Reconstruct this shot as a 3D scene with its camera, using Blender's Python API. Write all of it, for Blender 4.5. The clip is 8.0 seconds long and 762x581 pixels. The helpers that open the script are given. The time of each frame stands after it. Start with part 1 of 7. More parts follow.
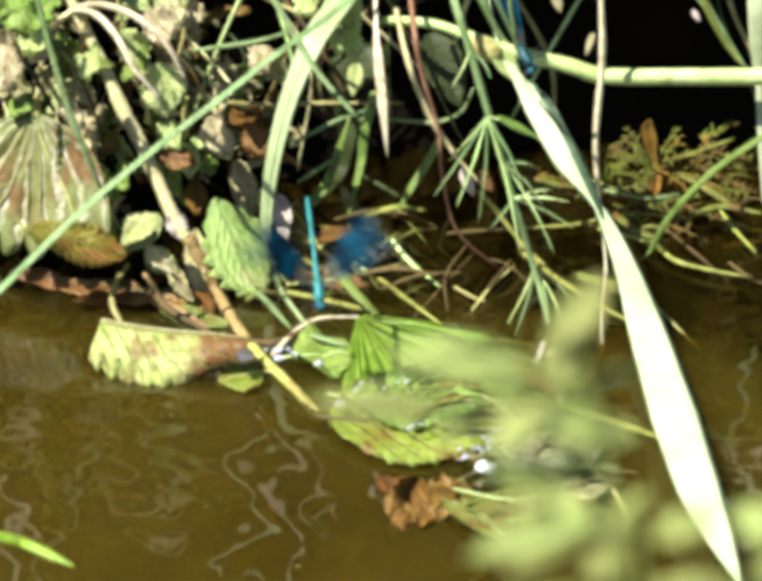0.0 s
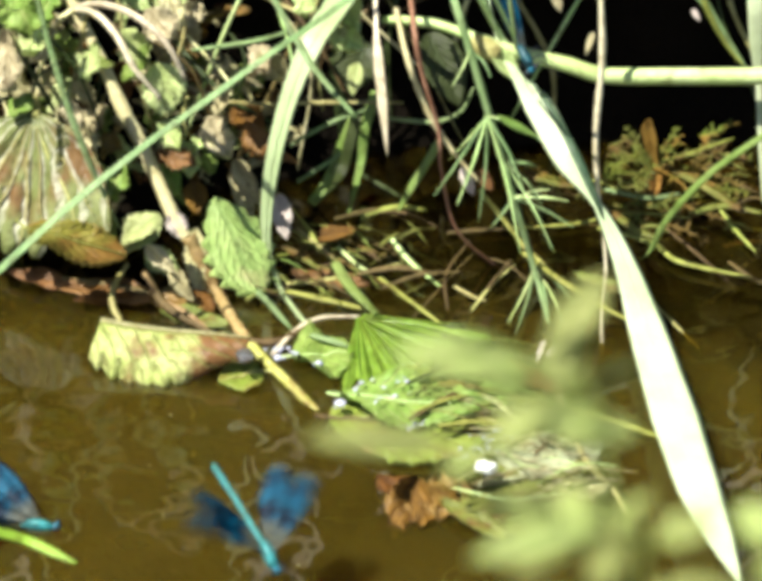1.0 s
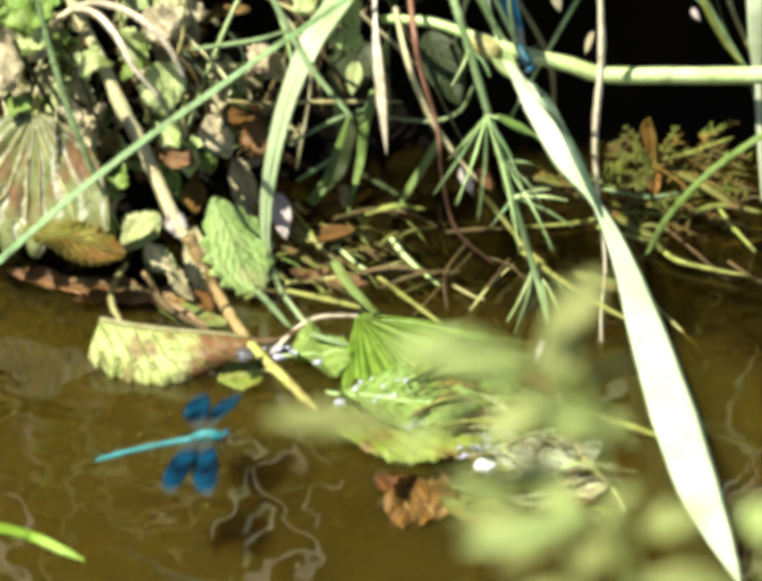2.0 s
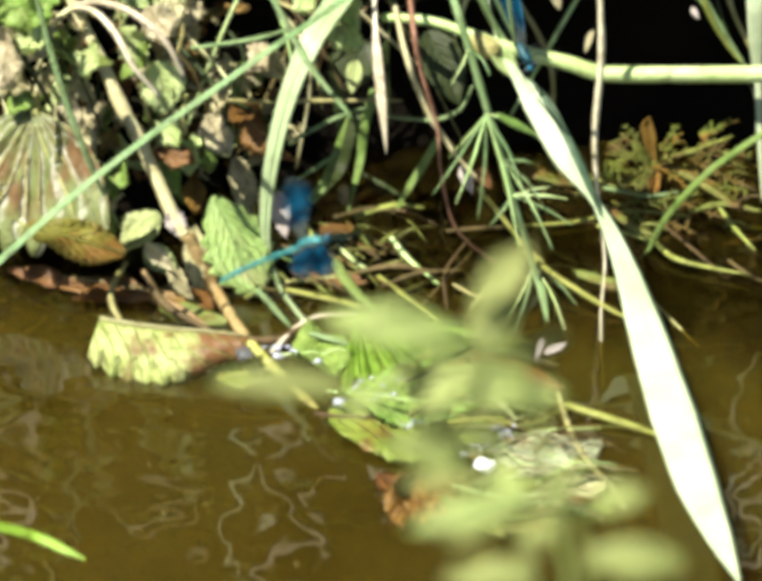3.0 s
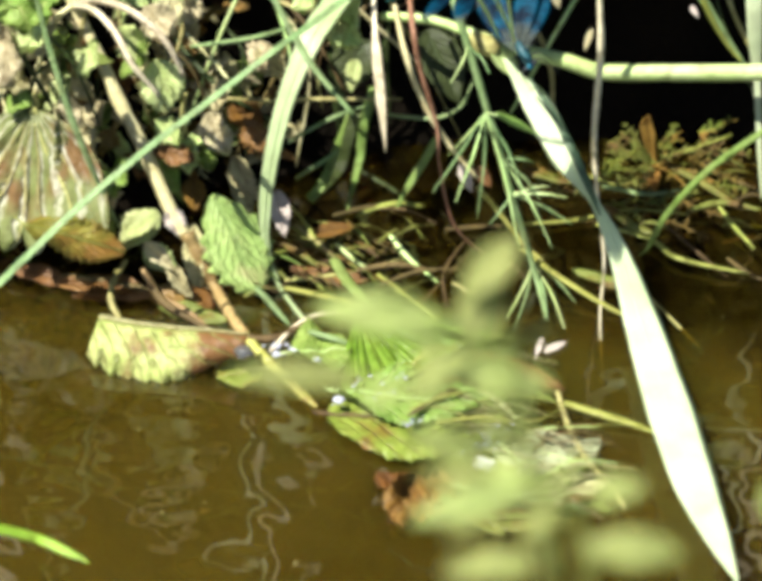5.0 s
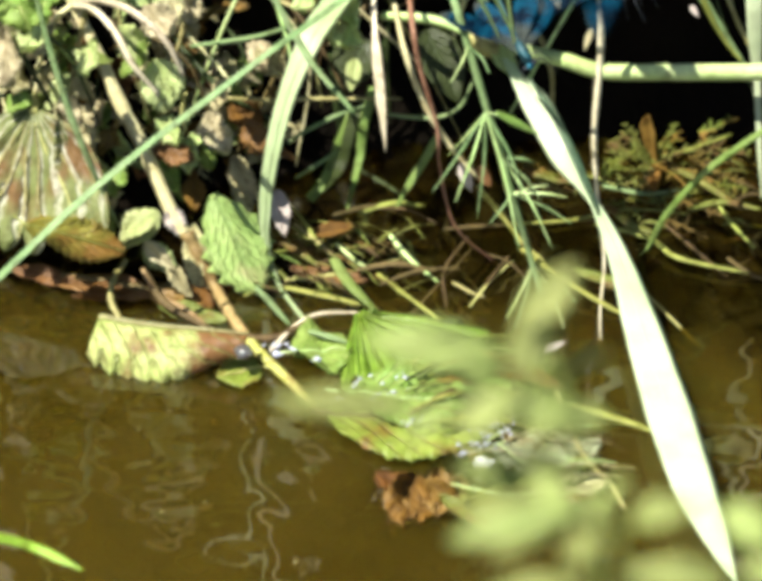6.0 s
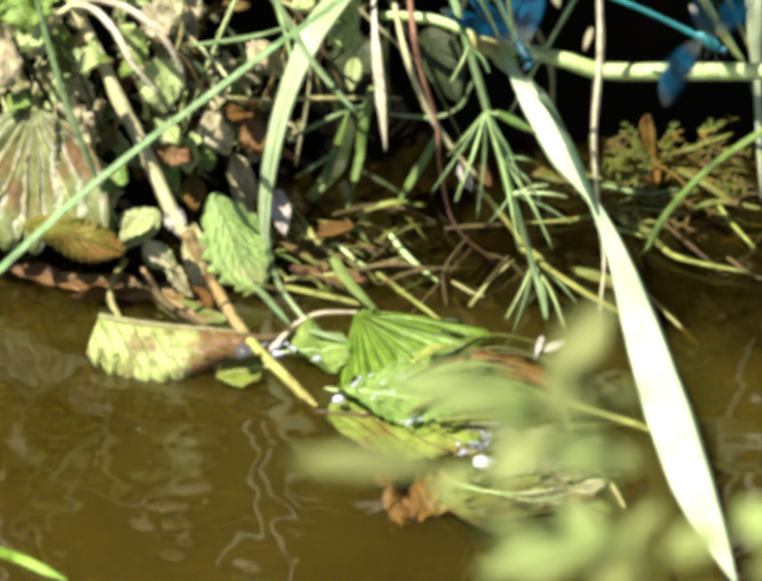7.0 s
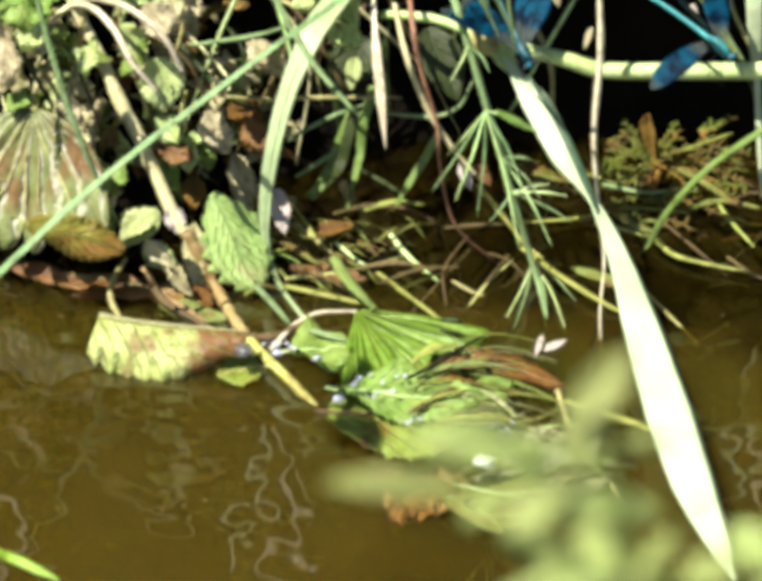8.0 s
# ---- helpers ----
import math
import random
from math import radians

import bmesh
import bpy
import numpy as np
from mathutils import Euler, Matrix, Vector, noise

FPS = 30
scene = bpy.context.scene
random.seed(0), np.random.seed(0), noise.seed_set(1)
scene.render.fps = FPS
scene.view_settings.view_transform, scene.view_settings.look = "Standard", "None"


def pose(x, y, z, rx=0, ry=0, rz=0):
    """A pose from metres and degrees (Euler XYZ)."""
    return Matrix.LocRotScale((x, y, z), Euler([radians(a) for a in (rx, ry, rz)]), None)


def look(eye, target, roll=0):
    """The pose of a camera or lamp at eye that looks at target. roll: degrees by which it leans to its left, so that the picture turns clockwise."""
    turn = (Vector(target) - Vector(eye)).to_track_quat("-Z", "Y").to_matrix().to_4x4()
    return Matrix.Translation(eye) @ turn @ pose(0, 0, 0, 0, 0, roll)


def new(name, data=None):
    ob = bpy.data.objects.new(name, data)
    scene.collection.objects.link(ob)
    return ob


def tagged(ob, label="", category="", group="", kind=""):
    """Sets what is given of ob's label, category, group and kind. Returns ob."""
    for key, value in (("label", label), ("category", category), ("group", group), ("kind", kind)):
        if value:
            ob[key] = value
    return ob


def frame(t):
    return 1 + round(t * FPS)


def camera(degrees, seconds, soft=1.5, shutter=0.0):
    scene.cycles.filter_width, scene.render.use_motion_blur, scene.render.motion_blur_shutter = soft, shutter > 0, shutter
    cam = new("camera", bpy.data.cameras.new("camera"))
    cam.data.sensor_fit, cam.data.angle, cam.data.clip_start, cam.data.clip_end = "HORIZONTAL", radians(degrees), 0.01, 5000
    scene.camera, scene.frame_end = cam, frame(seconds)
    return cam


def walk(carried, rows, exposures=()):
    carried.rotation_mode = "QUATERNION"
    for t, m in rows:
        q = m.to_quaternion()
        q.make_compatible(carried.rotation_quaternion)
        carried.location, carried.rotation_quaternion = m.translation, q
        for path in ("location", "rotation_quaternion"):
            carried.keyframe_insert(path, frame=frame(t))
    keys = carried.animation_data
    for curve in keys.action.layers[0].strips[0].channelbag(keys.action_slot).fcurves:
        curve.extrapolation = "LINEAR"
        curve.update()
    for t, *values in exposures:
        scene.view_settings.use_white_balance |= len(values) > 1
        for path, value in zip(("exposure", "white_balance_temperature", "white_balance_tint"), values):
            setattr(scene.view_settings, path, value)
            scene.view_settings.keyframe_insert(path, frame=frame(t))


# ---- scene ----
# The camera looks down at the edge of a small stream from the other bank.
EYE = (0.0, -1.35688, 0.84787)
cam = camera(10.0, 8.0, soft=5.5, shutter=0.7)
cam.data.dof.use_dof = True
cam.data.dof.focus_distance = 1.6
cam.data.dof.aperture_fstop = 15.5
walk(cam, [
    (0, look(EYE, (0.00000, 0.00000, 0.00000))),
    (0.5, look(EYE, (0.00000, -0.00006, -0.00009))),
    (1, look(EYE, (0.00000, -0.00009, -0.00015))),
    (1.5, look(EYE, (0.00014, -0.00014, -0.00023))),
    (3, look(EYE, (0.00032, -0.00047, -0.00076))),
    (3.5, look(EYE, (0.00036, -0.00054, -0.00086))),
    (4, look(EYE, (0.00050, -0.00062, -0.00098))),
    (4.5, look(EYE, (0.00054, -0.00069, -0.00111))),
    (6, look(EYE, (0.00057, -0.00085, -0.00136))),
    (6.5, look(EYE, (0.00057, -0.00088, -0.00141))),
    (7, look(EYE, (0.00059, -0.00095, -0.00151))),
    (7.5, look(EYE, (0.00057, -0.00099, -0.00159))),
    (8, look(EYE, (0.00059, -0.00109, -0.00174))),
], exposures=((0.0, 1.1), (8.0, 1.1)))

# ---- world and sun ----
SUN_WAY = Vector((0.52, 0.20, -1.0)).normalized()
world = bpy.data.worlds.new("world")
scene.world = world
world.use_nodes = True
wn = world.node_tree
sky = wn.nodes.new("ShaderNodeTexSky")
sky.sky_type, sky.sun_disc = "NISHITA", False
sky.sun_elevation = math.asin(-SUN_WAY.z)
sky.sun_rotation = math.atan2(-SUN_WAY.x, -SUN_WAY.y)
wn.links.new(sky.outputs[0], wn.nodes["Background"].inputs[0])
wn.nodes["Background"].inputs[1].default_value = 0.05
sun = new("sun", bpy.data.lights.new("sun", "SUN"))
sun.data.energy, sun.data.angle, sun.data.color = 5.0, radians(0.5), (1.0, 0.97, 0.86)
sun.matrix_world = look((0, 0, 3), Vector((0, 0, 3)) + SUN_WAY)


# ---- materials ----
def material(name):
    m = bpy.data.materials.new(name)
    m.use_nodes = True
    return m, m.node_tree.nodes, m.node_tree.links


def value_node(nodes, links, op, a, b=None, c=None):
    n = nodes.new("ShaderNodeMath")
    n.operation = op
    for i, v in enumerate((a, b, c)):
        if v is None:
            continue
        if isinstance(v, (int, float)):
            n.inputs[i].default_value = v
        else:
            links.new(v, n.inputs[i])
    return n.outputs[0]


def noise_node(nodes, links, scale, detail=4.0, stretch=None):
    co = nodes.new("ShaderNodeTexCoord").outputs["Object"]
    if stretch:
        mp = nodes.new("ShaderNodeMapping")
        mp.inputs["Scale"].default_value = stretch
        links.new(co, mp.inputs[0])
        co = mp.outputs[0]
    n = nodes.new("ShaderNodeTexNoise")
    n.inputs["Scale"].default_value, n.inputs["Detail"].default_value = scale, detail
    links.new(co, n.inputs["Vector"])
    return n.outputs["Fac"]


def ramp_node(nodes, links, fac, *stops):
    r = nodes.new("ShaderNodeValToRGB")
    el = r.color_ramp.elements
    while len(el) < len(stops):
        el.new(0.5)
    for e, (p, c) in zip(el, stops):
        e.position, e.color = p, (*c, 1)
    links.new(fac, r.inputs[0])
    return r.outputs[0]


def mix_node(nodes, links, fac, a, b):
    n = nodes.new("ShaderNodeMix")
    n.data_type = "RGBA"
    for i, v in ((0, fac), (6, a), (7, b)):
        if isinstance(v, (int, float)):
            n.inputs[i].default_value = v
        elif isinstance(v, tuple):
            n.inputs[i].default_value = (*v, 1)
        else:
            links.new(v, n.inputs[i])
    return n.outputs[2]


def bump_node(nodes, links, height, strength, dist):
    b = nodes.new("ShaderNodeBump")
    b.inputs["Strength"].default_value, b.inputs["Distance"].default_value = strength, dist
    links.new(height, b.inputs["Height"])
    return b.outputs[0]


def foliage(name, dark, light, vein=None, pattern="", count=9, brown=None, brown_at=0.6, trans=0.3, rough=0.42, spot=90.0, wither=0.0, wobble=0.45, mottle=0.9, acute=5.0, vein_edge=0.36):
    """Leaf tissue: two greens, veins along the leaf's own coordinates, dead patches."""
    m, nodes, links = material(name)
    bsdf = nodes["Principled BSDF"]
    col = ramp_node(nodes, links, noise_node(nodes, links, spot), (0.3, dark), (0.7, light))
    rnd = nodes.new("ShaderNodeObjectInfo").outputs["Random"]
    hsv = nodes.new("ShaderNodeHueSaturation")
    links.new(value_node(nodes, links, "MULTIPLY_ADD", rnd, 0.35, 0.82), hsv.inputs["Value"])
    links.new(value_node(nodes, links, "MULTIPLY_ADD", rnd, 0.03, 0.485), hsv.inputs["Hue"])
    links.new(col, hsv.inputs["Color"])
    col = hsv.outputs[0]
    if brown:
        f = noise_node(nodes, links, spot * 0.6, 5)
        f = value_node(nodes, links, "MULTIPLY", value_node(nodes, links, "SUBTRACT", f, brown_at - 0.12), 9.0)
        n = f.node
        n.use_clamp = True
        col = mix_node(nodes, links, f, col, brown)
    height = noise_node(nodes, links, spot * 8, 3)
    if pattern:
        uv = nodes.new("ShaderNodeUVMap")
        uv.uv_map = "leaf"
        sep = nodes.new("ShaderNodeSeparateXYZ")
        links.new(uv.outputs[0], sep.inputs[0])
        u, v = sep.outputs[0], sep.outputs[1]
        off = value_node(nodes, links, "ABSOLUTE", value_node(nodes, links, "SUBTRACT", v, 0.5))
        if wither:
            f = value_node(nodes, links, "MULTIPLY_ADD", noise_node(nodes, links, spot * 1.4, 5), 0.5, value_node(nodes, links, "SUBTRACT", u, wither + 0.25))
            f = value_node(nodes, links, "MULTIPLY", f, 9.0)
            f.node.use_clamp = True
            col = mix_node(nodes, links, f, col, brown)
        if pattern == "pinnate":
            t = value_node(nodes, links, "SUBTRACT", value_node(nodes, links, "MULTIPLY", u, float(count)), value_node(nodes, links, "MULTIPLY", off, acute))
        elif pattern == "palmate":
            t = value_node(nodes, links, "MULTIPLY", u, float(count))
        else:
            t = value_node(nodes, links, "MULTIPLY", v, float(count))
        t = value_node(nodes, links, "MULTIPLY_ADD", noise_node(nodes, links, spot * 1.5, 3), wobble, t)
        saw = value_node(nodes, links, "ABSOLUTE", value_node(nodes, links, "SUBTRACT", value_node(nodes, links, "FRACT", t), 0.5))
        line = value_node(nodes, links, "MULTIPLY", value_node(nodes, links, "SUBTRACT", saw, vein_edge), 9.0)
        line.node.use_clamp = True
        if pattern == "pinnate":
            mid = value_node(nodes, links, "MULTIPLY", value_node(nodes, links, "SUBTRACT", 0.06, off), 25.0)
            mid.node.use_clamp = True
            line = value_node(nodes, links, "MAXIMUM", line, mid)
        fade = value_node(nodes, links, "MULTIPLY_ADD", noise_node(nodes, links, spot * 2.0, 4), 2.2, -0.55)
        fade.node.use_clamp = True
        col = mix_node(nodes, links, value_node(nodes, links, "MULTIPLY", line, fade), col, vein or light)
        height = value_node(nodes, links, "ADD", value_node(nodes, links, "MULTIPLY", line, -1.2), height)
    # blotches and fine specks over the whole leaf
    blotch = ramp_node(nodes, links, noise_node(nodes, links, spot * 3.2, 7), (0.30, (0.58, 0.53, 0.46)), (0.45, (1.0, 0.99, 0.95)), (0.68, (1.25, 1.26, 1.22)))
    mul = nodes.new("ShaderNodeMix")
    mul.data_type, mul.blend_type = "RGBA", "MULTIPLY"
    mul.inputs[0].default_value = mottle
    links.new(col, mul.inputs[6])
    links.new(blotch, mul.inputs[7])
    col = mul.outputs[2]
    links.new(col, bsdf.inputs["Base Color"])
    bsdf.inputs["Roughness"].default_value = rough
    bsdf.inputs["Specular IOR Level"].default_value = 0.3
    nrm = bump_node(nodes, links, height, 0.8, 0.0007)
    links.new(nrm, bsdf.inputs["Normal"])
    if trans:
        tr = nodes.new("ShaderNodeBsdfTranslucent")
        links.new(col, tr.inputs[0])
        mx = nodes.new("ShaderNodeMixShader")
        mx.inputs[0].default_value = trans
        links.new(bsdf.outputs[0], mx.inputs[1])
        links.new(tr.outputs[0], mx.inputs[2])
        links.new(mx.outputs[0], nodes["Material Output"].inputs[0])
    return m


REED = foliage("reed_leaf", (0.51, 0.61, 0.36), (0.68, 0.76, 0.51), spot=40, rough=0.35, mottle=0.2)
ARCH = foliage("arching_reed_leaf", (0.46, 0.58, 0.28), (0.64, 0.75, 0.45), (0.56, 0.67, 0.37), "parallel", 8, spot=45, rough=0.35, mottle=0.3)
GRASS = foliage("grass_leaf", (0.23, 0.37, 0.145), (0.35, 0.48, 0.22), (0.38, 0.48, 0.28), "parallel", 3, spot=60)
GREEN = foliage("green_leaf", (0.17, 0.28, 0.045), (0.31, 0.41, 0.10), (0.40, 0.46, 0.16), "pinnate", 9)
PALE = foliage("pale_leaf", (0.43, 0.54, 0.18), (0.66, 0.70, 0.37), (0.30, 0.38, 0.12), "pinnate", 9, brown=(0.34, 0.22, 0.07), brown_at=0.68)
PALM = foliage("palmate_leaf", (0.13, 0.23, 0.02), (0.22, 0.32, 0.045), (0.06, 0.11, 0.012), "palmate", 13, rough=0.3)
FAN = foliage("fan_leaf", (0.14, 0.18, 0.05), (0.30, 0.34, 0.14), (0.64, 0.63, 0.50), "palmate", 9, brown=(0.20, 0.115, 0.045), brown_at=0.60, spot=75, wobble=1.3, vein_edge=0.30)
HALF = foliage("withering_leaf", (0.38, 0.46, 0.12), (0.60, 0.62, 0.27), (0.34, 0.38, 0.12), "pinnate", 8, brown=(0.24, 0.12, 0.045), brown_at=0.66, wither=0.60, trans=0.35)
OCHRE = foliage("ochre_leaf", (0.13, 0.085, 0.018), (0.26, 0.18, 0.045), (0.10, 0.07, 0.02), "pinnate", 5, trans=0.15, spot=140)
FLOAT = foliage("floating_leaf", (0.18, 0.25, 0.03), (0.32, 0.37, 0.075), (0.17, 0.12, 0.03), "pinnate", 8, brown=(0.20, 0.11, 0.025), brown_at=0.62, rough=0.4)
SOFTLEAF = foliage("young_leaf", (0.37, 0.45, 0.12), (0.52, 0.58, 0.21), (0.57, 0.62, 0.30), "pinnate", 8, trans=0.38, mottle=0.4)
STRAW = foliage("straw", (0.32, 0.30, 0.095), (0.50, 0.47, 0.20), spot=120, trans=0.12)
MEADOW = foliage("meadow_grass", (0.17, 0.27, 0.05), (0.28, 0.38, 0.11), (0.32, 0.42, 0.16), "parallel", 3, spot=60)
LIME = foliage("lime_leaf", (0.27, 0.42, 0.03), (0.36, 0.52, 0.06), (0.42, 0.56, 0.14), "parallel", 3, spot=60)
REDTWIG = foliage("red_twig", (0.24, 0.12, 0.06), (0.40, 0.24, 0.14), spot=150, trans=0.0, rough=0.6)
# the fold's underside, darkened in its colour for the shade on it
FOLD = foliage("shaded_reed_underside", (0.05, 0.10, 0.06), (0.10, 0.17, 0.09), (0.12, 0.20, 0.10), "parallel", 4, spot=60, trans=0.1)
OLIVE = foliage("olive_stem", (0.20, 0.22, 0.04), (0.34, 0.36, 0.09), spot=110, trans=0.12)
YELLOW = foliage("yellow_stem", (0.32, 0.30, 0.06), (0.50, 0.48, 0.16), brown=(0.22, 0.15, 0.05), brown_at=0.66, spot=190, trans=0.15)
PINK = foliage("pink_stalk", (0.60, 0.55, 0.26), (0.82, 0.78, 0.47), brown=(0.48, 0.38, 0.20), brown_at=0.70, spot=110, trans=0.12, mottle=0.35)
RUST = foliage("rusty_stem", (0.20, 0.12, 0.045), (0.40, 0.29, 0.13), spot=130, trans=0.05)
# black that stands for shadow on and between the floating leaves
SHADOW_BLACK = foliage("shadow_black", (0.010, 0.012, 0.004), (0.022, 0.022, 0.008), spot=150, trans=0.0, rough=0.5)
TWIG = foliage("brown_twig", (0.06, 0.042, 0.015), (0.13, 0.088, 0.032), spot=150, trans=0.0, rough=0.6)
WHITE = foliage("bleached_stem", (0.54, 0.46, 0.31), (0.74, 0.66, 0.50), spot=120, trans=0.1)
DEAD = foliage("dead_leaf", (0.08, 0.036, 0.004), (0.23, 0.105, 0.012), (0.07, 0.032, 0.007), "pinnate", 7, trans=0.15, rough=0.6, spot=140)
BUFF = foliage("withered_leaf", (0.42, 0.37, 0.18), (0.62, 0.58, 0.34), (0.28, 0.21, 0.09), "pinnate", 6, trans=0.2, spot=160)
# dark copy of the grass green, with shade put into the colour
SHADE = foliage("shade_toned_blade", (0.03, 0.048, 0.012), (0.06, 0.085, 0.024), (0.07, 0.09, 0.04), "parallel", 5, trans=0.1)
GREENSTEM = foliage("green_stem", (0.40, 0.57, 0.18), (0.60, 0.74, 0.36), spot=50, trans=0.15)
HERBLEAF = foliage("herb_leaf", (0.26, 0.37, 0.10), (0.43, 0.51, 0.18), (0.17, 0.27, 0.08), "pinnate", 8, brown=(0.42, 0.37, 0.18), brown_at=0.66, mottle=0.6, acute=7.0, wobble=0.22)
STRAWLEAF = foliage("straw_leaf", (0.54, 0.48, 0.27), (0.72, 0.67, 0.45), (0.34, 0.26, 0.13), "pinnate", 5, trans=0.25)
# broad leaf green darkened to stand for shade
SHADEP = foliage("shade_toned_leaf", (0.03, 0.044, 0.013), (0.055, 0.075, 0.025), (0.05, 0.07, 0.03), "pinnate", 7, trans=0.1)
DYING = foliage("dying_leaf", (0.24, 0.25, 0.03), (0.36, 0.34, 0.06), (0.20, 0.15, 0.03), "pinnate", 8, brown=(0.26, 0.14, 0.03), brown_at=0.57, rough=0.4, mottle=0.7)
RUSTLEAF = foliage("rusty_leaf", (0.26, 0.13, 0.03), (0.42, 0.23, 0.06), (0.16, 0.08, 0.02), "pinnate", 5, trans=0.2, spot=160)
LUSH = foliage("lush_weed", (0.10, 0.13, 0.014), (0.19, 0.22, 0.035), spot=150, brown=(0.26, 0.15, 0.03), brown_at=0.62, trans=0.2)
WHITELEAF = foliage("bleached_leaf", (0.50, 0.42, 0.38), (0.68, 0.62, 0.58), (0.40, 0.30, 0.26), "pinnate", 6, trans=0.15)
MUSTY = foliage("musty_leaf", (0.24, 0.26, 0.14), (0.44, 0.46, 0.29), (0.20, 0.19, 0.10), "pinnate", 9, brown=(0.24, 0.16, 0.07), brown_at=0.64, trans=0.15, acute=9.0)
TWIGLEAF = foliage("russet_leaf", (0.16, 0.08, 0.022), (0.32, 0.18, 0.06), (0.10, 0.05, 0.02), "pinnate", 6, trans=0.15)
WEED = foliage("water_weed", (0.10, 0.125, 0.02), (0.21, 0.22, 0.05), spot=150, brown=(0.13, 0.08, 0.022), brown_at=0.62, trans=0.15)


def bankside_shade(nodes, links):
    """Shade painted along the bank: 1 in the still water there, 0 out in the stream, with a ragged border."""
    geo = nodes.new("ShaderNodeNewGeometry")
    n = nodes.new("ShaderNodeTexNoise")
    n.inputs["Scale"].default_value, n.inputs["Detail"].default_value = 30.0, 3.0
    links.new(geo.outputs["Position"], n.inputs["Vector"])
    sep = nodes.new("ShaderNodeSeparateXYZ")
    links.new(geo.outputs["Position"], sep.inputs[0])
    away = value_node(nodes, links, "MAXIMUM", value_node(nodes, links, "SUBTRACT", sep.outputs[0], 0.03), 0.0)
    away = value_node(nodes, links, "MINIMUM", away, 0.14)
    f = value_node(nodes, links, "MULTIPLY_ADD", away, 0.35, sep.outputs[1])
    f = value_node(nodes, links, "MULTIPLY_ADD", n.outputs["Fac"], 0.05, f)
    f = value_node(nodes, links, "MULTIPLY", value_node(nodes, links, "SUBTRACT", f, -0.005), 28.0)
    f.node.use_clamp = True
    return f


def ground_material():
    m, nodes, links = material("stream_soil")
    bsdf = nodes["Principled BSDF"]
    big = noise_node(nodes, links, 22, 6)
    fine = noise_node(nodes, links, 260, 4)
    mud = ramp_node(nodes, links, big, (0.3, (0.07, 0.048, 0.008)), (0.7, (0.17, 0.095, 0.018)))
    # earth toned near black, with the recess's shade put into its colour
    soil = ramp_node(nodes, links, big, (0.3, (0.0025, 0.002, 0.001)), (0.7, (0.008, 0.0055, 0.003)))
    turf = ramp_node(nodes, links, big, (0.3, (0.035, 0.05, 0.015)), (0.7, (0.07, 0.09, 0.03)))
    # mud is painted near black along the bank to stand for shade
    mud = mix_node(nodes, links, bankside_shade(nodes, links), mud, (0.020, 0.019, 0.017))
    geo = nodes.new("ShaderNodeNewGeometry")
    sep = nodes.new("ShaderNodeSeparateXYZ")
    links.new(geo.outputs["Position"], sep.inputs[0])

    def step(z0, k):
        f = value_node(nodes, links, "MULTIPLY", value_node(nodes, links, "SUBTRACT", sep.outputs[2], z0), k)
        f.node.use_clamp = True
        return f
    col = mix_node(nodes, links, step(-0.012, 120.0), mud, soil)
    # turf starts only high up, so the mirrored bank stays dark
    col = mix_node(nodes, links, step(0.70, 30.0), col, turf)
    # grass grows on the near bank down to the mud's edge
    near = value_node(nodes, links, "MULTIPLY", value_node(nodes, links, "SUBTRACT", -0.53, value_node(nodes, links, "MULTIPLY_ADD", fine, 0.06, sep.outputs[1])), 40.0)
    near.node.use_clamp = True
    col = mix_node(nodes, links, near, col, turf)
    links.new(col, bsdf.inputs["Base Color"])
    bsdf.inputs["Roughness"].default_value = 0.9
    bsdf.inputs["Specular IOR Level"].default_value = 0.06
    links.new(bump_node(nodes, links, fine, 0.8, 0.003), bsdf.inputs["Normal"])
    return m


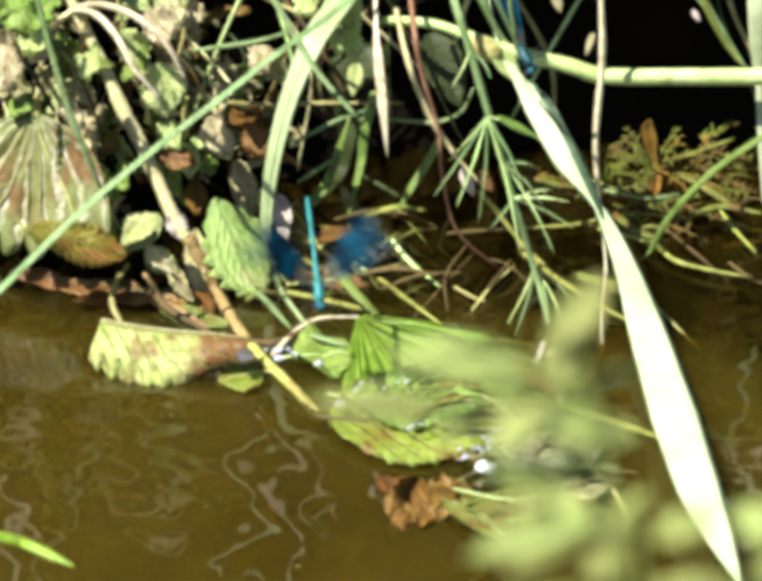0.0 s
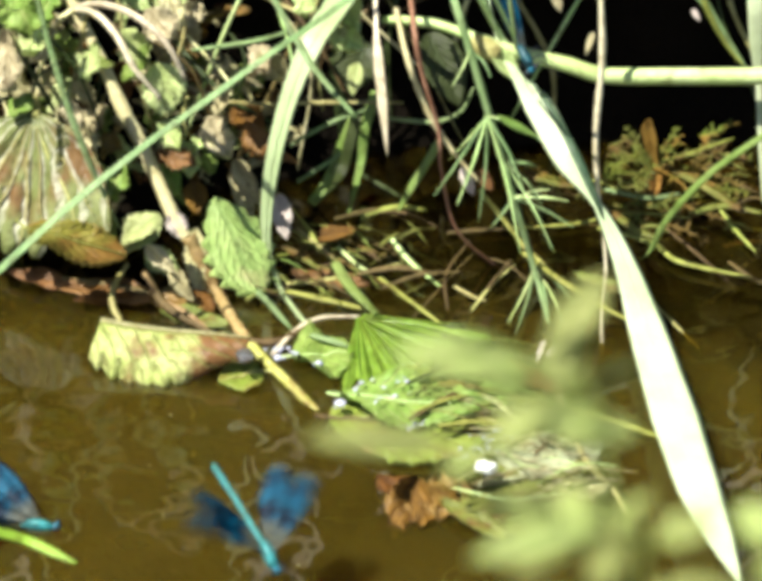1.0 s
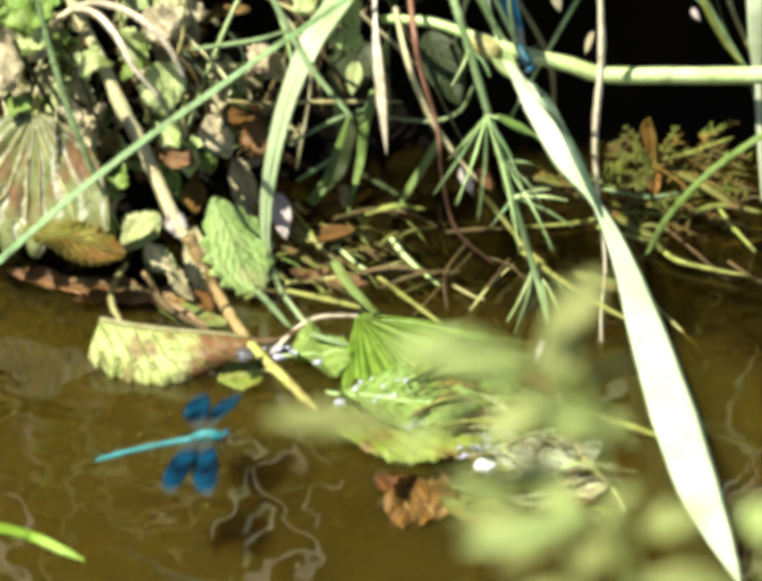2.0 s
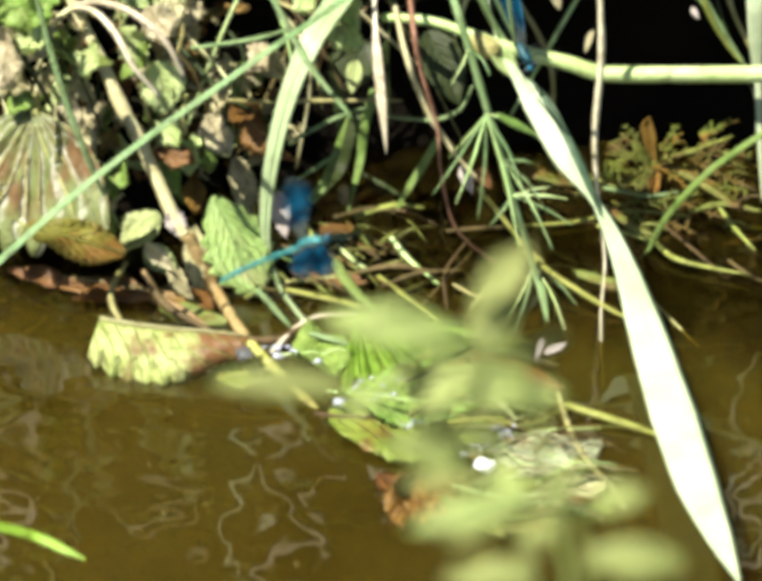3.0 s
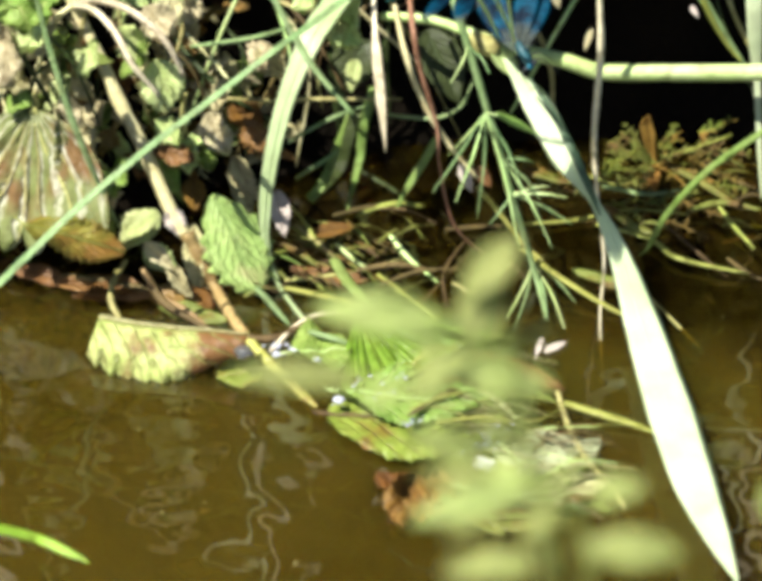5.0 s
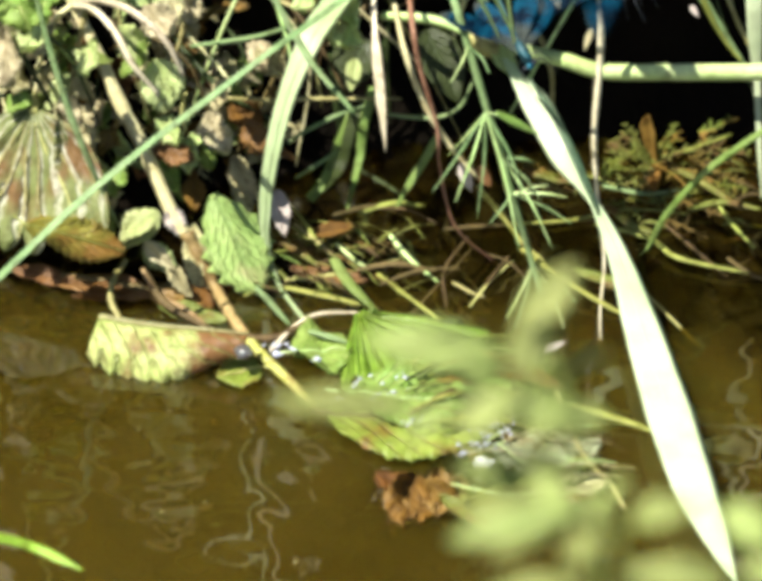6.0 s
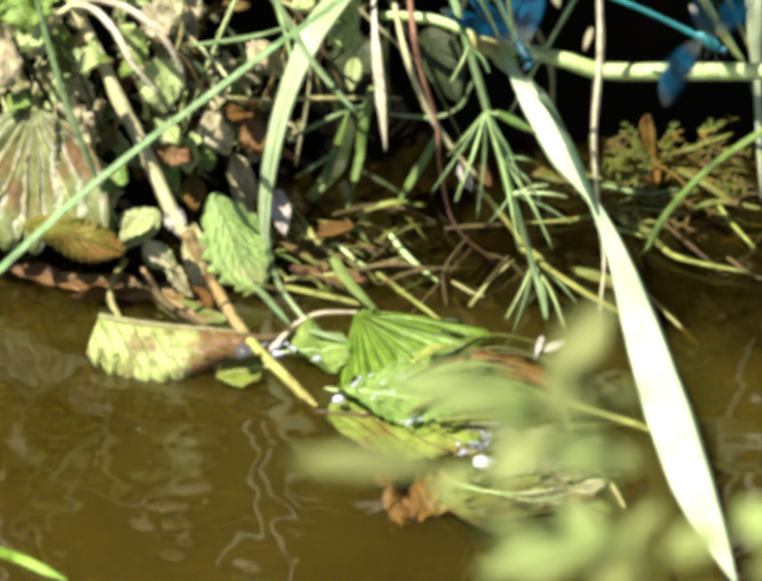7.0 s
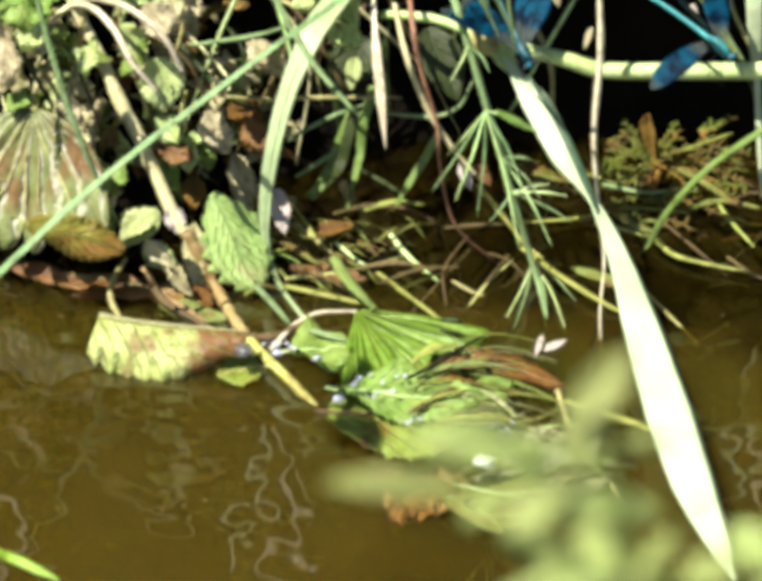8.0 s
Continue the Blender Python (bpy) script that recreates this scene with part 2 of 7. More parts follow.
def water_material():
    """Silty water: some light passes, silt scatters the rest, and its rippled face mirrors."""
    m, nodes, links = material("stream_water")
    a = noise_node(nodes, links, 44.0, 0.6, (0.72, 0.85, 1.0))
    b = noise_node(nodes, links, 100.0, 0.0, (0.8, 1.0, 1.0))
    h = value_node(nodes, links, "ADD", a, value_node(nodes, links, "MULTIPLY", b, 0.2))
    nrm = bump_node(nodes, links, h, 1.0, 0.0013)
    clear = nodes.new("ShaderNodeBsdfTransparent")
    clear.inputs[0].default_value = (0.72, 0.60, 0.30, 1)
    silt = nodes.new("ShaderNodeBsdfPrincipled")
    silt.subsurface_method = "BURLEY"
    silt.inputs["Subsurface Weight"].default_value = 1.0
    silt.inputs["Subsurface Radius"].default_value = (1.0, 0.8, 0.4)
    silt.inputs["Subsurface Scale"].default_value = 0.03
    silt.inputs["Specular IOR Level"].default_value = 0.0
    silt.inputs["Roughness"].default_value = 1.0
    cloud = noise_node(nodes, links, 9.0, 5.0)
    links.new(ramp_node(nodes, links, cloud, (0.3, (0.034, 0.0245, 0.0022)), (0.52, (0.049, 0.035, 0.004)), (0.72, (0.031, 0.031, 0.004))), silt.inputs[0])
    murk = nodes.new("ShaderNodeMixShader")
    # silt thins along the bank, so the bed's painted shade shows through
    links.new(value_node(nodes, links, "MULTIPLY_ADD", bankside_shade(nodes, links), 0.16 - 0.78, 0.78), murk.inputs[0])
    links.new(clear.outputs[0], murk.inputs[1])
    links.new(silt.outputs[0], murk.inputs[2])
    gloss = nodes.new("ShaderNodeBsdfGlossy")
    gloss.inputs["Roughness"].default_value = 0.02
    links.new(nrm, gloss.inputs["Normal"])
    fre = nodes.new("ShaderNodeFresnel")
    fre.inputs[0].default_value = 1.72
    links.new(nrm, fre.inputs["Normal"])
    mx = nodes.new("ShaderNodeMixShader")
    links.new(fre.outputs[0], mx.inputs[0])
    links.new(murk.outputs[0], mx.inputs[1])
    links.new(gloss.outputs[0], mx.inputs[2])
    links.new(mx.outputs[0], nodes["Material Output"].inputs[0])
    return m


def insect_material(name, base, metal, rough):
    m, nodes, links = material(name)
    bsdf = nodes["Principled BSDF"]
    bands = noise_node(nodes, links, 500, 2)
    links.new(ramp_node(nodes, links, bands, (0.35, tuple(c * 0.6 for c in base)), (0.65, base)), bsdf.inputs["Base Color"])
    bsdf.inputs["Metallic"].default_value, bsdf.inputs["Roughness"].default_value = metal, rough
    return m


def wing_material():
    """Clear membrane with a broad deep blue band and fine cross veins."""
    m, nodes, links = material("wing_membrane")
    bsdf = nodes["Principled BSDF"]
    uv = nodes.new("ShaderNodeUVMap")
    uv.uv_map = "leaf"
    sep = nodes.new("ShaderNodeSeparateXYZ")
    links.new(uv.outputs[0], sep.inputs[0])
    band = nodes.new("ShaderNodeValToRGB")
    el = band.color_ramp.elements
    for _ in range(2):
        el.new(0.5)
    for e, (p, c) in zip(el, ((0.14, 0.30), (0.34, 0.93), (0.84, 0.95), (0.96, 0.42))):
        e.position, e.color = p, (c, c, c, 1)
    links.new(sep.outputs[0], band.inputs[0])
    vein = value_node(nodes, links, "FRACT", value_node(nodes, links, "MULTIPLY", sep.outputs[1], 7.0))
    col = ramp_node(nodes, links, vein, (0.0, (0.001, 0.012, 0.03)), (0.3, (0.001, 0.036, 0.078)), (0.8, (0.002, 0.056, 0.115)))
    full = value_node(nodes, links, "MULTIPLY", value_node(nodes, links, "SUBTRACT", band.outputs[0], 0.42), 2.2)
    full.node.use_clamp = True
    # highlights on the crinkled membrane, painted as lighter blue streaks
    crease_glint = noise_node(nodes, links, 700.0, 3.0, (1.0, 0.25, 1.0))
    col = mix_node(nodes, links, ramp_node(nodes, links, crease_glint, (0.40, (0, 0, 0)), (0.72, (1, 1, 1))), col, (0.003, 0.085, 0.15))
    # patchy sheen painted in by darkening the blue to navy
    sheen = noise_node(nodes, links, 130.0, 2.0)
    col = mix_node(nodes, links, ramp_node(nodes, links, sheen, (0.42, (1, 1, 1)), (0.58, (0, 0, 0))), col, (0.001, 0.010, 0.026))
    tipped = mix_node(nodes, links, full, (0.10, 0.12, 0.11), col)
    links.new(tipped, bsdf.inputs["Base Color"])
    bsdf.inputs["Metallic"].default_value, bsdf.inputs["Roughness"].default_value = 0.2, 0.5
    bsdf.inputs["Specular IOR Level"].default_value = 0.12
    tr = nodes.new("ShaderNodeBsdfTranslucent")
    links.new(tipped, tr.inputs[0])
    glow = nodes.new("ShaderNodeMixShader")
    glow.inputs[0].default_value = 0.35
    links.new(bsdf.outputs[0], glow.inputs[1])
    links.new(tr.outputs[0], glow.inputs[2])
    clear = nodes.new("ShaderNodeBsdfTransparent")
    mx = nodes.new("ShaderNodeMixShader")
    rim = value_node(nodes, links, "MULTIPLY", value_node(nodes, links, "SUBTRACT", 0.5, value_node(nodes, links, "ABSOLUTE", value_node(nodes, links, "SUBTRACT", sep.outputs[1], 0.5))), 9.0)
    rim.node.use_clamp = True
    links.new(value_node(nodes, links, "MULTIPLY", band.outputs[0], value_node(nodes, links, "MULTIPLY_ADD", rim, 0.45, 0.55)), mx.inputs[0])
    links.new(clear.outputs[0], mx.inputs[1])
    links.new(glow.outputs[0], mx.inputs[2])
    links.new(mx.outputs[0], nodes["Material Output"].inputs[0])
    return m


def bubble_material(name, colour, through_light):
    m, nodes, links = material(name)
    bsdf = nodes["Principled BSDF"]
    bsdf.inputs["Base Color"].default_value = (*colour, 1)
    bsdf.inputs["Roughness"].default_value = 0.12
    bsdf.inputs["Transmission Weight"].default_value = through_light
    return m


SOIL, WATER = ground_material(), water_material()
TEAL = insect_material("teal_body", (0.03, 0.25, 0.26), 0.2, 0.5)
INK = insect_material("dark_teal_body", (0.012, 0.085, 0.11), 0.2, 0.5)
BLUE = insect_material("blue_body", (0.02, 0.20, 0.30), 0.3, 0.5)
DARK = insect_material("dark_legs", (0.015, 0.02, 0.03), 0.1, 0.5)
WING, BUBBLE, DROP, FOAM = wing_material(), bubble_material("foam_bubble", (0.70, 0.72, 0.88), 0.35), bubble_material("water_drop", (0.45, 0.47, 0.48), 0.85), bubble_material("white_foam", (0.86, 0.87, 0.86), 0.0)


# ---- mesh helpers ----
def spline(points, n):
    """Points at even steps along a smooth curve through the given ones."""
    p = [Vector(q) for q in points]
    p = [p[0] * 2 - p[1]] + p + [p[-1] * 2 - p[-2]]
    out = []
    last = len(p) - 3
    for i in range(n + 1):
        s = i / n * last
        k = min(int(s), last - 1)
        f = s - k
        a, b, c, d = p[k:k + 4]
        out.append(0.5 * (2 * b + (c - a) * f + (2 * a - 5 * b + 4 * c - d) * f * f + (3 * b - a - 3 * c + d) * f ** 3))
    return out


def between(values, f):
    s = f * (len(values) - 1)
    k = min(int(s), len(values) - 2)
    return values[k] + (values[k + 1] - values[k]) * (s - k)


def sweep(bm, points, widths, thick=1.0, face=(0, -0.6, 0.8), n=0, sides=8, keel=0.0, rough=0.0, turn=(0, 0)):
    """A tube (thick 1) or flat blade (thick below 1) along a curve, closed at both ends."""
    n = n or max(8, 7 * (len(points) - 1))
    path = spline(points, n)
    uv = bm.loops.layers.uv.verify() if bm.loops.layers.uv else bm.loops.layers.uv.new("leaf")
    rings = []
    for i, c in enumerate(path):
        t = (path[min(i + 1, n)] - path[max(i - 1, 0)]).normalized()
        nrm = Vector(face) - t * t.dot(Vector(face))
        nrm.normalize()
        nrm = Matrix.Rotation(radians(between(turn, i / n)), 3, t) @ nrm
        side = t.cross(nrm)
        w = max(between(widths, i / n), 0.0002) / 2
        if rough:
            w *= 1 + rough * noise.noise(c * 300)
        ring = []
        for k in range(sides):
            a = 2 * math.pi * k / sides
            ring.append(bm.verts.new(c + side * (w * math.cos(a)) + nrm * (w * thick * math.sin(a) + keel * w * abs(math.cos(a)))))
        rings.append(ring)
    for i in range(n):
        for k in range(sides):
            j = (k + 1) % sides
            f = bm.faces.new((rings[i][k], rings[i][j], rings[i + 1][j], rings[i + 1][k]))
            f.smooth = True
            for lp, (uu, kk) in zip(f.loops, ((i, k), (i, j), (i + 1, j), (i + 1, k))):
                lp[uv].uv = (uu / n, 0.5 + 0.5 * math.cos(2 * math.pi * kk / sides))
    bm.faces.new(rings[0][::-1])
    bm.faces.new(rings[-1])
    return bm


def grid_sheet(bm, rows, closed_thick, uvs):
    """A thin leaf from a grid of points with its underside."""
    uv = bm.loops.layers.uv.verify() if bm.loops.layers.uv else bm.loops.layers.uv.new("leaf")
    top = [[bm.verts.new(p) for p in r] for r in rows]
    low = [[bm.verts.new(p - Vector((0, 0, closed_thick))) for p in r] for r in rows]
    nr, nc = len(rows), len(rows[0])

    def quad(vs, ids):
        f = bm.faces.new(vs)
        f.smooth = True
        for lp, (i, j) in zip(f.loops, ids):
            lp[uv].uv = uvs(i, j)
    for i in range(nr - 1):
        for j in range(nc - 1):
            ids = ((i, j), (i, j + 1), (i + 1, j + 1), (i + 1, j))
            quad([top[a][b] for a, b in ids], ids)
            quad([low[a][b] for a, b in ids[::-1]], ids[::-1])
    rim = [(0, j) for j in range(nc)] + [(i, nc - 1) for i in range(1, nr)] + [(nr - 1, j) for j in range(nc - 2, -1, -1)] + [(i, 0) for i in range(nr - 2, 0, -1)]
    for a, b in zip(rim, rim[1:] + rim[:1]):
        ids = (a, a, b, b)
        quad([top[a[0]][a[1]], low[a[0]][a[1]], low[b[0]][b[1]], top[b[0]][b[1]]], ids)
    return bm


def leaf_bm(length, width, teeth=9, tooth=0.16, fold=0.25, droop=0.1, wave=0.06, belly=0.38, seed=0, blunt=0.0, ribs=1.0):
    """A toothed leaf along +Y, its face to +Z."""
    bm = bmesh.new()
    n, m = max(24, teeth * 4), 8
    rows = []
    for i in range(n + 1):
        u = i / n
        e = math.log(0.5) / math.log(belly)
        w = math.sin(math.pi * (0.02 + 0.97 * u) ** e) ** 0.8 * width / 2
        w = max(w, blunt * width * (1 - u) ** 0.3 * min(1, u * 6 + 0.3), 0.0003)
        saw = (u * teeth) % 1.0
        w *= 1 + tooth * ((1 - saw) - 0.5) * min(1, u * 6)
        row = []
        for j in range(m + 1):
            v = j / m * 2 - 1
            nz = noise.noise(Vector((u * 3 + seed * 7.3, v * 1.4, seed)))
            rib = 0.012 * ribs * width * math.cos(2 * math.pi * (u * teeth * 0.5 - abs(v) * 2))
            z = fold * abs(v) * w + wave * width * nz * (0.3 + abs(v)) - droop * length * u * u + rib
            row.append(Vector((v * w + 0.05 * width * noise.noise(Vector((u * 2, seed * 3.1, 5))), u * length + 0.10 * abs(v) * w, z)))
        rows.append(row)
    grid_sheet(bm, rows, 0.00025, lambda i, j: (i / n, j / m))
    return bm, [r[m // 2] for r in rows]


def fan_bm(radius, a0, a1, lobes=7, dish=0.2, seed=0, inner=0.05, ruffle=0.06, cut=0.14, bend=0.0):
    """A round scalloped leaf as a fan about its stalk, its face to +Z."""
    bm = bmesh.new()
    n, m = lobes * 8, 10
    rows = []
    for i in range(n + 1):
        u = i / n
        a = radians(a0 + (a1 - a0) * u)
        lob = 1 - cut + cut * abs(math.sin(math.pi * u * lobes)) ** 0.6 - 0.03 * math.sin(u * 40)
        r1 = radius * lob * (1 + 0.08 * noise.noise(Vector((u * 4, seed, 2))))
        row = []
        for j in range(m + 1):
            f = inner + (1 - inner) * j / m
            z = dish * radius * (f * f) + ruffle * radius * f * math.cos(2 * math.pi * u * lobes) * 0.5 + ruffle * radius * noise.noise(Vector((u * 5, f * 2, seed)))
            b = a + bend * (a - radians((a0 + a1) / 2)) * (1 - f)
            row.append(Vector((math.cos(b) * r1 * f, math.sin(b) * r1 * f, -z)))
        rows.append(row)
    return grid_sheet(bm, rows, 0.0003, lambda i, j: (i / n, j / m))


def half_bm(length, width, teeth=8, seed=0):
    """A leaf folded along its midrib, so that one toothed half shows: midrib along +Y, teeth to +X."""
    bm = bmesh.new()
    n, m = teeth * 6, 8
    rows = []
    for i in range(n + 1):
        u = i / n
        w = width * (0.62 + 0.42 * math.sin(math.pi * min(1, u * 1.15 + 0.02)) - 0.22 * u)
        saw = (u * teeth + 0.25) % 1.0
        w *= 1 + (0.21 if u < 0.55 else 0.07) * (saw - 0.5)
        row = []
        for j in range(m + 1):
            v = j / m
            nz = noise.noise(Vector((u * 3 + seed, v * 2, seed)))
            lean = 0.10 * length * (1 - v) * v * (0.5 - u) - 0.035 * length * v * math.cos(math.pi * u)
            row.append(Vector((v * w + 0.03 * width * math.sin(5 * u), u * length + lean, width * (0.10 * nz * v + 0.14 * math.sin(math.pi * v) + 0.008 * math.cos(2 * math.pi * (u * teeth - 1.5 * v))))))
        rows.append(row)
    return grid_sheet(bm, rows, 0.0003, lambda i, j: (i / n, 0.5 + 0.5 * j / m))


def mesh_of(name, bm, mat):
    bmesh.ops.recalc_face_normals(bm, faces=bm.faces)
    me = bpy.data.meshes.new(name)
    bm.to_mesh(me)
    bm.free()
    me.materials.append(mat)
    return me


def part(name, bm, mat, parent, label=""):
    ob = new(name, mesh_of(name, bm, mat))
    ob.parent = parent
    if label:
        ob["label"] = label
    return ob


def thing(name, bm, mat, label, category, group="", kind="", at=None):
    ob = new(name, mesh_of(name, bm, mat))
    if at is not None:
        ob.matrix_world = at
    return tagged(ob, label, category, group, kind)


def root(name, label, category, at, group=""):
    ob = new(name)
    ob.empty_display_size = 0.01
    ob.location = at
    return tagged(ob, label, category, group)


def strand(name, points, widths, mat, label, category, group="", **kw):
    """One blade or stem as a thing of its own, its origin at its first point."""
    o = Vector(points[0])
    bm = sweep(bmesh.new(), [Vector(p) - o for p in points], widths, **kw)
    return thing(name, bm, mat, label, category, group, at=Matrix.Translation(o))


def along(base, tip, face):
    """The pose at base whose +Y runs to tip and whose +Z leans to face."""
    y = (Vector(tip) - Vector(base)).normalized()
    z = Vector(face) - y * y.dot(Vector(face))
    z.normalize()
    x = y.cross(z)
    m = Matrix((x, y, z)).transposed().to_4x4()
    return Matrix.Translation(base) @ m


def leaf(name, base, tip, width, mat, label, category="leaf", face=(0, -0.5, 0.85), parent=None, group="", rib=None, **kw):
    """A leaf from base to tip: a part of parent, or a thing of its own, with a midrib where rib gives its material."""
    length = (Vector(tip) - Vector(base)).length
    bm, mid = leaf_bm(length, width, **kw)
    at = along(base, tip, face)
    if parent is not None:
        ob = part(name, bm, mat, parent, label)
        ob.matrix_local = Matrix.Translation(-parent.location) @ at
        return ob
    if rib is None:
        return thing(name, bm, mat, label, category, group, at=at)
    o = root(name, label, category, at.translation, group)
    w = max(0.0009, width * 0.035)
    ribs = sweep(bmesh.new(), [p + Vector((0, 0, 0.0001)) for p in mid[::4]], [w, w * 0.8, w * 0.4], face=(0, 0, 1), n=20, sides=6)
    foot = sweep(bmesh.new(), [mid[0] + Vector((0, 0.0005, 0)), mid[0] - Vector((0.0005, 0.002, 0.0003)), mid[0] - Vector((0.002, 0.005, 0.001))], [w, w, w * 0.8], face=(0, 0, 1), sides=6)
    for pn, pb, pm in (("blade", bm, mat), ("midrib", ribs, rib), ("leaf_stalk", foot, rib)):
        part(pn, pb, pm, o).matrix_local = Matrix.Translation(-o.location) @ at
    return o


def reed(name, points, widths, mat, rib, label, category, group="", **kw):
    """A long leaf of two parts, blade and midrib, its origin at its root."""
    o = root(name, label, category, points[0], group)
    local = [Vector(p) - o.location for p in points]
    part("blade", sweep(bmesh.new(), local, widths, **kw), mat, o)
    lift = Vector(kw.get("face", (0, -0.6, 0.8))).normalized() * 0.0003
    part("midrib", sweep(bmesh.new(), [p + lift for p in local], [0.0007, 0.0007, 0.0007, 0.0002], n=50, sides=6), rib, o, "paler midrib")
    return o


def stalk(parent, points, widths, mat, name="stem", label="", **kw):
    o = parent.location
    return part(name, sweep(bmesh.new(), [Vector(p) - o for p in points], widths, **kw), mat, parent, label)


# ---- ground and water ----
def shore(x):
    """How far the foot of the far bank stands back, along the stream."""
    t = min(max((x + 0.16) / 0.20, 0), 1)
    t = t * t * (3 - 2 * t)
    return 0.030 + 0.078 * t + 0.006 * noise.noise(Vector((x * 25, 3, 1)))


def build_ground():
    bm = bmesh.new()
    half = [0.0]
    step = 0.004
    while half[-1] < 300:
        if half[-1] > 0.22:
            step *= 1.35
        half.append(half[-1] + step)
    xs = [-h for h in half[:0:-1]] + half
    rows = []
    for x in xs:
        s = shore(max(min(x, 0.3), -0.3))
        left = min(max((0.00 - x) / 0.07, 0), 1)
        # an unseen lip, added to overhang and shade the recess
        under = 0.036 * (1 - left)
        prof = [(-300, 3.0), (-40, 1.6), (-8, 0.6), (-2.5, 0.20), (-1.2, 0.10), (-0.75, 0.07), (-0.52, 0.04), (-0.46, 0.01), (-0.42, -0.03), (-0.34, -0.045),
                (-0.25, -0.05), (-0.18, -0.05), (-0.12, -0.045), (-0.06, -0.04)]
        prof += [(s - 0.05 + 0.01 * k, -0.036 + 0.006 * k) for k in range(4)]
        prof += [(s - 0.008, -0.012), (s, 0.0), (s + 0.006, 0.008)]
        back = s + 0.012 + 0.020 * left
        prof += [(s + 0.012 + (0.020 * left + 0.012 * (1 - left)) * k / 6, 0.014 + 0.072 * k / 6) for k in range(1, 7)]
        prof += [(back - under * 0.35, 0.100), (back - under * 0.75, 0.108), (back - under, 0.117), (back - under + 0.006, 0.126), (back - under * 0.5 + 0.02, 0.138)]
        # out of view the bank is raised to keep sky from the water's mirror
        prof += [(s + 0.07, 0.16), (s + 0.13, 0.26), (s + 0.22, 0.42), (s + 0.4, 0.66), (s + 0.8, 0.85), (2, 1.0), (8, 1.3), (40, 2), (300, 4)]
        row = []
        for y, z in prof:
            if abs(x) < 0.5 and -0.5 < y < 0.4:
                p = Vector((x, y, z))
                k = 0.004 if z > -0.005 else 0.0025
                z += k * noise.noise(p * 40) + 0.5 * k * noise.noise(p * 120)
                if z > 0.005:
                    y += 0.007 * noise.noise(p * 60 + Vector((9, 0, 0)))
            row.append(bm.verts.new((x, y, z)))
        rows.append(row)
    for a, b in zip(rows, rows[1:]):
        for k in range(len(a) - 1):
            f = bm.faces.new((a[k], b[k], b[k + 1], a[k + 1]))
            f.smooth = True
    thing("ground", bm, SOIL, "earth bank toned black for shade above a muddy brown stream bed", "ground", kind="structure")


def build_water():
    bm = bmesh.new()
    vs = [bm.verts.new(p) for p in ((-30, -0.62, 0), (30, -0.62, 0), (30, 0.20, 0), (-30, 0.20, 0))]
    bm.faces.new(vs)
    return thing("water", bm, WATER, "shallow brown stream water with drifting ripples", "water", kind="structure")


build_ground()
water = build_water()

# ---- tall grass and reeds ----
G1 = "grass blades on the bank"
big_blade = reed("reed_leaf", [(0.0359, 0.07, 0.1097), (0.0416, 0.045, 0.0847), (0.0492, 0.03, 0.0737), (0.0573, 0.018, 0.0669), (0.0673, 0, 0.0554), (0.0777, -0.01, 0.043), (0.0871, -0.022, 0.0267), (0.0955, -0.046, 0.0099), (0.1018, -0.101, 0.0111), (0.107, -0.151, 0.015), (0.112, -0.189, 0.0199), (0.1162, -0.217, 0.0233)],
                   [0.0008, 0.0012, 0.0050, 0.0112, 0.0098, 0.0030, 0.0078, 0.0142, 0.0172, 0.0150, 0.0086, 0.0004], REED, REED,
                   "broad pale green reed blade bending down over the water", "grass", thick=0.05, keel=0.12, face=(-0.02, -0.40, 0.90), n=70, turn=(-35, -20, 30, -4, 0, 0))
stalk(big_blade, [(0.0543, 0.024, 0.0751), (0.0625, 0.012, 0.0677), (0.0702, -0.001, 0.058), (0.0758, -0.01, 0.0487), (0.0798, -0.014, 0.0393)], [0.0008, 0.0026, 0.0034, 0.0028, 0.0006], FOLD, name="folded_edge", label="folded underside coloured dark green for shade", thick=0.3)
arch_blade = reed("reed_leaf", [(-0.0043, 0.085, 0.0938), (-0.0139, 0.05, 0.0941), (-0.024, 0.03, 0.0878), (-0.0328, 0.02, 0.0702), (-0.0385, 0.012, 0.0504), (-0.0415, 0.008, 0.0302), (-0.0413, 0.004, 0.0139), (-0.0363, -0.0031, 0.0015), (-0.0253, -0.0296, 0.0015)],
                    [0.010, 0.0120, 0.0102, 0.0078, 0.0066, 0.0052, 0.0030, 0.002, 0.0018], ARCH, ARCH,
                    "arching pale green reed leaf narrowing towards the water", "grass", thick=0.05, keel=0.2, face=(-0.3, -0.6, 0.7), n=60, turn=(0, 5, 0, 30))
long_blade = strand("grass_blade", [(-0.0007, 0.03, 0.1166), (-0.0118, 0.02, 0.1101), (-0.0387, 0, 0.0994), (-0.061, -0.012, 0.0873), (-0.0831, -0.025, 0.076), (-0.1085, -0.04, 0.0609), (-0.1339, -0.055, 0.0428), (-0.161, -0.07, 0.0232)],
                    [0.0019, 0.0022, 0.0023, 0.0024, 0.0025, 0.0026, 0.0026, 0.0025], GRASS,
                    "long straight bluish green grass blade leaning across the bank", "grass", G1, thick=0.2, keel=0.3)
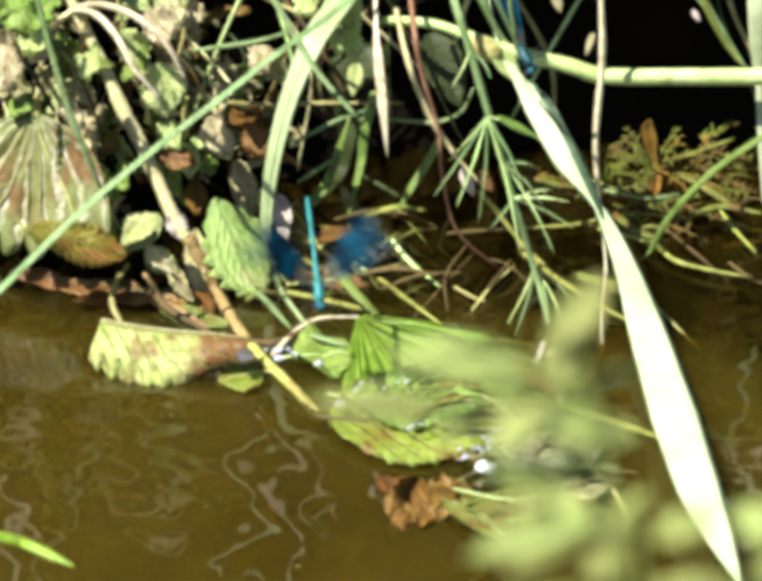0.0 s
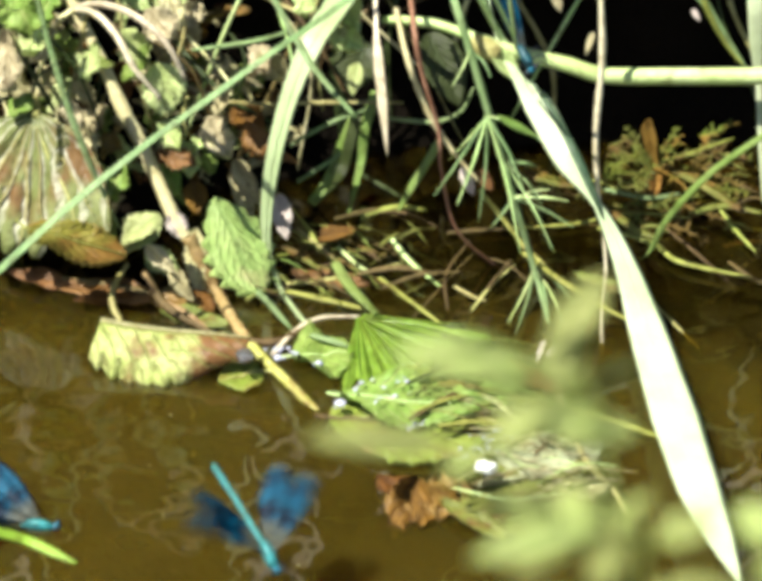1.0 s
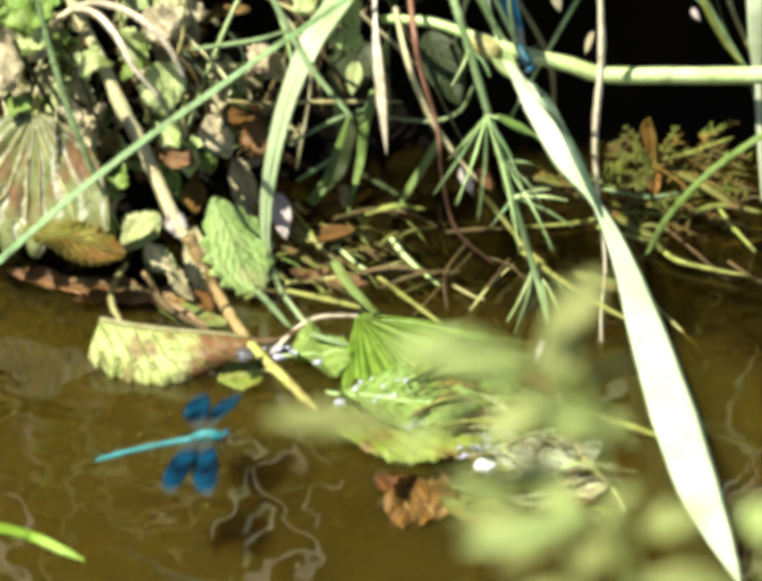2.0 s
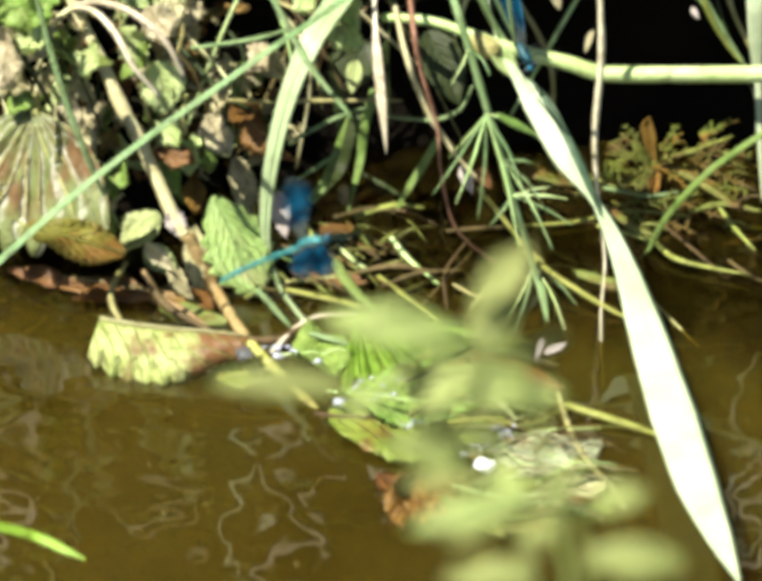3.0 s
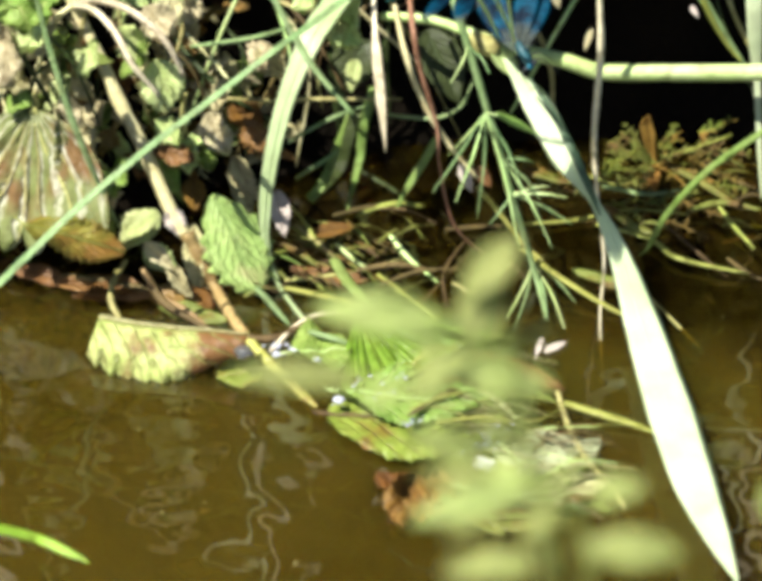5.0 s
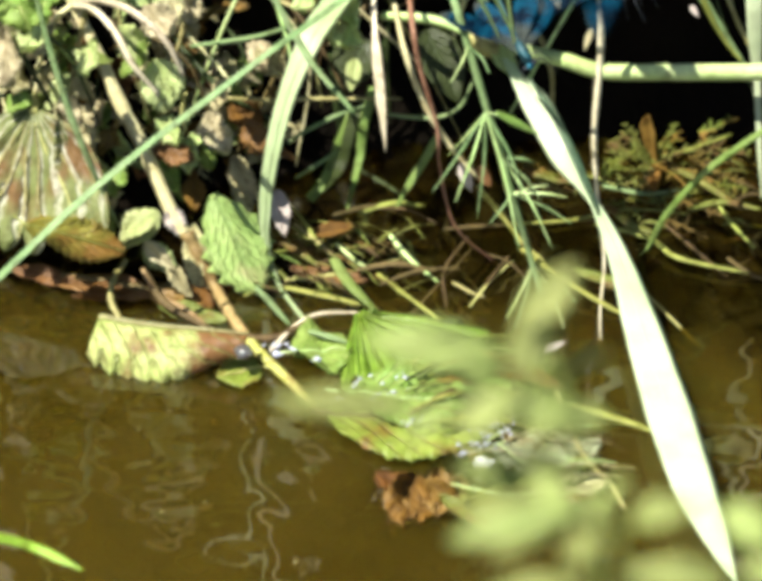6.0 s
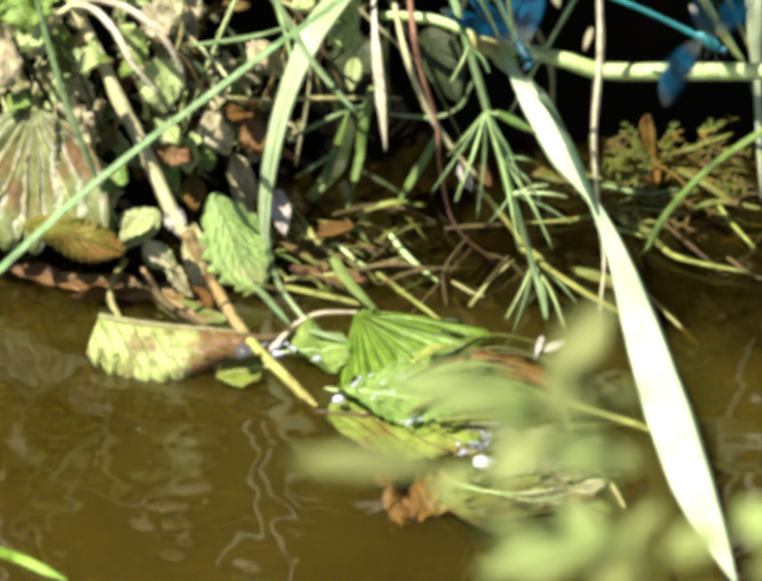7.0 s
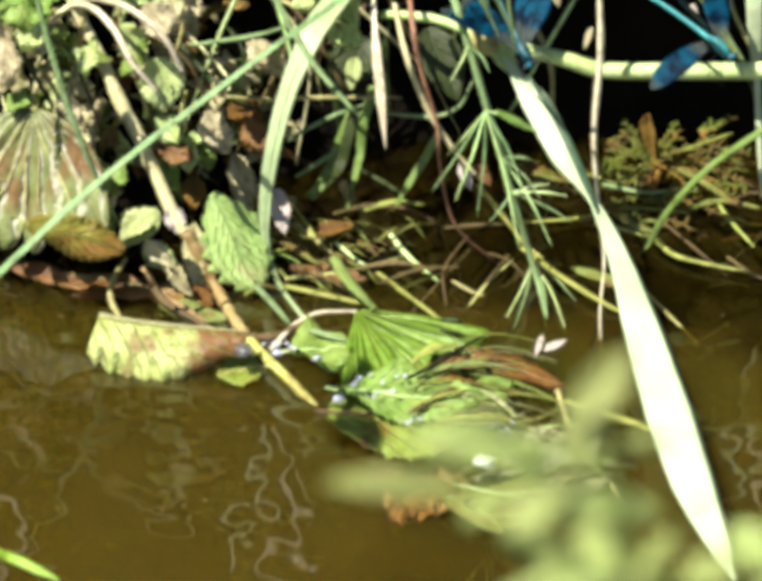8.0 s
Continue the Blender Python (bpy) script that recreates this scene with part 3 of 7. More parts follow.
strand("grass_blade", [(-0.1229, 0.0120, 0.1193), (-0.1198, 0.0080, 0.1048), (-0.1156, 0.0030, 0.0898), (-0.1104, -0.0010, 0.0721), (-0.1052, -0.0040, 0.0577), (-0.1004, -0.0040, 0.0435), (-0.0944, -0.0020, 0.0263)], [0.0021, 0.0022, 0.0024, 0.0029, 0.0026, 0.0016, 0.001], GRASS,
       "upright bluish green grass stem beside the scalloped leaf", "grass", G1, thick=0.8, face=(-0.4, -0.5, 0.75))
thin_blade = strand("grass_blade", [(-0.0467, 0.05, 0.1101), (-0.0385, 0.04, 0.0994), (-0.0253, 0.02, 0.0843), (-0.0086, 0.005, 0.0703)], [0.0022, 0.0022, 0.0023, 0.0016], GRASS,
                    "short thin bluish green grass blade pointing down", "grass", G1, thick=0.3)
strand("grass_blade", [(0.1478, -0.0120, 0.0808), (0.1355, -0.0100, 0.0703), (0.1214, -0.0080, 0.0576), (0.1117, -0.0040, 0.0441), (0.1038, 0.0020, 0.0282), (0.0992, 0.0120, 0.0100), (0.0962, 0.0237, -0.0020)], [0.0022, 0.0025, 0.0025, 0.0026, 0.0026, 0.0024, 0.0014], MEADOW,
       "curved green grass blade dipping into dark water", "grass", G1, thick=0.3)
strand("grass_blade", [(0.1114, 0.08, 0.0903), (0.1196, 0.075, 0.0807), (0.1279, 0.07, 0.069), (0.1362, 0.065, 0.0573)], [0.003, 0.0035, 0.0022, 0.001], GRASS,
       "short green grass blade hanging in shade", "grass", G1, thick=0.2)
strand("grass_blade", [(0.1359, 0.05, 0.1081), (0.1362, 0.04, 0.0994), (0.1368, 0.035, 0.0861), (0.138, 0.03, 0.0687), (0.1388, 0.02, 0.0499), (0.14, 0.01, 0.031)], [0.006, 0.0065, 0.006, 0.0028, 0.0022, 0.0012], REED,
       "pale green reed blade hanging straight down", "grass", G1, thick=0.12)
strand("grass_blade", [(0.034, 0.06, 0.1028), (0.037, 0.05, 0.0941), (0.0438, 0.045, 0.0816), (0.0494, 0.04, 0.0773)], [0.0025, 0.0025, 0.0022, 0.0018], GRASS,
       "slender green grass blade crossing the perch", "grass", G1, thick=0.3)
for pts in ([(0.0312, -0.0100, 0.1339), (0.0345, -0.0060, 0.1241), (0.0386, 0.0020, 0.1120), (0.0428, 0.0140, 0.0964)], [(0.0369, -0.0120, 0.1350), (0.0404, -0.0080, 0.1251), (0.0441, -0.0020, 0.1138), (0.0483, 0.0100, 0.0982)], [(0.0450, -0.0040, 0.1307), (0.0456, 0.0000, 0.1189), (0.0471, 0.0080, 0.1048), (0.0483, 0.0180, 0.0914)]):
    strand("grass_blade", pts, [0.0015, 0.0017, 0.0016, 0.0008], GREENSTEM, "thin yellow green grass blade hanging before the perch", "grass", G1, thick=0.8, face=(-0.5, -0.5, 0.7))
leaf("bank_leaf", (0.0421, 0.0080, 0.0690), (0.0576, 0.0060, 0.0616), 0.0030, MEADOW, "narrow yellow green leaf behind the reed blade", teeth=6, tooth=0.25, fold=-0.2, wave=0.2, face=(-0.5, -0.45, 0.8), seed=12)
edge_blade = strand("grass_blade", [(-0.1418, -0.205, 0.038), (-0.1281, -0.202, 0.0345), (-0.1159, -0.2, 0.0293), (-0.1062, -0.205, 0.0278), (-0.0985, -0.21, 0.0271)], [0.0032, 0.0034, 0.0034, 0.0030, 0.0006], LIME,
                    "short bright green blade tip over the water", "grass", G1, thick=0.2, keel=0.2)
strand("grass_blade", [(-0.1335, 0.06, 0.1008), (-0.1333, 0.06, 0.0847), (-0.1329, 0.055, 0.067), (-0.132, 0.05, 0.0502)], [0.002, 0.0025, 0.0025, 0.001], YELLOW,
       "yellow green grass blade against the bank", "grass", G1, thick=0.3)
# the two widest blades carry the recess's shade in their colour
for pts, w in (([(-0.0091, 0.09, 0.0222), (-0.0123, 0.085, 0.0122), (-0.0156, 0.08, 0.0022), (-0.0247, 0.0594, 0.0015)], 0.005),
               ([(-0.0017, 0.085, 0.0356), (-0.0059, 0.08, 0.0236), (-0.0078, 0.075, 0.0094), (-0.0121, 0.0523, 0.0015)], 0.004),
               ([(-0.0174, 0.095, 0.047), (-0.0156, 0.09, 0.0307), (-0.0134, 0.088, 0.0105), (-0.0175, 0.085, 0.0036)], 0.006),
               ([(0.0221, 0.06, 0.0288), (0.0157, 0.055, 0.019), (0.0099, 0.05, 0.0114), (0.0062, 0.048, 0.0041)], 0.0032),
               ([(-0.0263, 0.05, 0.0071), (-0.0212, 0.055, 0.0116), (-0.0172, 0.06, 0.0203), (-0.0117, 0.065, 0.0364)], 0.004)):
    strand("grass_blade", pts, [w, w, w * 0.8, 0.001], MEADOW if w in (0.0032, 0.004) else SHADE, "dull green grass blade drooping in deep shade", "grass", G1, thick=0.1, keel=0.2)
for pts, mat in (([(-0.0696, 0.05, 0.073), (-0.056, 0.045, 0.0778), (-0.0433, 0.04, 0.083), (-0.0307, 0.035, 0.0901)], GRASS), ([(-0.0343, 0.05, 0.0321), (-0.0261, 0.052, 0.0366), (-0.0152, 0.055, 0.0411), (-0.0044, 0.06, 0.0424)], GRASS),
                 ([(-0.0315, 0.055, 0.0137), (-0.0263, 0.056, 0.0168), (-0.0212, 0.058, 0.0194), (-0.0154, 0.06, 0.0229)], GRASS), ([(-0.0566, 0.05, 0.0512), (-0.0405, 0.052, 0.0488), (-0.0242, 0.054, 0.0485), (0.0084, 0.06, 0.0451)], STRAW),
                 ([(0.0029, 0.06, 0.0383), (0.012, 0.055, 0.0401), (0.0219, 0.05, 0.0429), (0.0299, 0.045, 0.0503), (0.0342, 0.045, 0.0602)], GRASS), ([(-0.0475, 0.07, 0.0874), (-0.033, 0.06, 0.0847), (-0.0185, 0.05, 0.086), (-0.0114, 0.05, 0.082)], STRAW),
                 ([(-0.0073, 0.08, 0.0022), (0.0011, 0.0721, 0.0015), (0.0085, 0.063, 0.0015)], SHADE)):
    strand("grass_blade", pts, [0.0012, 0.0017, 0.0017, 0.0008], mat, "thin dry grass stalk in front of dark earth", "grass", G1, thick=0.5)
strand("dead_grass", [(-0.0021, 0.04, 0.1114), (-0.0017, 0.02, 0.0983), (-0.0007, 0.012, 0.0898), (0.001, 0.006, 0.0741), (0.0023, 0.002, 0.0558)], [0.0015, 0.0018, 0.0042, 0.0046, 0.0003], WHITE,
       "bleached spear-shaped dead grass blade hanging down", "grass", "", thick=0.15, keel=0.3, face=(-0.55, -0.5, 0.7))
strand("dead_twig", [(0.0789, 0.03, 0.1166), (0.0791, 0.025, 0.1075), (0.0798, 0.02, 0.0863), (0.0779, 0.012, 0.0576), (0.0791, 0.006, 0.0376), (0.0822, 0, 0.0122), (0.08, -0.023, 0.0015), (0.0793, -0.0626, -0.002)], [0.0018, 0.0020, 0.0025, 0.0023, 0.0015, 0.0009, 0.0007, 0.0005], WHITE,
       "crooked bleached stalk hanging into the water", "stalk", "", rough=0.25)
strand("dead_twig", [(0.0104, 0.06, 0.0968), (0.012, 0.03, 0.0928), (0.0148, 0.024, 0.0781), (0.0209, 0.02, 0.057), (0.022, 0.016, 0.0419), (0.0279, 0.012, 0.0184), (0.0435, 0.0189, -0.002)], [0.0022, 0.0022, 0.0018, 0.0014, 0.001, 0.001, 0.001], REDTWIG,
       "thin reddish brown dead twig reaching the water", "twig", "", rough=0.3)
strand("dead_twig", [(0.0056, 0.06, 0.0847), (0.0096, 0.035, 0.078), (0.0171, 0.03, 0.0585), (0.026, 0.024, 0.0455), (0.0359, 0.02, 0.0344)], [0.002, 0.0022, 0.0022, 0.0018, 0.0012], PINK,
       "thin buff dead stalk crossing a twig", "twig", "", rough=0.3)


# ---- the perch: a jointed stem across the bank ----
def perch_stem():
    o = root("jointed_plant", "thick pale green jointed stem lying across the bank", "stem", (0.0825, 0.03, 0.0747))
    stalk(o, [(0.0401, 0.04, 0.0809), (0.0472, 0.038, 0.0796), (0.056, 0.036, 0.0779), (0.0684, 0.033, 0.0761), (0.0816, 0.03, 0.0735), (0.1087, 0.025, 0.0759), (0.1399, 0.02, 0.0789), (0.1702, 0.01, 0.0859)], [0.0048, 0.0048, 0.0053, 0.0058, 0.0062, 0.0062, 0.0066, 0.0068], GREENSTEM, sides=10)
    stalk(o, [(0.0405, 0.04, 0.0809), (0.0331, 0.044, 0.082), (0.0207, 0.05, 0.0836), (0.01, 0.055, 0.0825), (0.0011, 0.065, 0.0775)], [0.0046, 0.004, 0.0036, 0.0036, 0.003], GREENSTEM, name="upper_stem", label="yellowish upper stem", sides=10)
    stalk(o, [(0.0339, 0.041, 0.0828), (0.0369, 0.0385, 0.0812), (0.0405, 0.0365, 0.0798), (0.0436, 0.036, 0.0792)], [0.004, 0.0080, 0.0086, 0.0055], STRAW, name="node", label="swollen straw-coloured joint", sides=10, rough=0.2)
    leaf("sheath", (0.0409, 0.036, 0.0815), (0.0516, 0.03, 0.0707), 0.008, PALE, "", parent=o, teeth=1, tooth=0)


perch_stem()


# ---- whorled stalk ----
def bedstraw():
    o = root("whorled_plant", "slender green stalk with whorls of narrow leaves", "plant", (0.0267, 0.045, 0.0968))
    stalk(o, [(0.0234, 0.06, 0.1008), (0.0265, 0.035, 0.1021), (0.0324, 0.025, 0.0856), (0.0386, 0.018, 0.0663), (0.0444, 0.012, 0.0484), (0.0494, 0.008, 0.0302), (0.0555, 0.004, 0.0097), (0.0584, -0.0031, 0.0015), (0.0606, -0.0247, 0.0015)], [0.0026, 0.003, 0.003, 0.0028, 0.0025, 0.0023, 0.0025, 0.0018, 0.0012], GRASS, rough=0.15)
    for a, tips in (((0.0384, 0.016, 0.0644), ((0.0192, 0.002, 0.0389), (0.0275, 0, 0.036), (0.0355, 0, 0.0292), (0.053, 0.012, 0.0606), (0.0611, 0.012, 0.0545), (0.0253, 0.03, 0.0379), (0.0521, 0, 0.0411), (0.0508, -0.01, 0.0214))),
                    ((0.0447, 0.011, 0.0479), ((0.0568, 0.011, 0.0459), (0.0632, 0, 0.0163), (0.0584, 0, 0.037))),
                    ((0.0482, 0.008, 0.0347), ((0.0701, 0, 0.0267), (0.0623, 0.012, 0.036), (0.04, 0, 0.0267), (0.0683, 0.004, 0.0357))),
                    ((0.0568, 0.0139, 0.0015), ((0.0716, -0.0138, 0.0015), (0.0669, -0.0312, 0.0015), (0.0609, -0.0247, 0.0015), (0.046, -0.0247, 0.0015), (0.0484, -0.0328, 0.0015))),
                    ((0.032, 0.024, 0.0871), ((0.0395, 0.012, 0.0828), (0.0257, 0.02, 0.0743), (0.0356, 0.03, 0.0697)))):
        a = Vector(a)
        for k, b in enumerate(tips):
            b = Vector(b)
            mid = (a + b) / 2 + Vector((0.001, -0.001, 0.0015))
            stalk(o, [a, mid, b], [0.0006, 0.0010, 0.0004], (GRASS, GREENSTEM)[k % 2], name="whorl_leaf", thick=0.3)


bedstraw()


# ---- the leaning herb with serrated leaves ----
def herb():
    o = root("herb", "leaning straw-pink herb stem with toothed leaves", "plant", (-0.1128, 0.05, 0.09))
    stalk(o, [(-0.119, 0.068, 0.0966), (-0.1127, 0.06, 0.0847), (-0.1018, 0.046, 0.0679), (-0.0955, 0.038, 0.056), (-0.0879, 0.029, 0.0447), (-0.0814, 0.02, 0.0334), (-0.0753, 0.012, 0.0226), (-0.0711, 0.008, 0.0177)], [0.0036, 0.004, 0.0048, 0.0053, 0.0053, 0.0052, 0.0056, 0.0050], PINK, rough=0.2, sides=10)
    stalk(o, [(-0.0705, 0.007, 0.0187), (-0.0667, 0.004, 0.0118), (-0.0602, -0.0031, 0.0015), (-0.0536, -0.023, 0.0015), (-0.0476, -0.0377, 0.0015)], [0.005, 0.0052, 0.005, 0.0044, 0.004], RUST, name="lower_stem", label="brownish withered lower stem", rough=0.35)
    stalk(o, [(-0.0498, -0.0328, 0.0015), (-0.0415, -0.0496, 0.0015), (-0.0317, -0.0664, 0.0015), (-0.0203, -0.0819, -0.002)], [0.0036, 0.0038, 0.0036, 0.003], YELLOW, name="root_stem", label="bright yellow stem foot in the water")
    for pts, w, mat in (([(-0.1135, 0.058, 0.0857), (-0.1028, 0.022, 0.1035), (-0.094, 0.004, 0.1041), (-0.0878, -0.004, 0.0957), (-0.0785, -0.006, 0.0839)], 0.0024, WHITE), ([(-0.1125, 0.058, 0.087), (-0.0992, 0.022, 0.1071), (-0.0859, 0.002, 0.1124), (-0.0754, -0.006, 0.1056), (-0.0693, -0.008, 0.093)], 0.0025, WHITE),
                        ([(-0.0704, 0.022, 0.0691), (-0.0719, 0.022, 0.061), (-0.0707, 0.02, 0.054)], 0.0016, STRAW), ([(-0.1128, 0.05, 0.09), (-0.1203, 0.05, 0.082), (-0.1264, 0.05, 0.0636)], 0.0026, PINK)):
        stalk(o, pts, [w * 0.8, w, w, w * 0.6], mat, name="leaf_stalk", label="pale pinkish leaf stalk")
    for base, tip, w, mat, kw in (((-0.0612, 0.0140, 0.0311), (-0.0432, -0.0120, 0.0058), 0.0235, HERBLEAF, dict(teeth=7, tooth=0.42, fold=-0.25, belly=0.50, blunt=0.26, ribs=0.4, face=(0.1, -0.7, 0.7))), ((-0.0681, 0.0100, 0.0207), (-0.0662, -0.0060, 0.0021), 0.0090, BUFF, dict(teeth=8, tooth=0.3, fold=0.3, belly=0.5)), ((-0.0770, 0.0120, 0.0257), (-0.0726, 0.0060, 0.0185), 0.0080, WHITELEAF, dict(teeth=5, tooth=0.3, fold=0.4)), ((-0.0703, 0.016, 0.0107), (-0.063, -0.004, 0.0021), 0.009, BUFF, dict(teeth=6)),
                                  ((-0.0792, 0.012, 0.0888), (-0.0767, 0.004, 0.0702), 0.016, PALE, dict(teeth=6)), ((-0.0814, 0.02, 0.0178), (-0.0964, 0.01, 0.0119), 0.012, PALE, dict(teeth=5)),
                                  ((-0.0867, 0.012, 0.009), (-0.0773, 0.006, 0.0043), 0.009, PALE, dict(teeth=5)), ((-0.0778, 0.01, 0.005), (-0.0684, -0.0131, 0.0015), 0.006, BUFF, dict(teeth=5)),
                                  ((-0.1167, 0.045, 0.0735), (-0.0977, 0.04, 0.0732), 0.007, GREEN, dict(teeth=4)), ((-0.0605, 0.03, 0.0503), (-0.0558, 0.02, 0.0458), 0.010, BUFF, dict(teeth=4))):
        leaf("leaf", base, tip, w, mat, "", parent=o, wave=0.16, seed=int(w * 9000), **kw)


herb()


# ---- the scalloped leaf at the water's edge ----
def scalloped_leaf():
    at = along((-0.1260, 0.0220, 0.0626), (-0.1323, 0.0040, 0.0181), (-0.30, -0.65, 0.70))
    o = root("scalloped_leaf", "large drooping scalloped leaf with pale veins and brown margin", "leaf", at.translation)
    here = Matrix.Translation(-o.location) @ at
    part("blade", fan_bm(0.0520, 46, 142, lobes=8, dish=-0.10, seed=3, ruffle=0.05, cut=0.10, bend=0.8), FAN, o).matrix_local = here
    for deg, near, far, w in ((60, 0.1, 0.72, 0.0006), (74, 0.1, 0.85, 0.0008), (92, 0.1, 0.94, 0.0009), (108, 0.1, 0.94, 0.0009), (124, 0.1, 0.90, 0.0009), (138, 0.1, 0.85, 0.0007)):
        line = []
        for q in (0.0, 0.33, 0.66, 1.0):
            f = near + (far - near) * q
            a = radians(deg + 14 * (1 - f) * (1.6 - radians(deg)) + 3 * math.sin(deg + 5 * q))
            line.append(Vector((math.cos(a) * 0.052 * f, math.sin(a) * 0.052 * f, 0.10 * 0.0545 * f * f + 0.0010)))
        part("vein", sweep(bmesh.new(), line, [w * 0.3, w * 0.9, w, w * 0.3], face=(0, 0, 1), n=24, sides=6, thick=0.3, rough=0.9), STRAW, o, "pale main vein").matrix_local = here
    stalk(o, [(-0.1260, 0.0220, 0.0610), (-0.1254, 0.0280, 0.0606), (-0.1277, 0.0400, 0.0579), (-0.1322, 0.0550, 0.0525)], [0.003, 0.0026, 0.0026, 0.0026], STRAW, name="leaf_stalk")


scalloped_leaf()
leaf("bank_leaf", (-0.1268, -0.0180, 0.0376), (-0.0914, -0.0200, 0.0276), 0.0150, DYING, "orange brown dying leaf with olive margin along the waterline", face=(-0.2, -0.75, 0.65), rib=OLIVE, teeth=12, tooth=0.18, belly=0.56, blunt=0.34, wave=0.28, droop=0.05, fold=-0.2, seed=4)
leaf("bank_leaf", (-0.1175, 0.0160, 0.0624), (-0.1041, 0.0020, 0.0286), 0.0125, FAN, "olive leaf half with brown blotches beside the scalloped one", face=(0.2, -0.7, 0.7), rib=BUFF, teeth=9, tooth=0.14, belly=0.5, fold=0.2, wave=0.2)
leaf("bank_leaf", (-0.1401, 0.06, 0.0745), (-0.1393, 0.045, 0.0551), 0.016, BUFF, "withered buff leaf hanging on the bank", face=(0.2, -0.9, 0.4), teeth=6)
leaf("bank_leaf", (-0.0773, 0.04, 0.1074), (-0.0746, 0.03, 0.0928), 0.012, PALE, "pale sunlit leaf hanging over the bank", teeth=7)
leaf("bank_leaf", (-0.0114, 0.06, 0.0968), (-0.0168, 0.045, 0.0749), 0.014, PALE, "pale green toothed leaf hanging in sun", teeth=7)
leaf("bank_leaf", (-0.0089, 0.07, 0.0566), (-0.0107, 0.06, 0.0487), 0.006, PALE, "small pale green leaf in front of darkness", teeth=6)
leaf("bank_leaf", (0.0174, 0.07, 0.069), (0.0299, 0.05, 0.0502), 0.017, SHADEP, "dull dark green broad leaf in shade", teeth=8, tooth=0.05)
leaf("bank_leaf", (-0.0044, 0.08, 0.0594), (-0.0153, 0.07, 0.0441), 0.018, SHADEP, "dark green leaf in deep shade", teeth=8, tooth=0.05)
leaf("bank_leaf", (-0.069, 0.03, 0.0285), (-0.0679, 0.02, 0.0209), 0.009, DEAD, "small brown dead leaf on the bank", teeth=5)
leaf("bank_leaf", (-0.055, 0.055, 0.0463), (-0.0431, 0.045, 0.0406), 0.012, DEAD, "brown dead leaf lodged against the bank", teeth=5)
leaf("bank_leaf", (-0.053, 0.04, 0.032), (-0.0483, 0.02, 0.0167), 0.009, BUFF, "withered buff leaf strip hanging down", teeth=4)
leaf("bank_leaf", (-0.0385, 0.03, 0.0233), (-0.0348, 0.015, 0.0134), 0.008, WHITELEAF, "bleached whitish dead leaf scrap", teeth=4)
leaf("bank_leaf", (-0.0252, 0.03, 0.0043), (-0.0089, 0.03, 0.0086), 0.006, DEAD, "brown dead leaf floating by the bank", teeth=5)


# ---- sunlit leaves on the upper bank ----
def bank_leaves(rows):
    for k, (base, tip, w, mat, label) in enumerate(rows):
        leaf("bank_leaf", base, tip, w, mat, label, group="leaves on the bank", face=(-0.45, -0.45, 0.8), teeth=6 + k % 3, tooth=0.36, wave=0.42, fold=0.2 - 0.1 * (k % 4), seed=k + 20, belly=0.36 + 0.05 * (k % 4))


bank_leaves((
    ((-0.1337, 0.04, 0.1034), (-0.125, 0.03, 0.0858), 0.016, GREEN, "yellow green toothed leaf on the upper bank"), ((-0.1193, 0.045, 0.0988), (-0.1279, 0.035, 0.0881), 0.014, GREEN, "fresh green leaf among dead stalks"),
    ((-0.1353, 0.03, 0.0928), (-0.1372, 0.02, 0.0723), 0.014, STRAWLEAF, "cream withered leaf hanging on the bank"), ((-0.1289, 0.04, 0.0732), (-0.1194, 0.04, 0.0874), 0.010, STRAWLEAF, "curled cream dead leaf on the bank"),
    ((-0.1217, 0.062, 0.0647), (-0.1043, 0.058, 0.0649), 0.011, GREEN, "green leaf beside the leaning stem"), ((-0.0768, 0.03, 0.1107), (-0.0732, 0.02, 0.0979), 0.010, STRAWLEAF, "bright cream leaf hanging in sun"),
    ((-0.0943, 0.035, 0.0901), (-0.0853, 0.025, 0.0795), 0.012, PALE, "pale green leaf under an arching stalk"), ((-0.0853, 0.03, 0.0868), (-0.0951, 0.025, 0.0745), 0.009, GREEN, "small green leaf beside pale stalks")))
bank_leaves((
    ((-0.0401, 0.05, 0.0738), (-0.049, 0.045, 0.0643), 0.013, STRAWLEAF, "crumpled cream leaf cluster on the bank"), ((-0.0455, 0.05, 0.0718), (-0.0347, 0.045, 0.0633), 0.010, BUFF, "crumpled buff leaf behind a reed"),
    ((-0.0255, 0.05, 0.1001), (-0.0309, 0.045, 0.0907), 0.012, PALE, "pale leaf at the root of a reed"), ((-0.0096, 0.05, 0.086), (-0.015, 0.045, 0.0756), 0.013, PALE, "pale ragged leaf below a reed"),
    ((-0.063, 0.03, 0.0564), (-0.0558, 0.02, 0.0447), 0.011, STRAWLEAF, "cream torn leaf on dark earth"), ((-0.0814, 0.03, 0.0358), (-0.075, 0.022, 0.028), 0.010, GREEN, "small green leaf on dark earth"),
    ((-0.1132, 0.04, 0.0651), (-0.1051, 0.035, 0.0587), 0.007, BUFF, "thin buff leaf strip on the bank"), ((-0.0654, 0.035, 0.0391), (-0.0627, 0.03, 0.0316), 0.007, GREEN, "tiny green leaf in shade")))
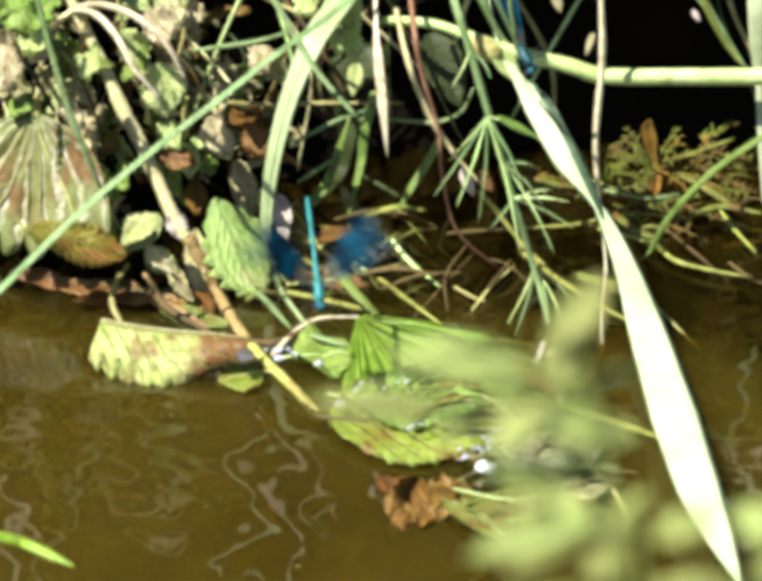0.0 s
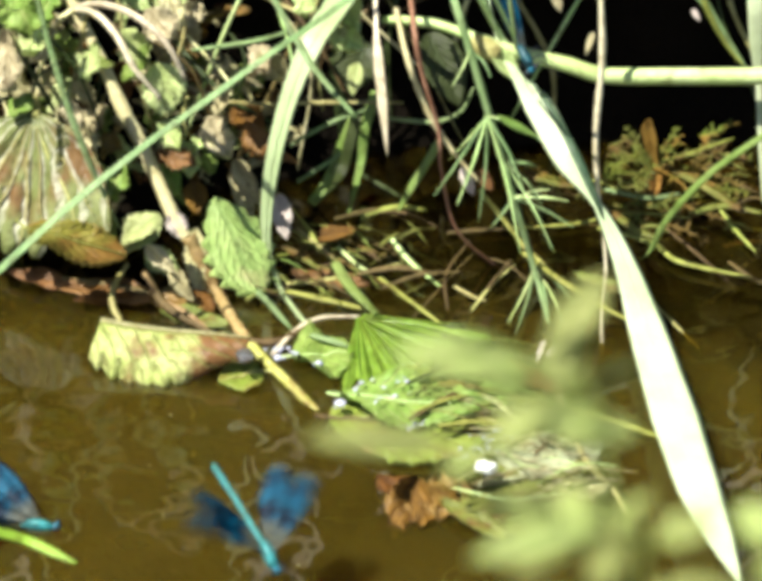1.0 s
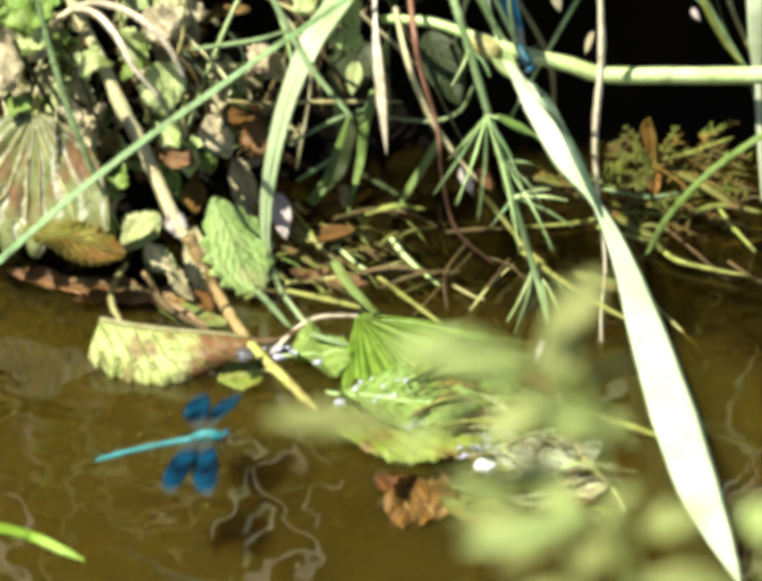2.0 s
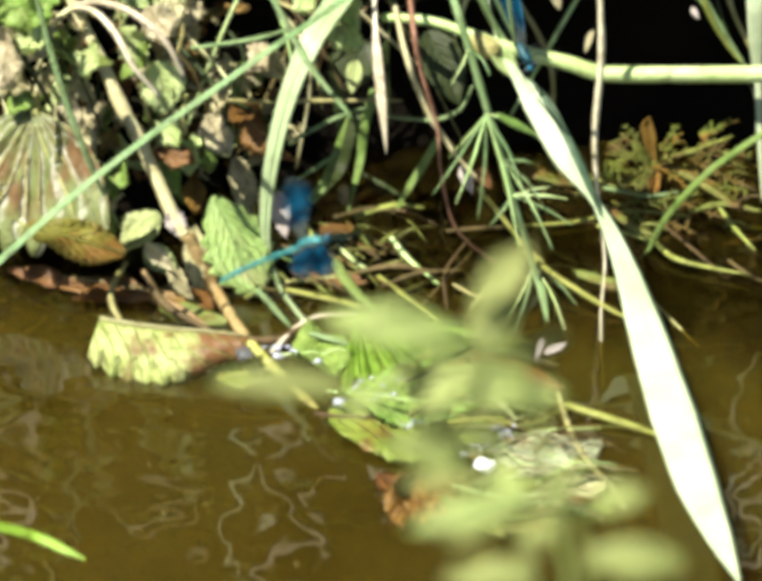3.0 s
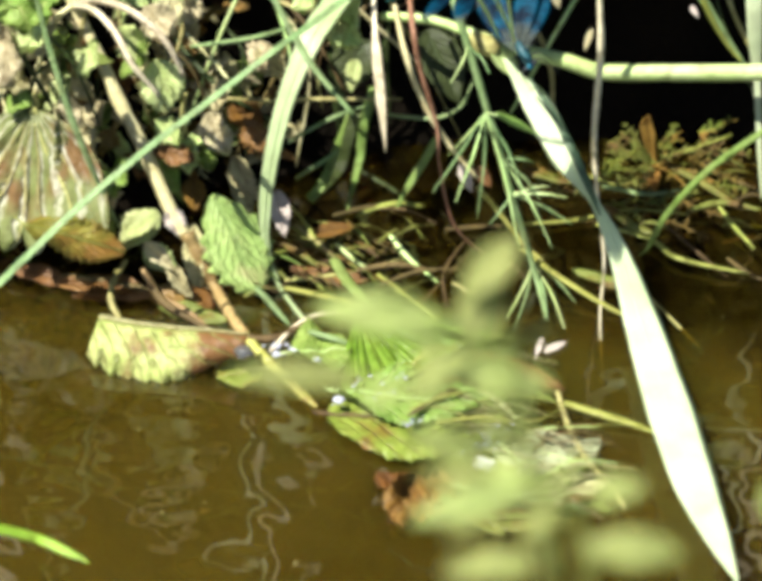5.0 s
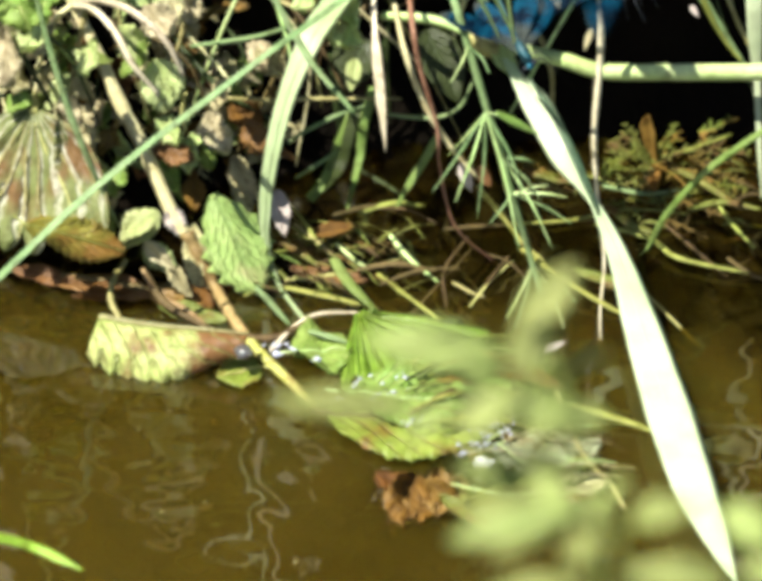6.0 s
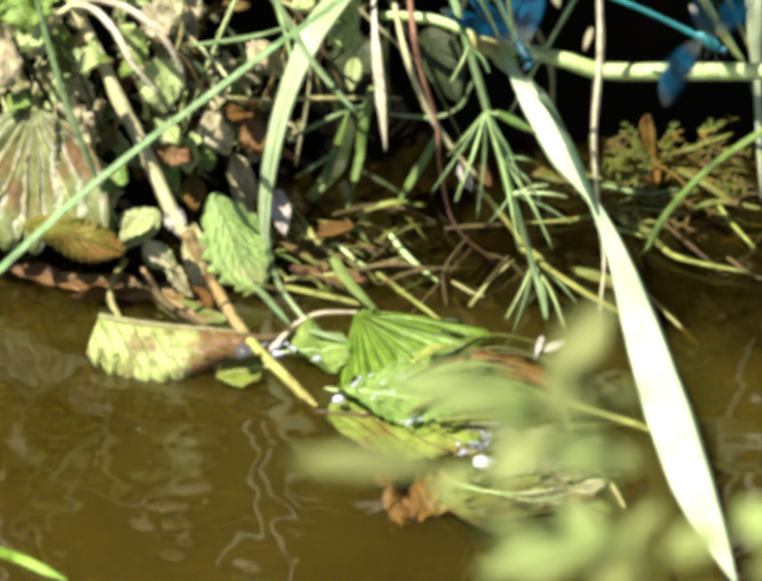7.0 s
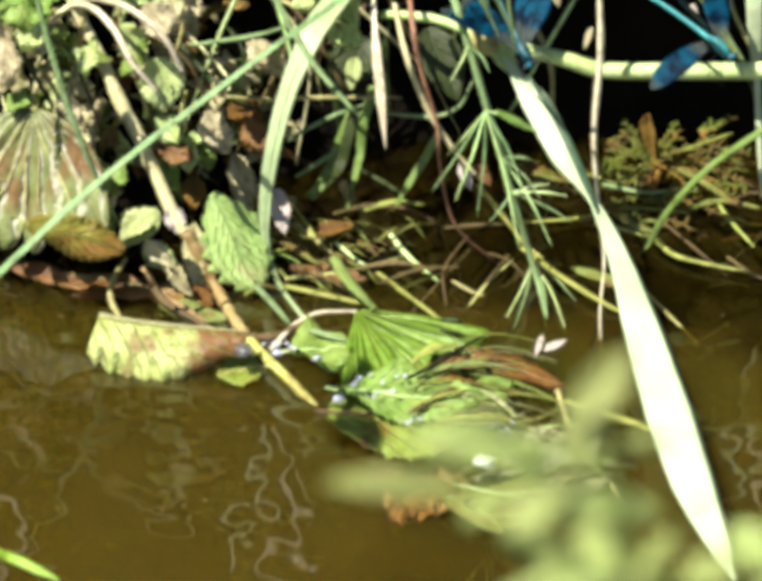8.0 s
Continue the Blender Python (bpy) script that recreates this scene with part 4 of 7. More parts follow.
bank_leaves((
    ((-0.1326, 0.015, 0.1089), (-0.1256, 0.02, 0.118), 0.015, GREEN, "bright yellow green leaf high on the bank"), ((-0.1204, 0.02, 0.0963), (-0.1287, 0.012, 0.0927), 0.012, PALE, "pale green toothed leaf high on the bank"),
    ((-0.1022, 0.02, 0.0923), (-0.1082, 0.012, 0.0828), 0.010, PALE, "pale green leaf beside a pale stalk"), ((-0.0842, 0.018, 0.1073), (-0.0752, 0.008, 0.1009), 0.013, STRAWLEAF, "cream sunlit leaf over the bank"),
    ((-0.0657, 0.03, 0.0948), (-0.0728, 0.035, 0.1001), 0.010, STRAWLEAF, "curled cream leaf hanging over the bank"), ((-0.1153, 0.02, 0.0702), (-0.109, 0.012, 0.0606), 0.008, STRAWLEAF, "cream leaf scrap on a dead stalk"),
    ((-0.0847, 0.015, 0.0831), (-0.0758, 0.006, 0.0741), 0.012, PALE, "pale toothed leaf on a pink stalk"), ((-0.1285, 0.03, 0.0666), (-0.135, 0.02, 0.0631), 0.010, GREEN, "yellow green leaf above the scalloped leaf")))
bank_leaves((
    ((-0.1016, 0.036, 0.0581), (-0.1092, 0.028, 0.0477), 0.010, BUFF, "withered buff leaf beside a leaning stem"), ((-0.0809, 0.03, 0.0544), (-0.0739, 0.02, 0.0488), 0.010, PALE, "pale green leaf in front of dark earth"),
    ((-0.0943, 0.022, 0.0415), (-0.0999, 0.012, 0.033), 0.011, GREEN, "olive green leaf beside a leaning stem"), ((-0.0818, 0.024, 0.0455), (-0.0685, 0.016, 0.045), 0.009, TWIGLEAF, "russet dead leaf in front of dark earth"),
    ((-0.0677, 0.03, 0.0472), (-0.0717, 0.02, 0.0371), 0.010, PALE, "pale torn leaf hanging in sun"), ((-0.0562, 0.045, 0.0623), (-0.0615, 0.036, 0.054), 0.009, BUFF, "buff torn leaf hanging in sun"),
    ((-0.0961, 0.03, 0.0533), (-0.1031, 0.022, 0.0436), 0.009, OCHRE, "ochre dead leaf behind a grass blade"), ((-0.0501, 0.04, 0.0486), (-0.0437, 0.03, 0.0379), 0.010, TWIGLEAF, "russet dead leaf behind a reed")))
bank_leaves((
    ((-0.0865, 0.015, 0.0229), (-0.0954, 0.008, 0.0125), 0.012, PALE, "pale grey green leaf at the water's edge"), ((-0.0866, 0.01, 0.0113), (-0.0749, 0.004, 0.0045), 0.009, PALE, "pale leaf tip at the water's edge"),
    ((-0.1147, 0.03, 0.0544), (-0.1057, 0.02, 0.0427), 0.011, STRAWLEAF, "cream leaf scrap beside the scalloped leaf"), ((-0.106, 0.025, 0.0408), (-0.1015, 0.018, 0.0304), 0.009, PALE, "pale leaf scrap on the bank"),
    ((-0.1082, 0.02, 0.023), (-0.098, 0.01, 0.0165), 0.010, GREEN, "olive green leaf by the waterline"), ((-0.0545, 0.03, 0.0379), (-0.0455, 0.02, 0.0251), 0.008, BUFF, "buff leaf strip beside a reed")))


leaf("bank_leaf", (0.0361, 0.0300, 0.0333), (0.0408, 0.0240, 0.0285), 0.0050, TWIGLEAF, "small orange red dead leaf behind the whorled stalk", teeth=4, tooth=0.3, face=(-0.4, -0.6, 0.7))
leaf("bank_leaf", (0.0302, 0.0320, 0.0336), (0.0337, 0.0240, 0.0264), 0.0045, WHITELEAF, "small bleached leaf scrap behind the whorled stalk", teeth=4, tooth=0.3, face=(-0.4, -0.6, 0.7))
leaf("bank_leaf", (0.0771, 0.0300, 0.0912), (0.0739, 0.0260, 0.0846), 0.0025, STRAWLEAF, "cream bud scale hanging beside the bleached stalk", teeth=3, face=(-0.4, -0.6, 0.7))
leaf("bank_leaf", (0.1138, 0.0450, 0.0927), (0.1157, 0.0400, 0.0910), 0.0022, WHITELEAF, "tiny white seed husk in front of dark earth", teeth=3, face=(-0.4, -0.6, 0.7))
leaf("bank_leaf", (0.0626, 0.0300, 0.1091), (0.0644, 0.0260, 0.1018), 0.0040, STRAWLEAF, "cream leaf tip hanging in front of dark earth", teeth=3, face=(-0.4, -0.6, 0.7))
strand("grass_blade", [(0.1160, 0.0450, 0.1008), (0.1207, 0.0430, 0.0898), (0.1274, 0.0420, 0.0782), (0.1328, 0.0400, 0.0722)], [0.0026, 0.0022, 0.0016, 0.0008], OLIVE, "thin olive grass stalk leaning behind the perch", "grass", G1, thick=0.5)


leaf("bank_leaf", (-0.0798, -0.0060, 0.0357), (-0.0953, -0.0120, 0.0274), 0.0100, PALE, "pale buff green leaf curling over the waterline", teeth=6, tooth=0.3, fold=0.3, wave=0.3, face=(-0.4, -0.5, 0.75), seed=31)
leaf("bank_leaf", (-0.0854, -0.0080, 0.0237), (-0.0744, -0.0140, 0.0162), 0.0066, STRAWLEAF, "cream leaf scrap over the waterline", teeth=5, tooth=0.3, fold=0.3, wave=0.3, face=(-0.4, -0.5, 0.75), seed=32)
leaf("bank_leaf", (-0.0762, -0.0120, 0.0154), (-0.0681, -0.0180, 0.0063), 0.0058, BUFF, "withered buff leaf tip over the waterline", teeth=5, tooth=0.3, fold=0.3, wave=0.3, face=(-0.4, -0.5, 0.75), seed=33)
strand("twig", [(-0.0863, -0.0100, 0.0138), (-0.0802, -0.0160, 0.0065), (-0.0694, -0.0240, 0.0042), (-0.0607, -0.0320, 0.0010)], [0.0014, 0.0022, 0.0026, 0.0016], RUST, "rusty dead stalk slanting into the water", "twig", "twigs at the waterline", rough=0.3)


# ---- floating and stranded leaves ----
def folded_leaf():
    at = along((-0.1001, -0.0419, 0.0135), (-0.047, -0.0525, 0.012), (-0.12, -0.62, 0.78))
    o = root("floating_leaf", "pale toothed leaf withered brown at one end, half sunk", "leaf", at.translation)
    here = Matrix.Translation(-o.location) @ at
    part("blade", half_bm(0.0545, 0.0235, teeth=9, seed=4), HALF, o).matrix_local = here
    rib = sweep(bmesh.new(), [(0.0007 * math.sin(5 * u), u * 0.0545, 0.0004) for u in (0, 0.25, 0.5, 0.75, 1.0)], [0.0018, 0.0017, 0.0014, 0.0009], n=24, sides=6, face=(0, 0, 1))
    part("midrib", rib, BUFF, o, "pale buff midrib").matrix_local = here


folded_leaf()
leaf("floating_leaf", (-0.0422, -0.0577, 0.002), (-0.0576, -0.0625, 0.001), 0.020, FLOAT, "small green leaf floating beside a brown one", face=(0, 0, 1), rib=STRAW, teeth=6, fold=0.05, droop=0)
leaf("floating_leaf", (-0.0311, -0.0497, 0.003), (-0.0094, -0.044, 0.002), 0.030, GREEN, "small green crinkled leaf floating on water", face=(0, 0, 1), rib=GREENSTEM, teeth=6, fold=0.1, droop=0, wave=0.15)


def round_leaf():
    at = along((-0.0086, -0.0275, 0.006), (0.0113, -0.0687, 0.002), (0, -0.15, 1))
    o = root("floating_leaf", "fresh green ribbed leaf floating on water", "leaf", at.translation)
    here = Matrix.Translation(-o.location) @ at
    part("blade", fan_bm(0.050, 54, 148, lobes=9, dish=0.05, seed=5, ruffle=0.05), PALM, o).matrix_local = here
    for k in range(6):
        a = radians(64 + 16 * k)
        line = [Vector((math.cos(a + 0.06 * f * f) * 0.038 * f, math.sin(a + 0.06 * f * f) * 0.038 * f, 0.0009 - 0.002 * f * f)) for f in (0.06, 0.35, 0.7, 1.0)]
        part("vein", sweep(bmesh.new(), line, [0.0010, 0.0008, 0.0003], face=(0, 0, 1), sides=6), PALM, o).matrix_local = here


round_leaf()
for k, (a, c, w) in enumerate((((-0.1183, -0.0028, 0.003), (-0.0823, -0.0095, 0.003), 0.012), ((-0.1125, -0.0099, 0.002), (-0.0878, -0.0064, 0.004), 0.008), ((-0.086, -0.0071, 0.003), (-0.0644, -0.0172, 0.002), 0.010), ((-0.0802, -0.0188, 0.003), (-0.0552, -0.028, 0.003), 0.009),
                               ((-0.0329, 0.0064, 0.004), (-0.0043, -0.0004, 0.003), 0.008), ((-0.0719, -0.0037, 0.004), (-0.0607, -0.0205, 0.002), 0.008), ((-0.1367, 0.0064, 0.004), (-0.1131, -0.0004, 0.003), 0.009), ((0.071, 0.0097, 0.002), (0.0902, -0.0023, 0.001), 0.006))):
    leaf("sodden_leaf", a, c, w, (TWIGLEAF, DEAD, TWIGLEAF, WEED)[k % 4], "sodden brown leaf lying along the waterline", group="sodden leaves", face=(0, -0.3, 1), teeth=3, tooth=0.08, belly=0.5, fold=0.1, droop=0, wave=0.25, seed=k + 3)
leaf("floating_leaf", (-0.0183, -0.0894, 0.003), (0.0451, -0.0928, 0.004), 0.050, FLOAT, "large oval olive leaf with brown midrib floating", rib=TWIG, face=(0, -0.12, 1), teeth=16, tooth=0.08, belly=0.45, fold=0.1, droop=0, wave=0.03)
leaf("floating_leaf", (-0.0143, -0.081, 0.007), (0.0383, -0.0887, 0.008), 0.026, GREEN, "wet green leaf lying on a floating leaf", rib=GREENSTEM, face=(0, -0.1, 1), teeth=12, tooth=0.18, belly=0.45, fold=0.08, droop=0, wave=0.22)
for k, (a, c, w, mat) in enumerate((((0.0129, -0.1307, 0.006), (0.0084, -0.1532, -0.001), 0.017, DEAD), ((-0.0015, -0.1278, 0.004), (0.0129, -0.1357, 0.002), 0.011, DEAD), ((0.0201, -0.1292, 0.006), (0.0199, -0.1481, 0.001), 0.012, TWIGLEAF),
                                    ((0.0251, -0.1292, 0.005), (0.0142, -0.1438, 0.002), 0.012, DEAD), ((0.0026, -0.1351, 0.004), (0.0108, -0.151, 0), 0.010, TWIGLEAF), ((0.0159, -0.1365, 0.007), (0.0265, -0.1423, 0.003), 0.008, DEAD))):
    leaf("dead_leaf", a, c, w, mat, "crumpled rust brown dead leaf in the water", group="dead leaves in the water", face=(0.3 - 0.12 * k, -0.4, 1), teeth=5 + k % 3, tooth=0.2, belly=0.5, fold=0.3 - 0.1 * k, droop=0.05, wave=0.3, seed=k + 41)
for pts, w in (([(0.0192, -0.1409, 0), (0.0354, -0.1552, -0.004), (0.0455, -0.151, -0.01)], 0.004), ([(0.0268, -0.1263, 0.003), (0.0355, -0.1467, 0.002), (0.0587, -0.1423, 0.002), (0.0775, -0.1293, 0)], 0.009), ([(0.0242, -0.1322, 0.002), (0.042, -0.1524, 0.001), (0.0619, -0.1481, 0)], 0.008),
               ([(0.0295, -0.1115, 0.004), (0.0427, -0.1234, 0.003), (0.0612, -0.1175, 0.002), (0.0735, -0.1056, 0)], 0.010), ([(0.0392, -0.1293, 0.002), (0.0574, -0.1322, 0.002), (0.0785, -0.1438, 0)], 0.008), ([(0.0415, -0.0995, 0.004), (0.0531, -0.11, 0.003), (0.0686, -0.0995, 0.001)], 0.009),
               ([(0.0519, -0.1524, 0), (0.0648, -0.1581, -0.002), (0.0741, -0.1721, -0.004)], 0.012)):
    strand("weed_ribbon", pts, [w * 0.3, w, w, w * 0.4], WEED, "limp yellow green weed ribbon on the water", "water weed", "weed ribbons", thick=0.12, face=(0, -0.1, 1))
leaf("sodden_leaf", (0.0306, -0.0482, 0.002), (0.0655, -0.0697, 0.001), 0.012, DEAD, "limp red-brown leaf tip under the green floating leaf", rib=RUST, face=(0, -0.2, 1), teeth=7, tooth=0.1, belly=0.4, fold=0.1, droop=0, wave=0.15, seed=77)
leaf("sodden_leaf", (0.0331, -0.1467, 0.003), (0.0782, -0.1307, 0.003), 0.014, BUFF, "limp straw-coloured leaf flat on the water", face=(0, -0.1, 1), teeth=5, tooth=0.1, belly=0.5, fold=0.05, droop=0, wave=0.2, seed=78)
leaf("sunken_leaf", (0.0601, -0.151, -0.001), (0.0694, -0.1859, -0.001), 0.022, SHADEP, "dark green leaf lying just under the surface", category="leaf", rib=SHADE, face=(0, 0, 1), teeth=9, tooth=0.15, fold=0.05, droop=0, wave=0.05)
for k, (a, c, w, mat) in enumerate((((0.0334, -0.1307, 0.0030), (0.0768, -0.1055, 0.0030), 0.020, MUSTY), ((0.0379, -0.1130, 0.0050), (0.0691, -0.1278, 0.0040), 0.016, MUSTY), ((0.0240, -0.1487, 0.0030), (0.0745, -0.1395, 0.0030), 0.0075, TWIGLEAF), ((0.0289, -0.1481, 0.0050), (0.0657, -0.1322, 0.0040), 0.012, WEED),
                                    ((0.0200, -0.1409, 0.0040), (0.0418, -0.1609, 0.0020), 0.0090, WEED), ((0.0247, -0.0933, 0.0080), (0.0472, -0.0748, 0.0060), 0.013, GREEN), ((0.0165, -0.0654, 0.0060), (0.0426, -0.0544, 0.0040), 0.012, TWIGLEAF))):
    leaf("sodden_leaf", a, c, w, mat, ("limp grey green leaf afloat among weed", "rusty brown sodden leaf afloat among weed", "limp olive leaf afloat among weed")[(0, 0, 1, 2, 2, 2, 1)[k]], group="sodden leaves", face=(0.1 * (k % 3) - 0.1, -0.2, 1), teeth=7 + k, tooth=0.16, belly=0.5, fold=0.12, droop=0, wave=0.22, seed=k + 90)
tuft = random.Random(19)
for k in range(36):
    a = Vector((0.0207, -0.0779, 0.008)) + Vector((tuft.uniform(-0.012, 0.010), tuft.uniform(-0.026, 0.018), tuft.uniform(-0.003, 0.004)))
    d = Vector((tuft.uniform(0.016, 0.046), tuft.uniform(-0.020, 0.026), tuft.uniform(-0.006, 0.001)))
    w = tuft.choice((0.0005, 0.0008, 0.0012, 0.0020, 0.0032))
    strand("weed_strand", [a, a + d * 0.5 + Vector((0, tuft.uniform(0.0, 0.008), tuft.uniform(0, 0.003))), a + d], [w * 0.5, w, w * 0.4], (WEED, HERBLEAF, OLIVE, PALE, WEED, TWIG, GREEN, BUFF)[k % 8],
           "limp wet strand trailing from the floating leaves", "water weed", "weed strands", thick=0.3, face=(0, 0, 1), rough=0.2)
fine = random.Random(8)
for k in range(44):
    a = Vector((0.0276, -0.1293, 0.004)) + Vector((fine.uniform(-0.004, 0.03), fine.uniform(-0.02, 0.03), fine.uniform(0, 0.004)))
    d = Vector((fine.uniform(0.012, 0.040), fine.uniform(-0.014, 0.016), 0))
    bow = Vector((0, fine.uniform(-0.008, 0.008), fine.uniform(0, 0.003)))
    w = fine.uniform(0.0004, 0.0014)
    strand("weed_strand", [a, a + d * 0.5 + bow, a + d], [w * 0.6, w, w * 0.4], (BUFF, WEED, GREENSTEM, STRAWLEAF, TWIG)[k % 5], "fine limp strand of wet water weed", "water weed", "weed strands", thick=0.5, face=(0, 0, 1))
strand("floating_straw", [(0.0627, -0.0749, 0.003), (0.0661, -0.098, 0.003), (0.072, -0.119, 0.003), (0.0806, -0.1337, 0.001), (0.0864, -0.1538, -0.003)], [0.002, 0.002, 0.002, 0.0018, 0.001], STRAW, "pale curved stem lying on the water", "stem")
for pts, w, mat in (([(0.0523, 0.0169, 0.006), (0.0652, -0.0003, 0.005), (0.0806, -0.0161, 0.003), (0.0928, -0.0233, 0)], 0.0028, OLIVE),
        ([(0.0649, -0.0836, 0.004), (0.0758, -0.0882, 0.003), (0.0875, -0.0934, 0.002), (0.0992, -0.0981, 0)], 0.0040, OLIVE),
        ([(-0.0167, -0.0004, 0.012), (-0.0113, -0.0133, 0.01), (-0.0016, -0.0293, 0.008)], 0.0048, MEADOW),
        ([(-0.0007, -0.0009, 0.006), (0.0117, -0.017, 0.005), (0.0264, -0.0345, 0.003)], 0.002, OLIVE),
        ([(0.0033, 0.0279, 0.006), (0.0109, 0.0116, 0.005), (0.0216, -0.0021, 0.003)], 0.0022, GREENSTEM),
        ([(-0.0345, -0.0071, 0.004), (-0.0184, -0.0138, 0.004), (-0.0034, -0.0188, 0.003)], 0.003, OLIVE),
        ([(-0.0346, -0.002, 0.004), (-0.0221, 0.0003, 0.004), (-0.0079, 0.0063, 0.003), (0.0083, 0.0165, 0.002)], 0.0022, STRAW),
        ([(-0.016, 0.0203, 0.006), (-0.0088, 0.0099, 0.005), (-0.0043, 0.0064, 0.004)], 0.002, GREENSTEM)):
    strand("floating_straw", pts, [w * 0.8, w, w * 0.9, w * 0.5], mat, "dead plant stem floating on the water", "stem", "floating stems", thick=0.5, face=(0, 0, 1))
for pts, w, mat in (([(-0.0315, 0.0309, 0.008), (-0.0223, 0.0203, 0.006), (-0.0151, 0.0115, 0.004)], 0.0016, STRAW),
        ([(-0.0447, -0.0199, 0.012), (-0.0394, -0.0241, 0.008), (-0.0323, -0.0313, 0.003)], 0.003, GRASS),
        ([(-0.0389, -0.0496, 0.004), (-0.0305, -0.0335, 0.004), (-0.0218, -0.0253, 0.004), (-0.0078, -0.0228, 0.003)], 0.0022, WHITE),
        ([(-0.0252, -0.0368, 0.004), (-0.0164, -0.0416, 0.004), (-0.0112, -0.0433, 0.003)], 0.003, GRASS),
        ([(0.0329, -0.0172, 0.002), (0.0403, -0.0005, 0.002), (0.0496, 0.0148, 0.002)], 0.0012, STRAW),
        ([(0.0269, -0.0005, 0.002), (0.0339, -0.0079, 0.002), (0.0383, -0.0106, 0.002)], 0.0016, STRAW),
        ([(0.0116, -0.0222, 0.002), (0.0207, -0.0039, 0.002), (0.0345, 0.0234, 0.002)], 0.0008, TWIG),
        ([(0.091, -0.0222, 0.001), (0.1028, -0.0338, 0), (0.1161, -0.0469, -0.004)], 0.0014, TWIG)):
    strand("floating_straw", pts, [w * 0.8, w, w * 0.9, w * 0.5], mat, "dead plant stem floating on the water", "stem", "floating stems", thick=0.5, face=(0, 0, 1))
for pts, w, mat in (([(0.0972, -0.0056, 0.001), (0.1084, -0.0272, 0), (0.1149, -0.0371, -0.002)], 0.001, STRAW),):
    strand("floating_straw", pts, [w * 0.8, w, w * 0.9, w * 0.5], mat, "dead plant stem floating on the water", "stem", "floating stems", thick=0.5, face=(0, 0, 1))
for pts, w, mat in (([(-0.1167, 0.0013, 0.004), (-0.0986, -0.0037, 0.004), (-0.0825, -0.0071, 0.003), (-0.0755, -0.0021, 0.003)], 0.0032, TWIG), ([(-0.086, -0.0033, 0.01), (-0.0783, -0.0202, 0.006), (-0.0602, -0.0352, 0.003)], 0.003, TWIG), ([(-0.093, 0.0018, 0.01), (-0.097, -0.0133, 0.01), (-0.0973, -0.0202, 0.006), (-0.0939, -0.027, 0.003)], 0.0024, STRAW),
                    ([(-0.0496, -0.0384, 0.003), (-0.0374, -0.0401, 0.003), (-0.0253, -0.0302, 0.004)], 0.003, TWIG)):
    strand("twig", pts, [w * 0.7, w, w, w * 0.6], mat, "brown wet twig at the waterline", "twig", "twigs at the waterline", rough=0.3)


# ---- debris raft and rosette beyond the blade ----
def frond_bm(points, width, leaflet, step, seed):
    """A feathery water-weed shoot: a thin axis with short needle leaflets all along it."""
    r = random.Random(seed)
    bm = sweep(bmesh.new(), points, [width, width, width * 0.5], n=10, sides=5, face=(0, 0, 1))
    path = spline(points, step)
    for i in range(1, step):
        t = (path[i + 1 if i < step else i] - path[i - 1]).normalized()
        side = t.cross(Vector((0, -0.4, 0.9))).normalized()
        for s in (-1, 1):
            if r.random() < 0.25:
                continue
            ln = leaflet * r.uniform(0.35, 1.4) * (1 - 0.4 * i / step)
            tip = path[i] + side * (s * ln * r.uniform(0.5, 1.2)) + t * ln * r.uniform(-0.2, 1.1) + Vector((0, 0, r.uniform(-0.6, 0.6) * ln))
            sweep(bm, [path[i], (path[i] + tip) / 2 + Vector((0, 0, ln * 0.1)), tip], [width * 1.3, width * 1.6, width * 0.5], n=3, sides=4, thick=0.4, face=(0, 0, 1))
    return bm


def rosette():
    c = Vector((0.1035, 0.0772, 0.0060))
    o = root("rosette_plant", "brown upright water plant among feathery olive shoots", "plant", c)
    leaf("upright_leaf", (0.1045, 0.0800, 0.0018), (0.1018, 0.0740, 0.0300), 0.0078, RUSTLEAF, "blunt brown upright leaf", parent=o, face=(-0.5, -0.6, 0.6), teeth=3, tooth=0.1, belly=0.66, blunt=0.44, droop=0, seed=2, wave=0.12)
    leaf("upright_leaf", (0.1043, 0.0780, 0.0051), (0.1045, 0.0600, 0.0050), 0.0056, RUSTLEAF, "", parent=o, face=(-0.3, -0.6, 0.7), teeth=3, tooth=0.1, belly=0.5, droop=0, seed=4, wave=0.2)
    for k, (tip, mat) in enumerate((((0.0927, 0.0820, 0.0221), WEED), ((0.1141, 0.0840, 0.0209), LUSH), ((0.0855, 0.0700, 0.0162), WEED), ((0.1230, 0.0700, 0.0171), WEED), ((0.0902, 0.0500, 0.0131), WEED), ((0.1158, 0.0460, 0.0148), LUSH),
                                    ((0.0957, 0.0440, 0.0128), WEED), ((0.1114, 0.0800, 0.0140), LUSH), ((0.0954, 0.0780, 0.0163), WEED))):
        a, b = c + Vector((0, 0, 0.001)), Vector(tip)
        mid = (a + b) / 2 + Vector((0, 0, 0.0015))
        part("frond", frond_bm([a - o.location, mid - o.location, b - o.location], 0.0009, 0.0030, 9, k), mat, o)


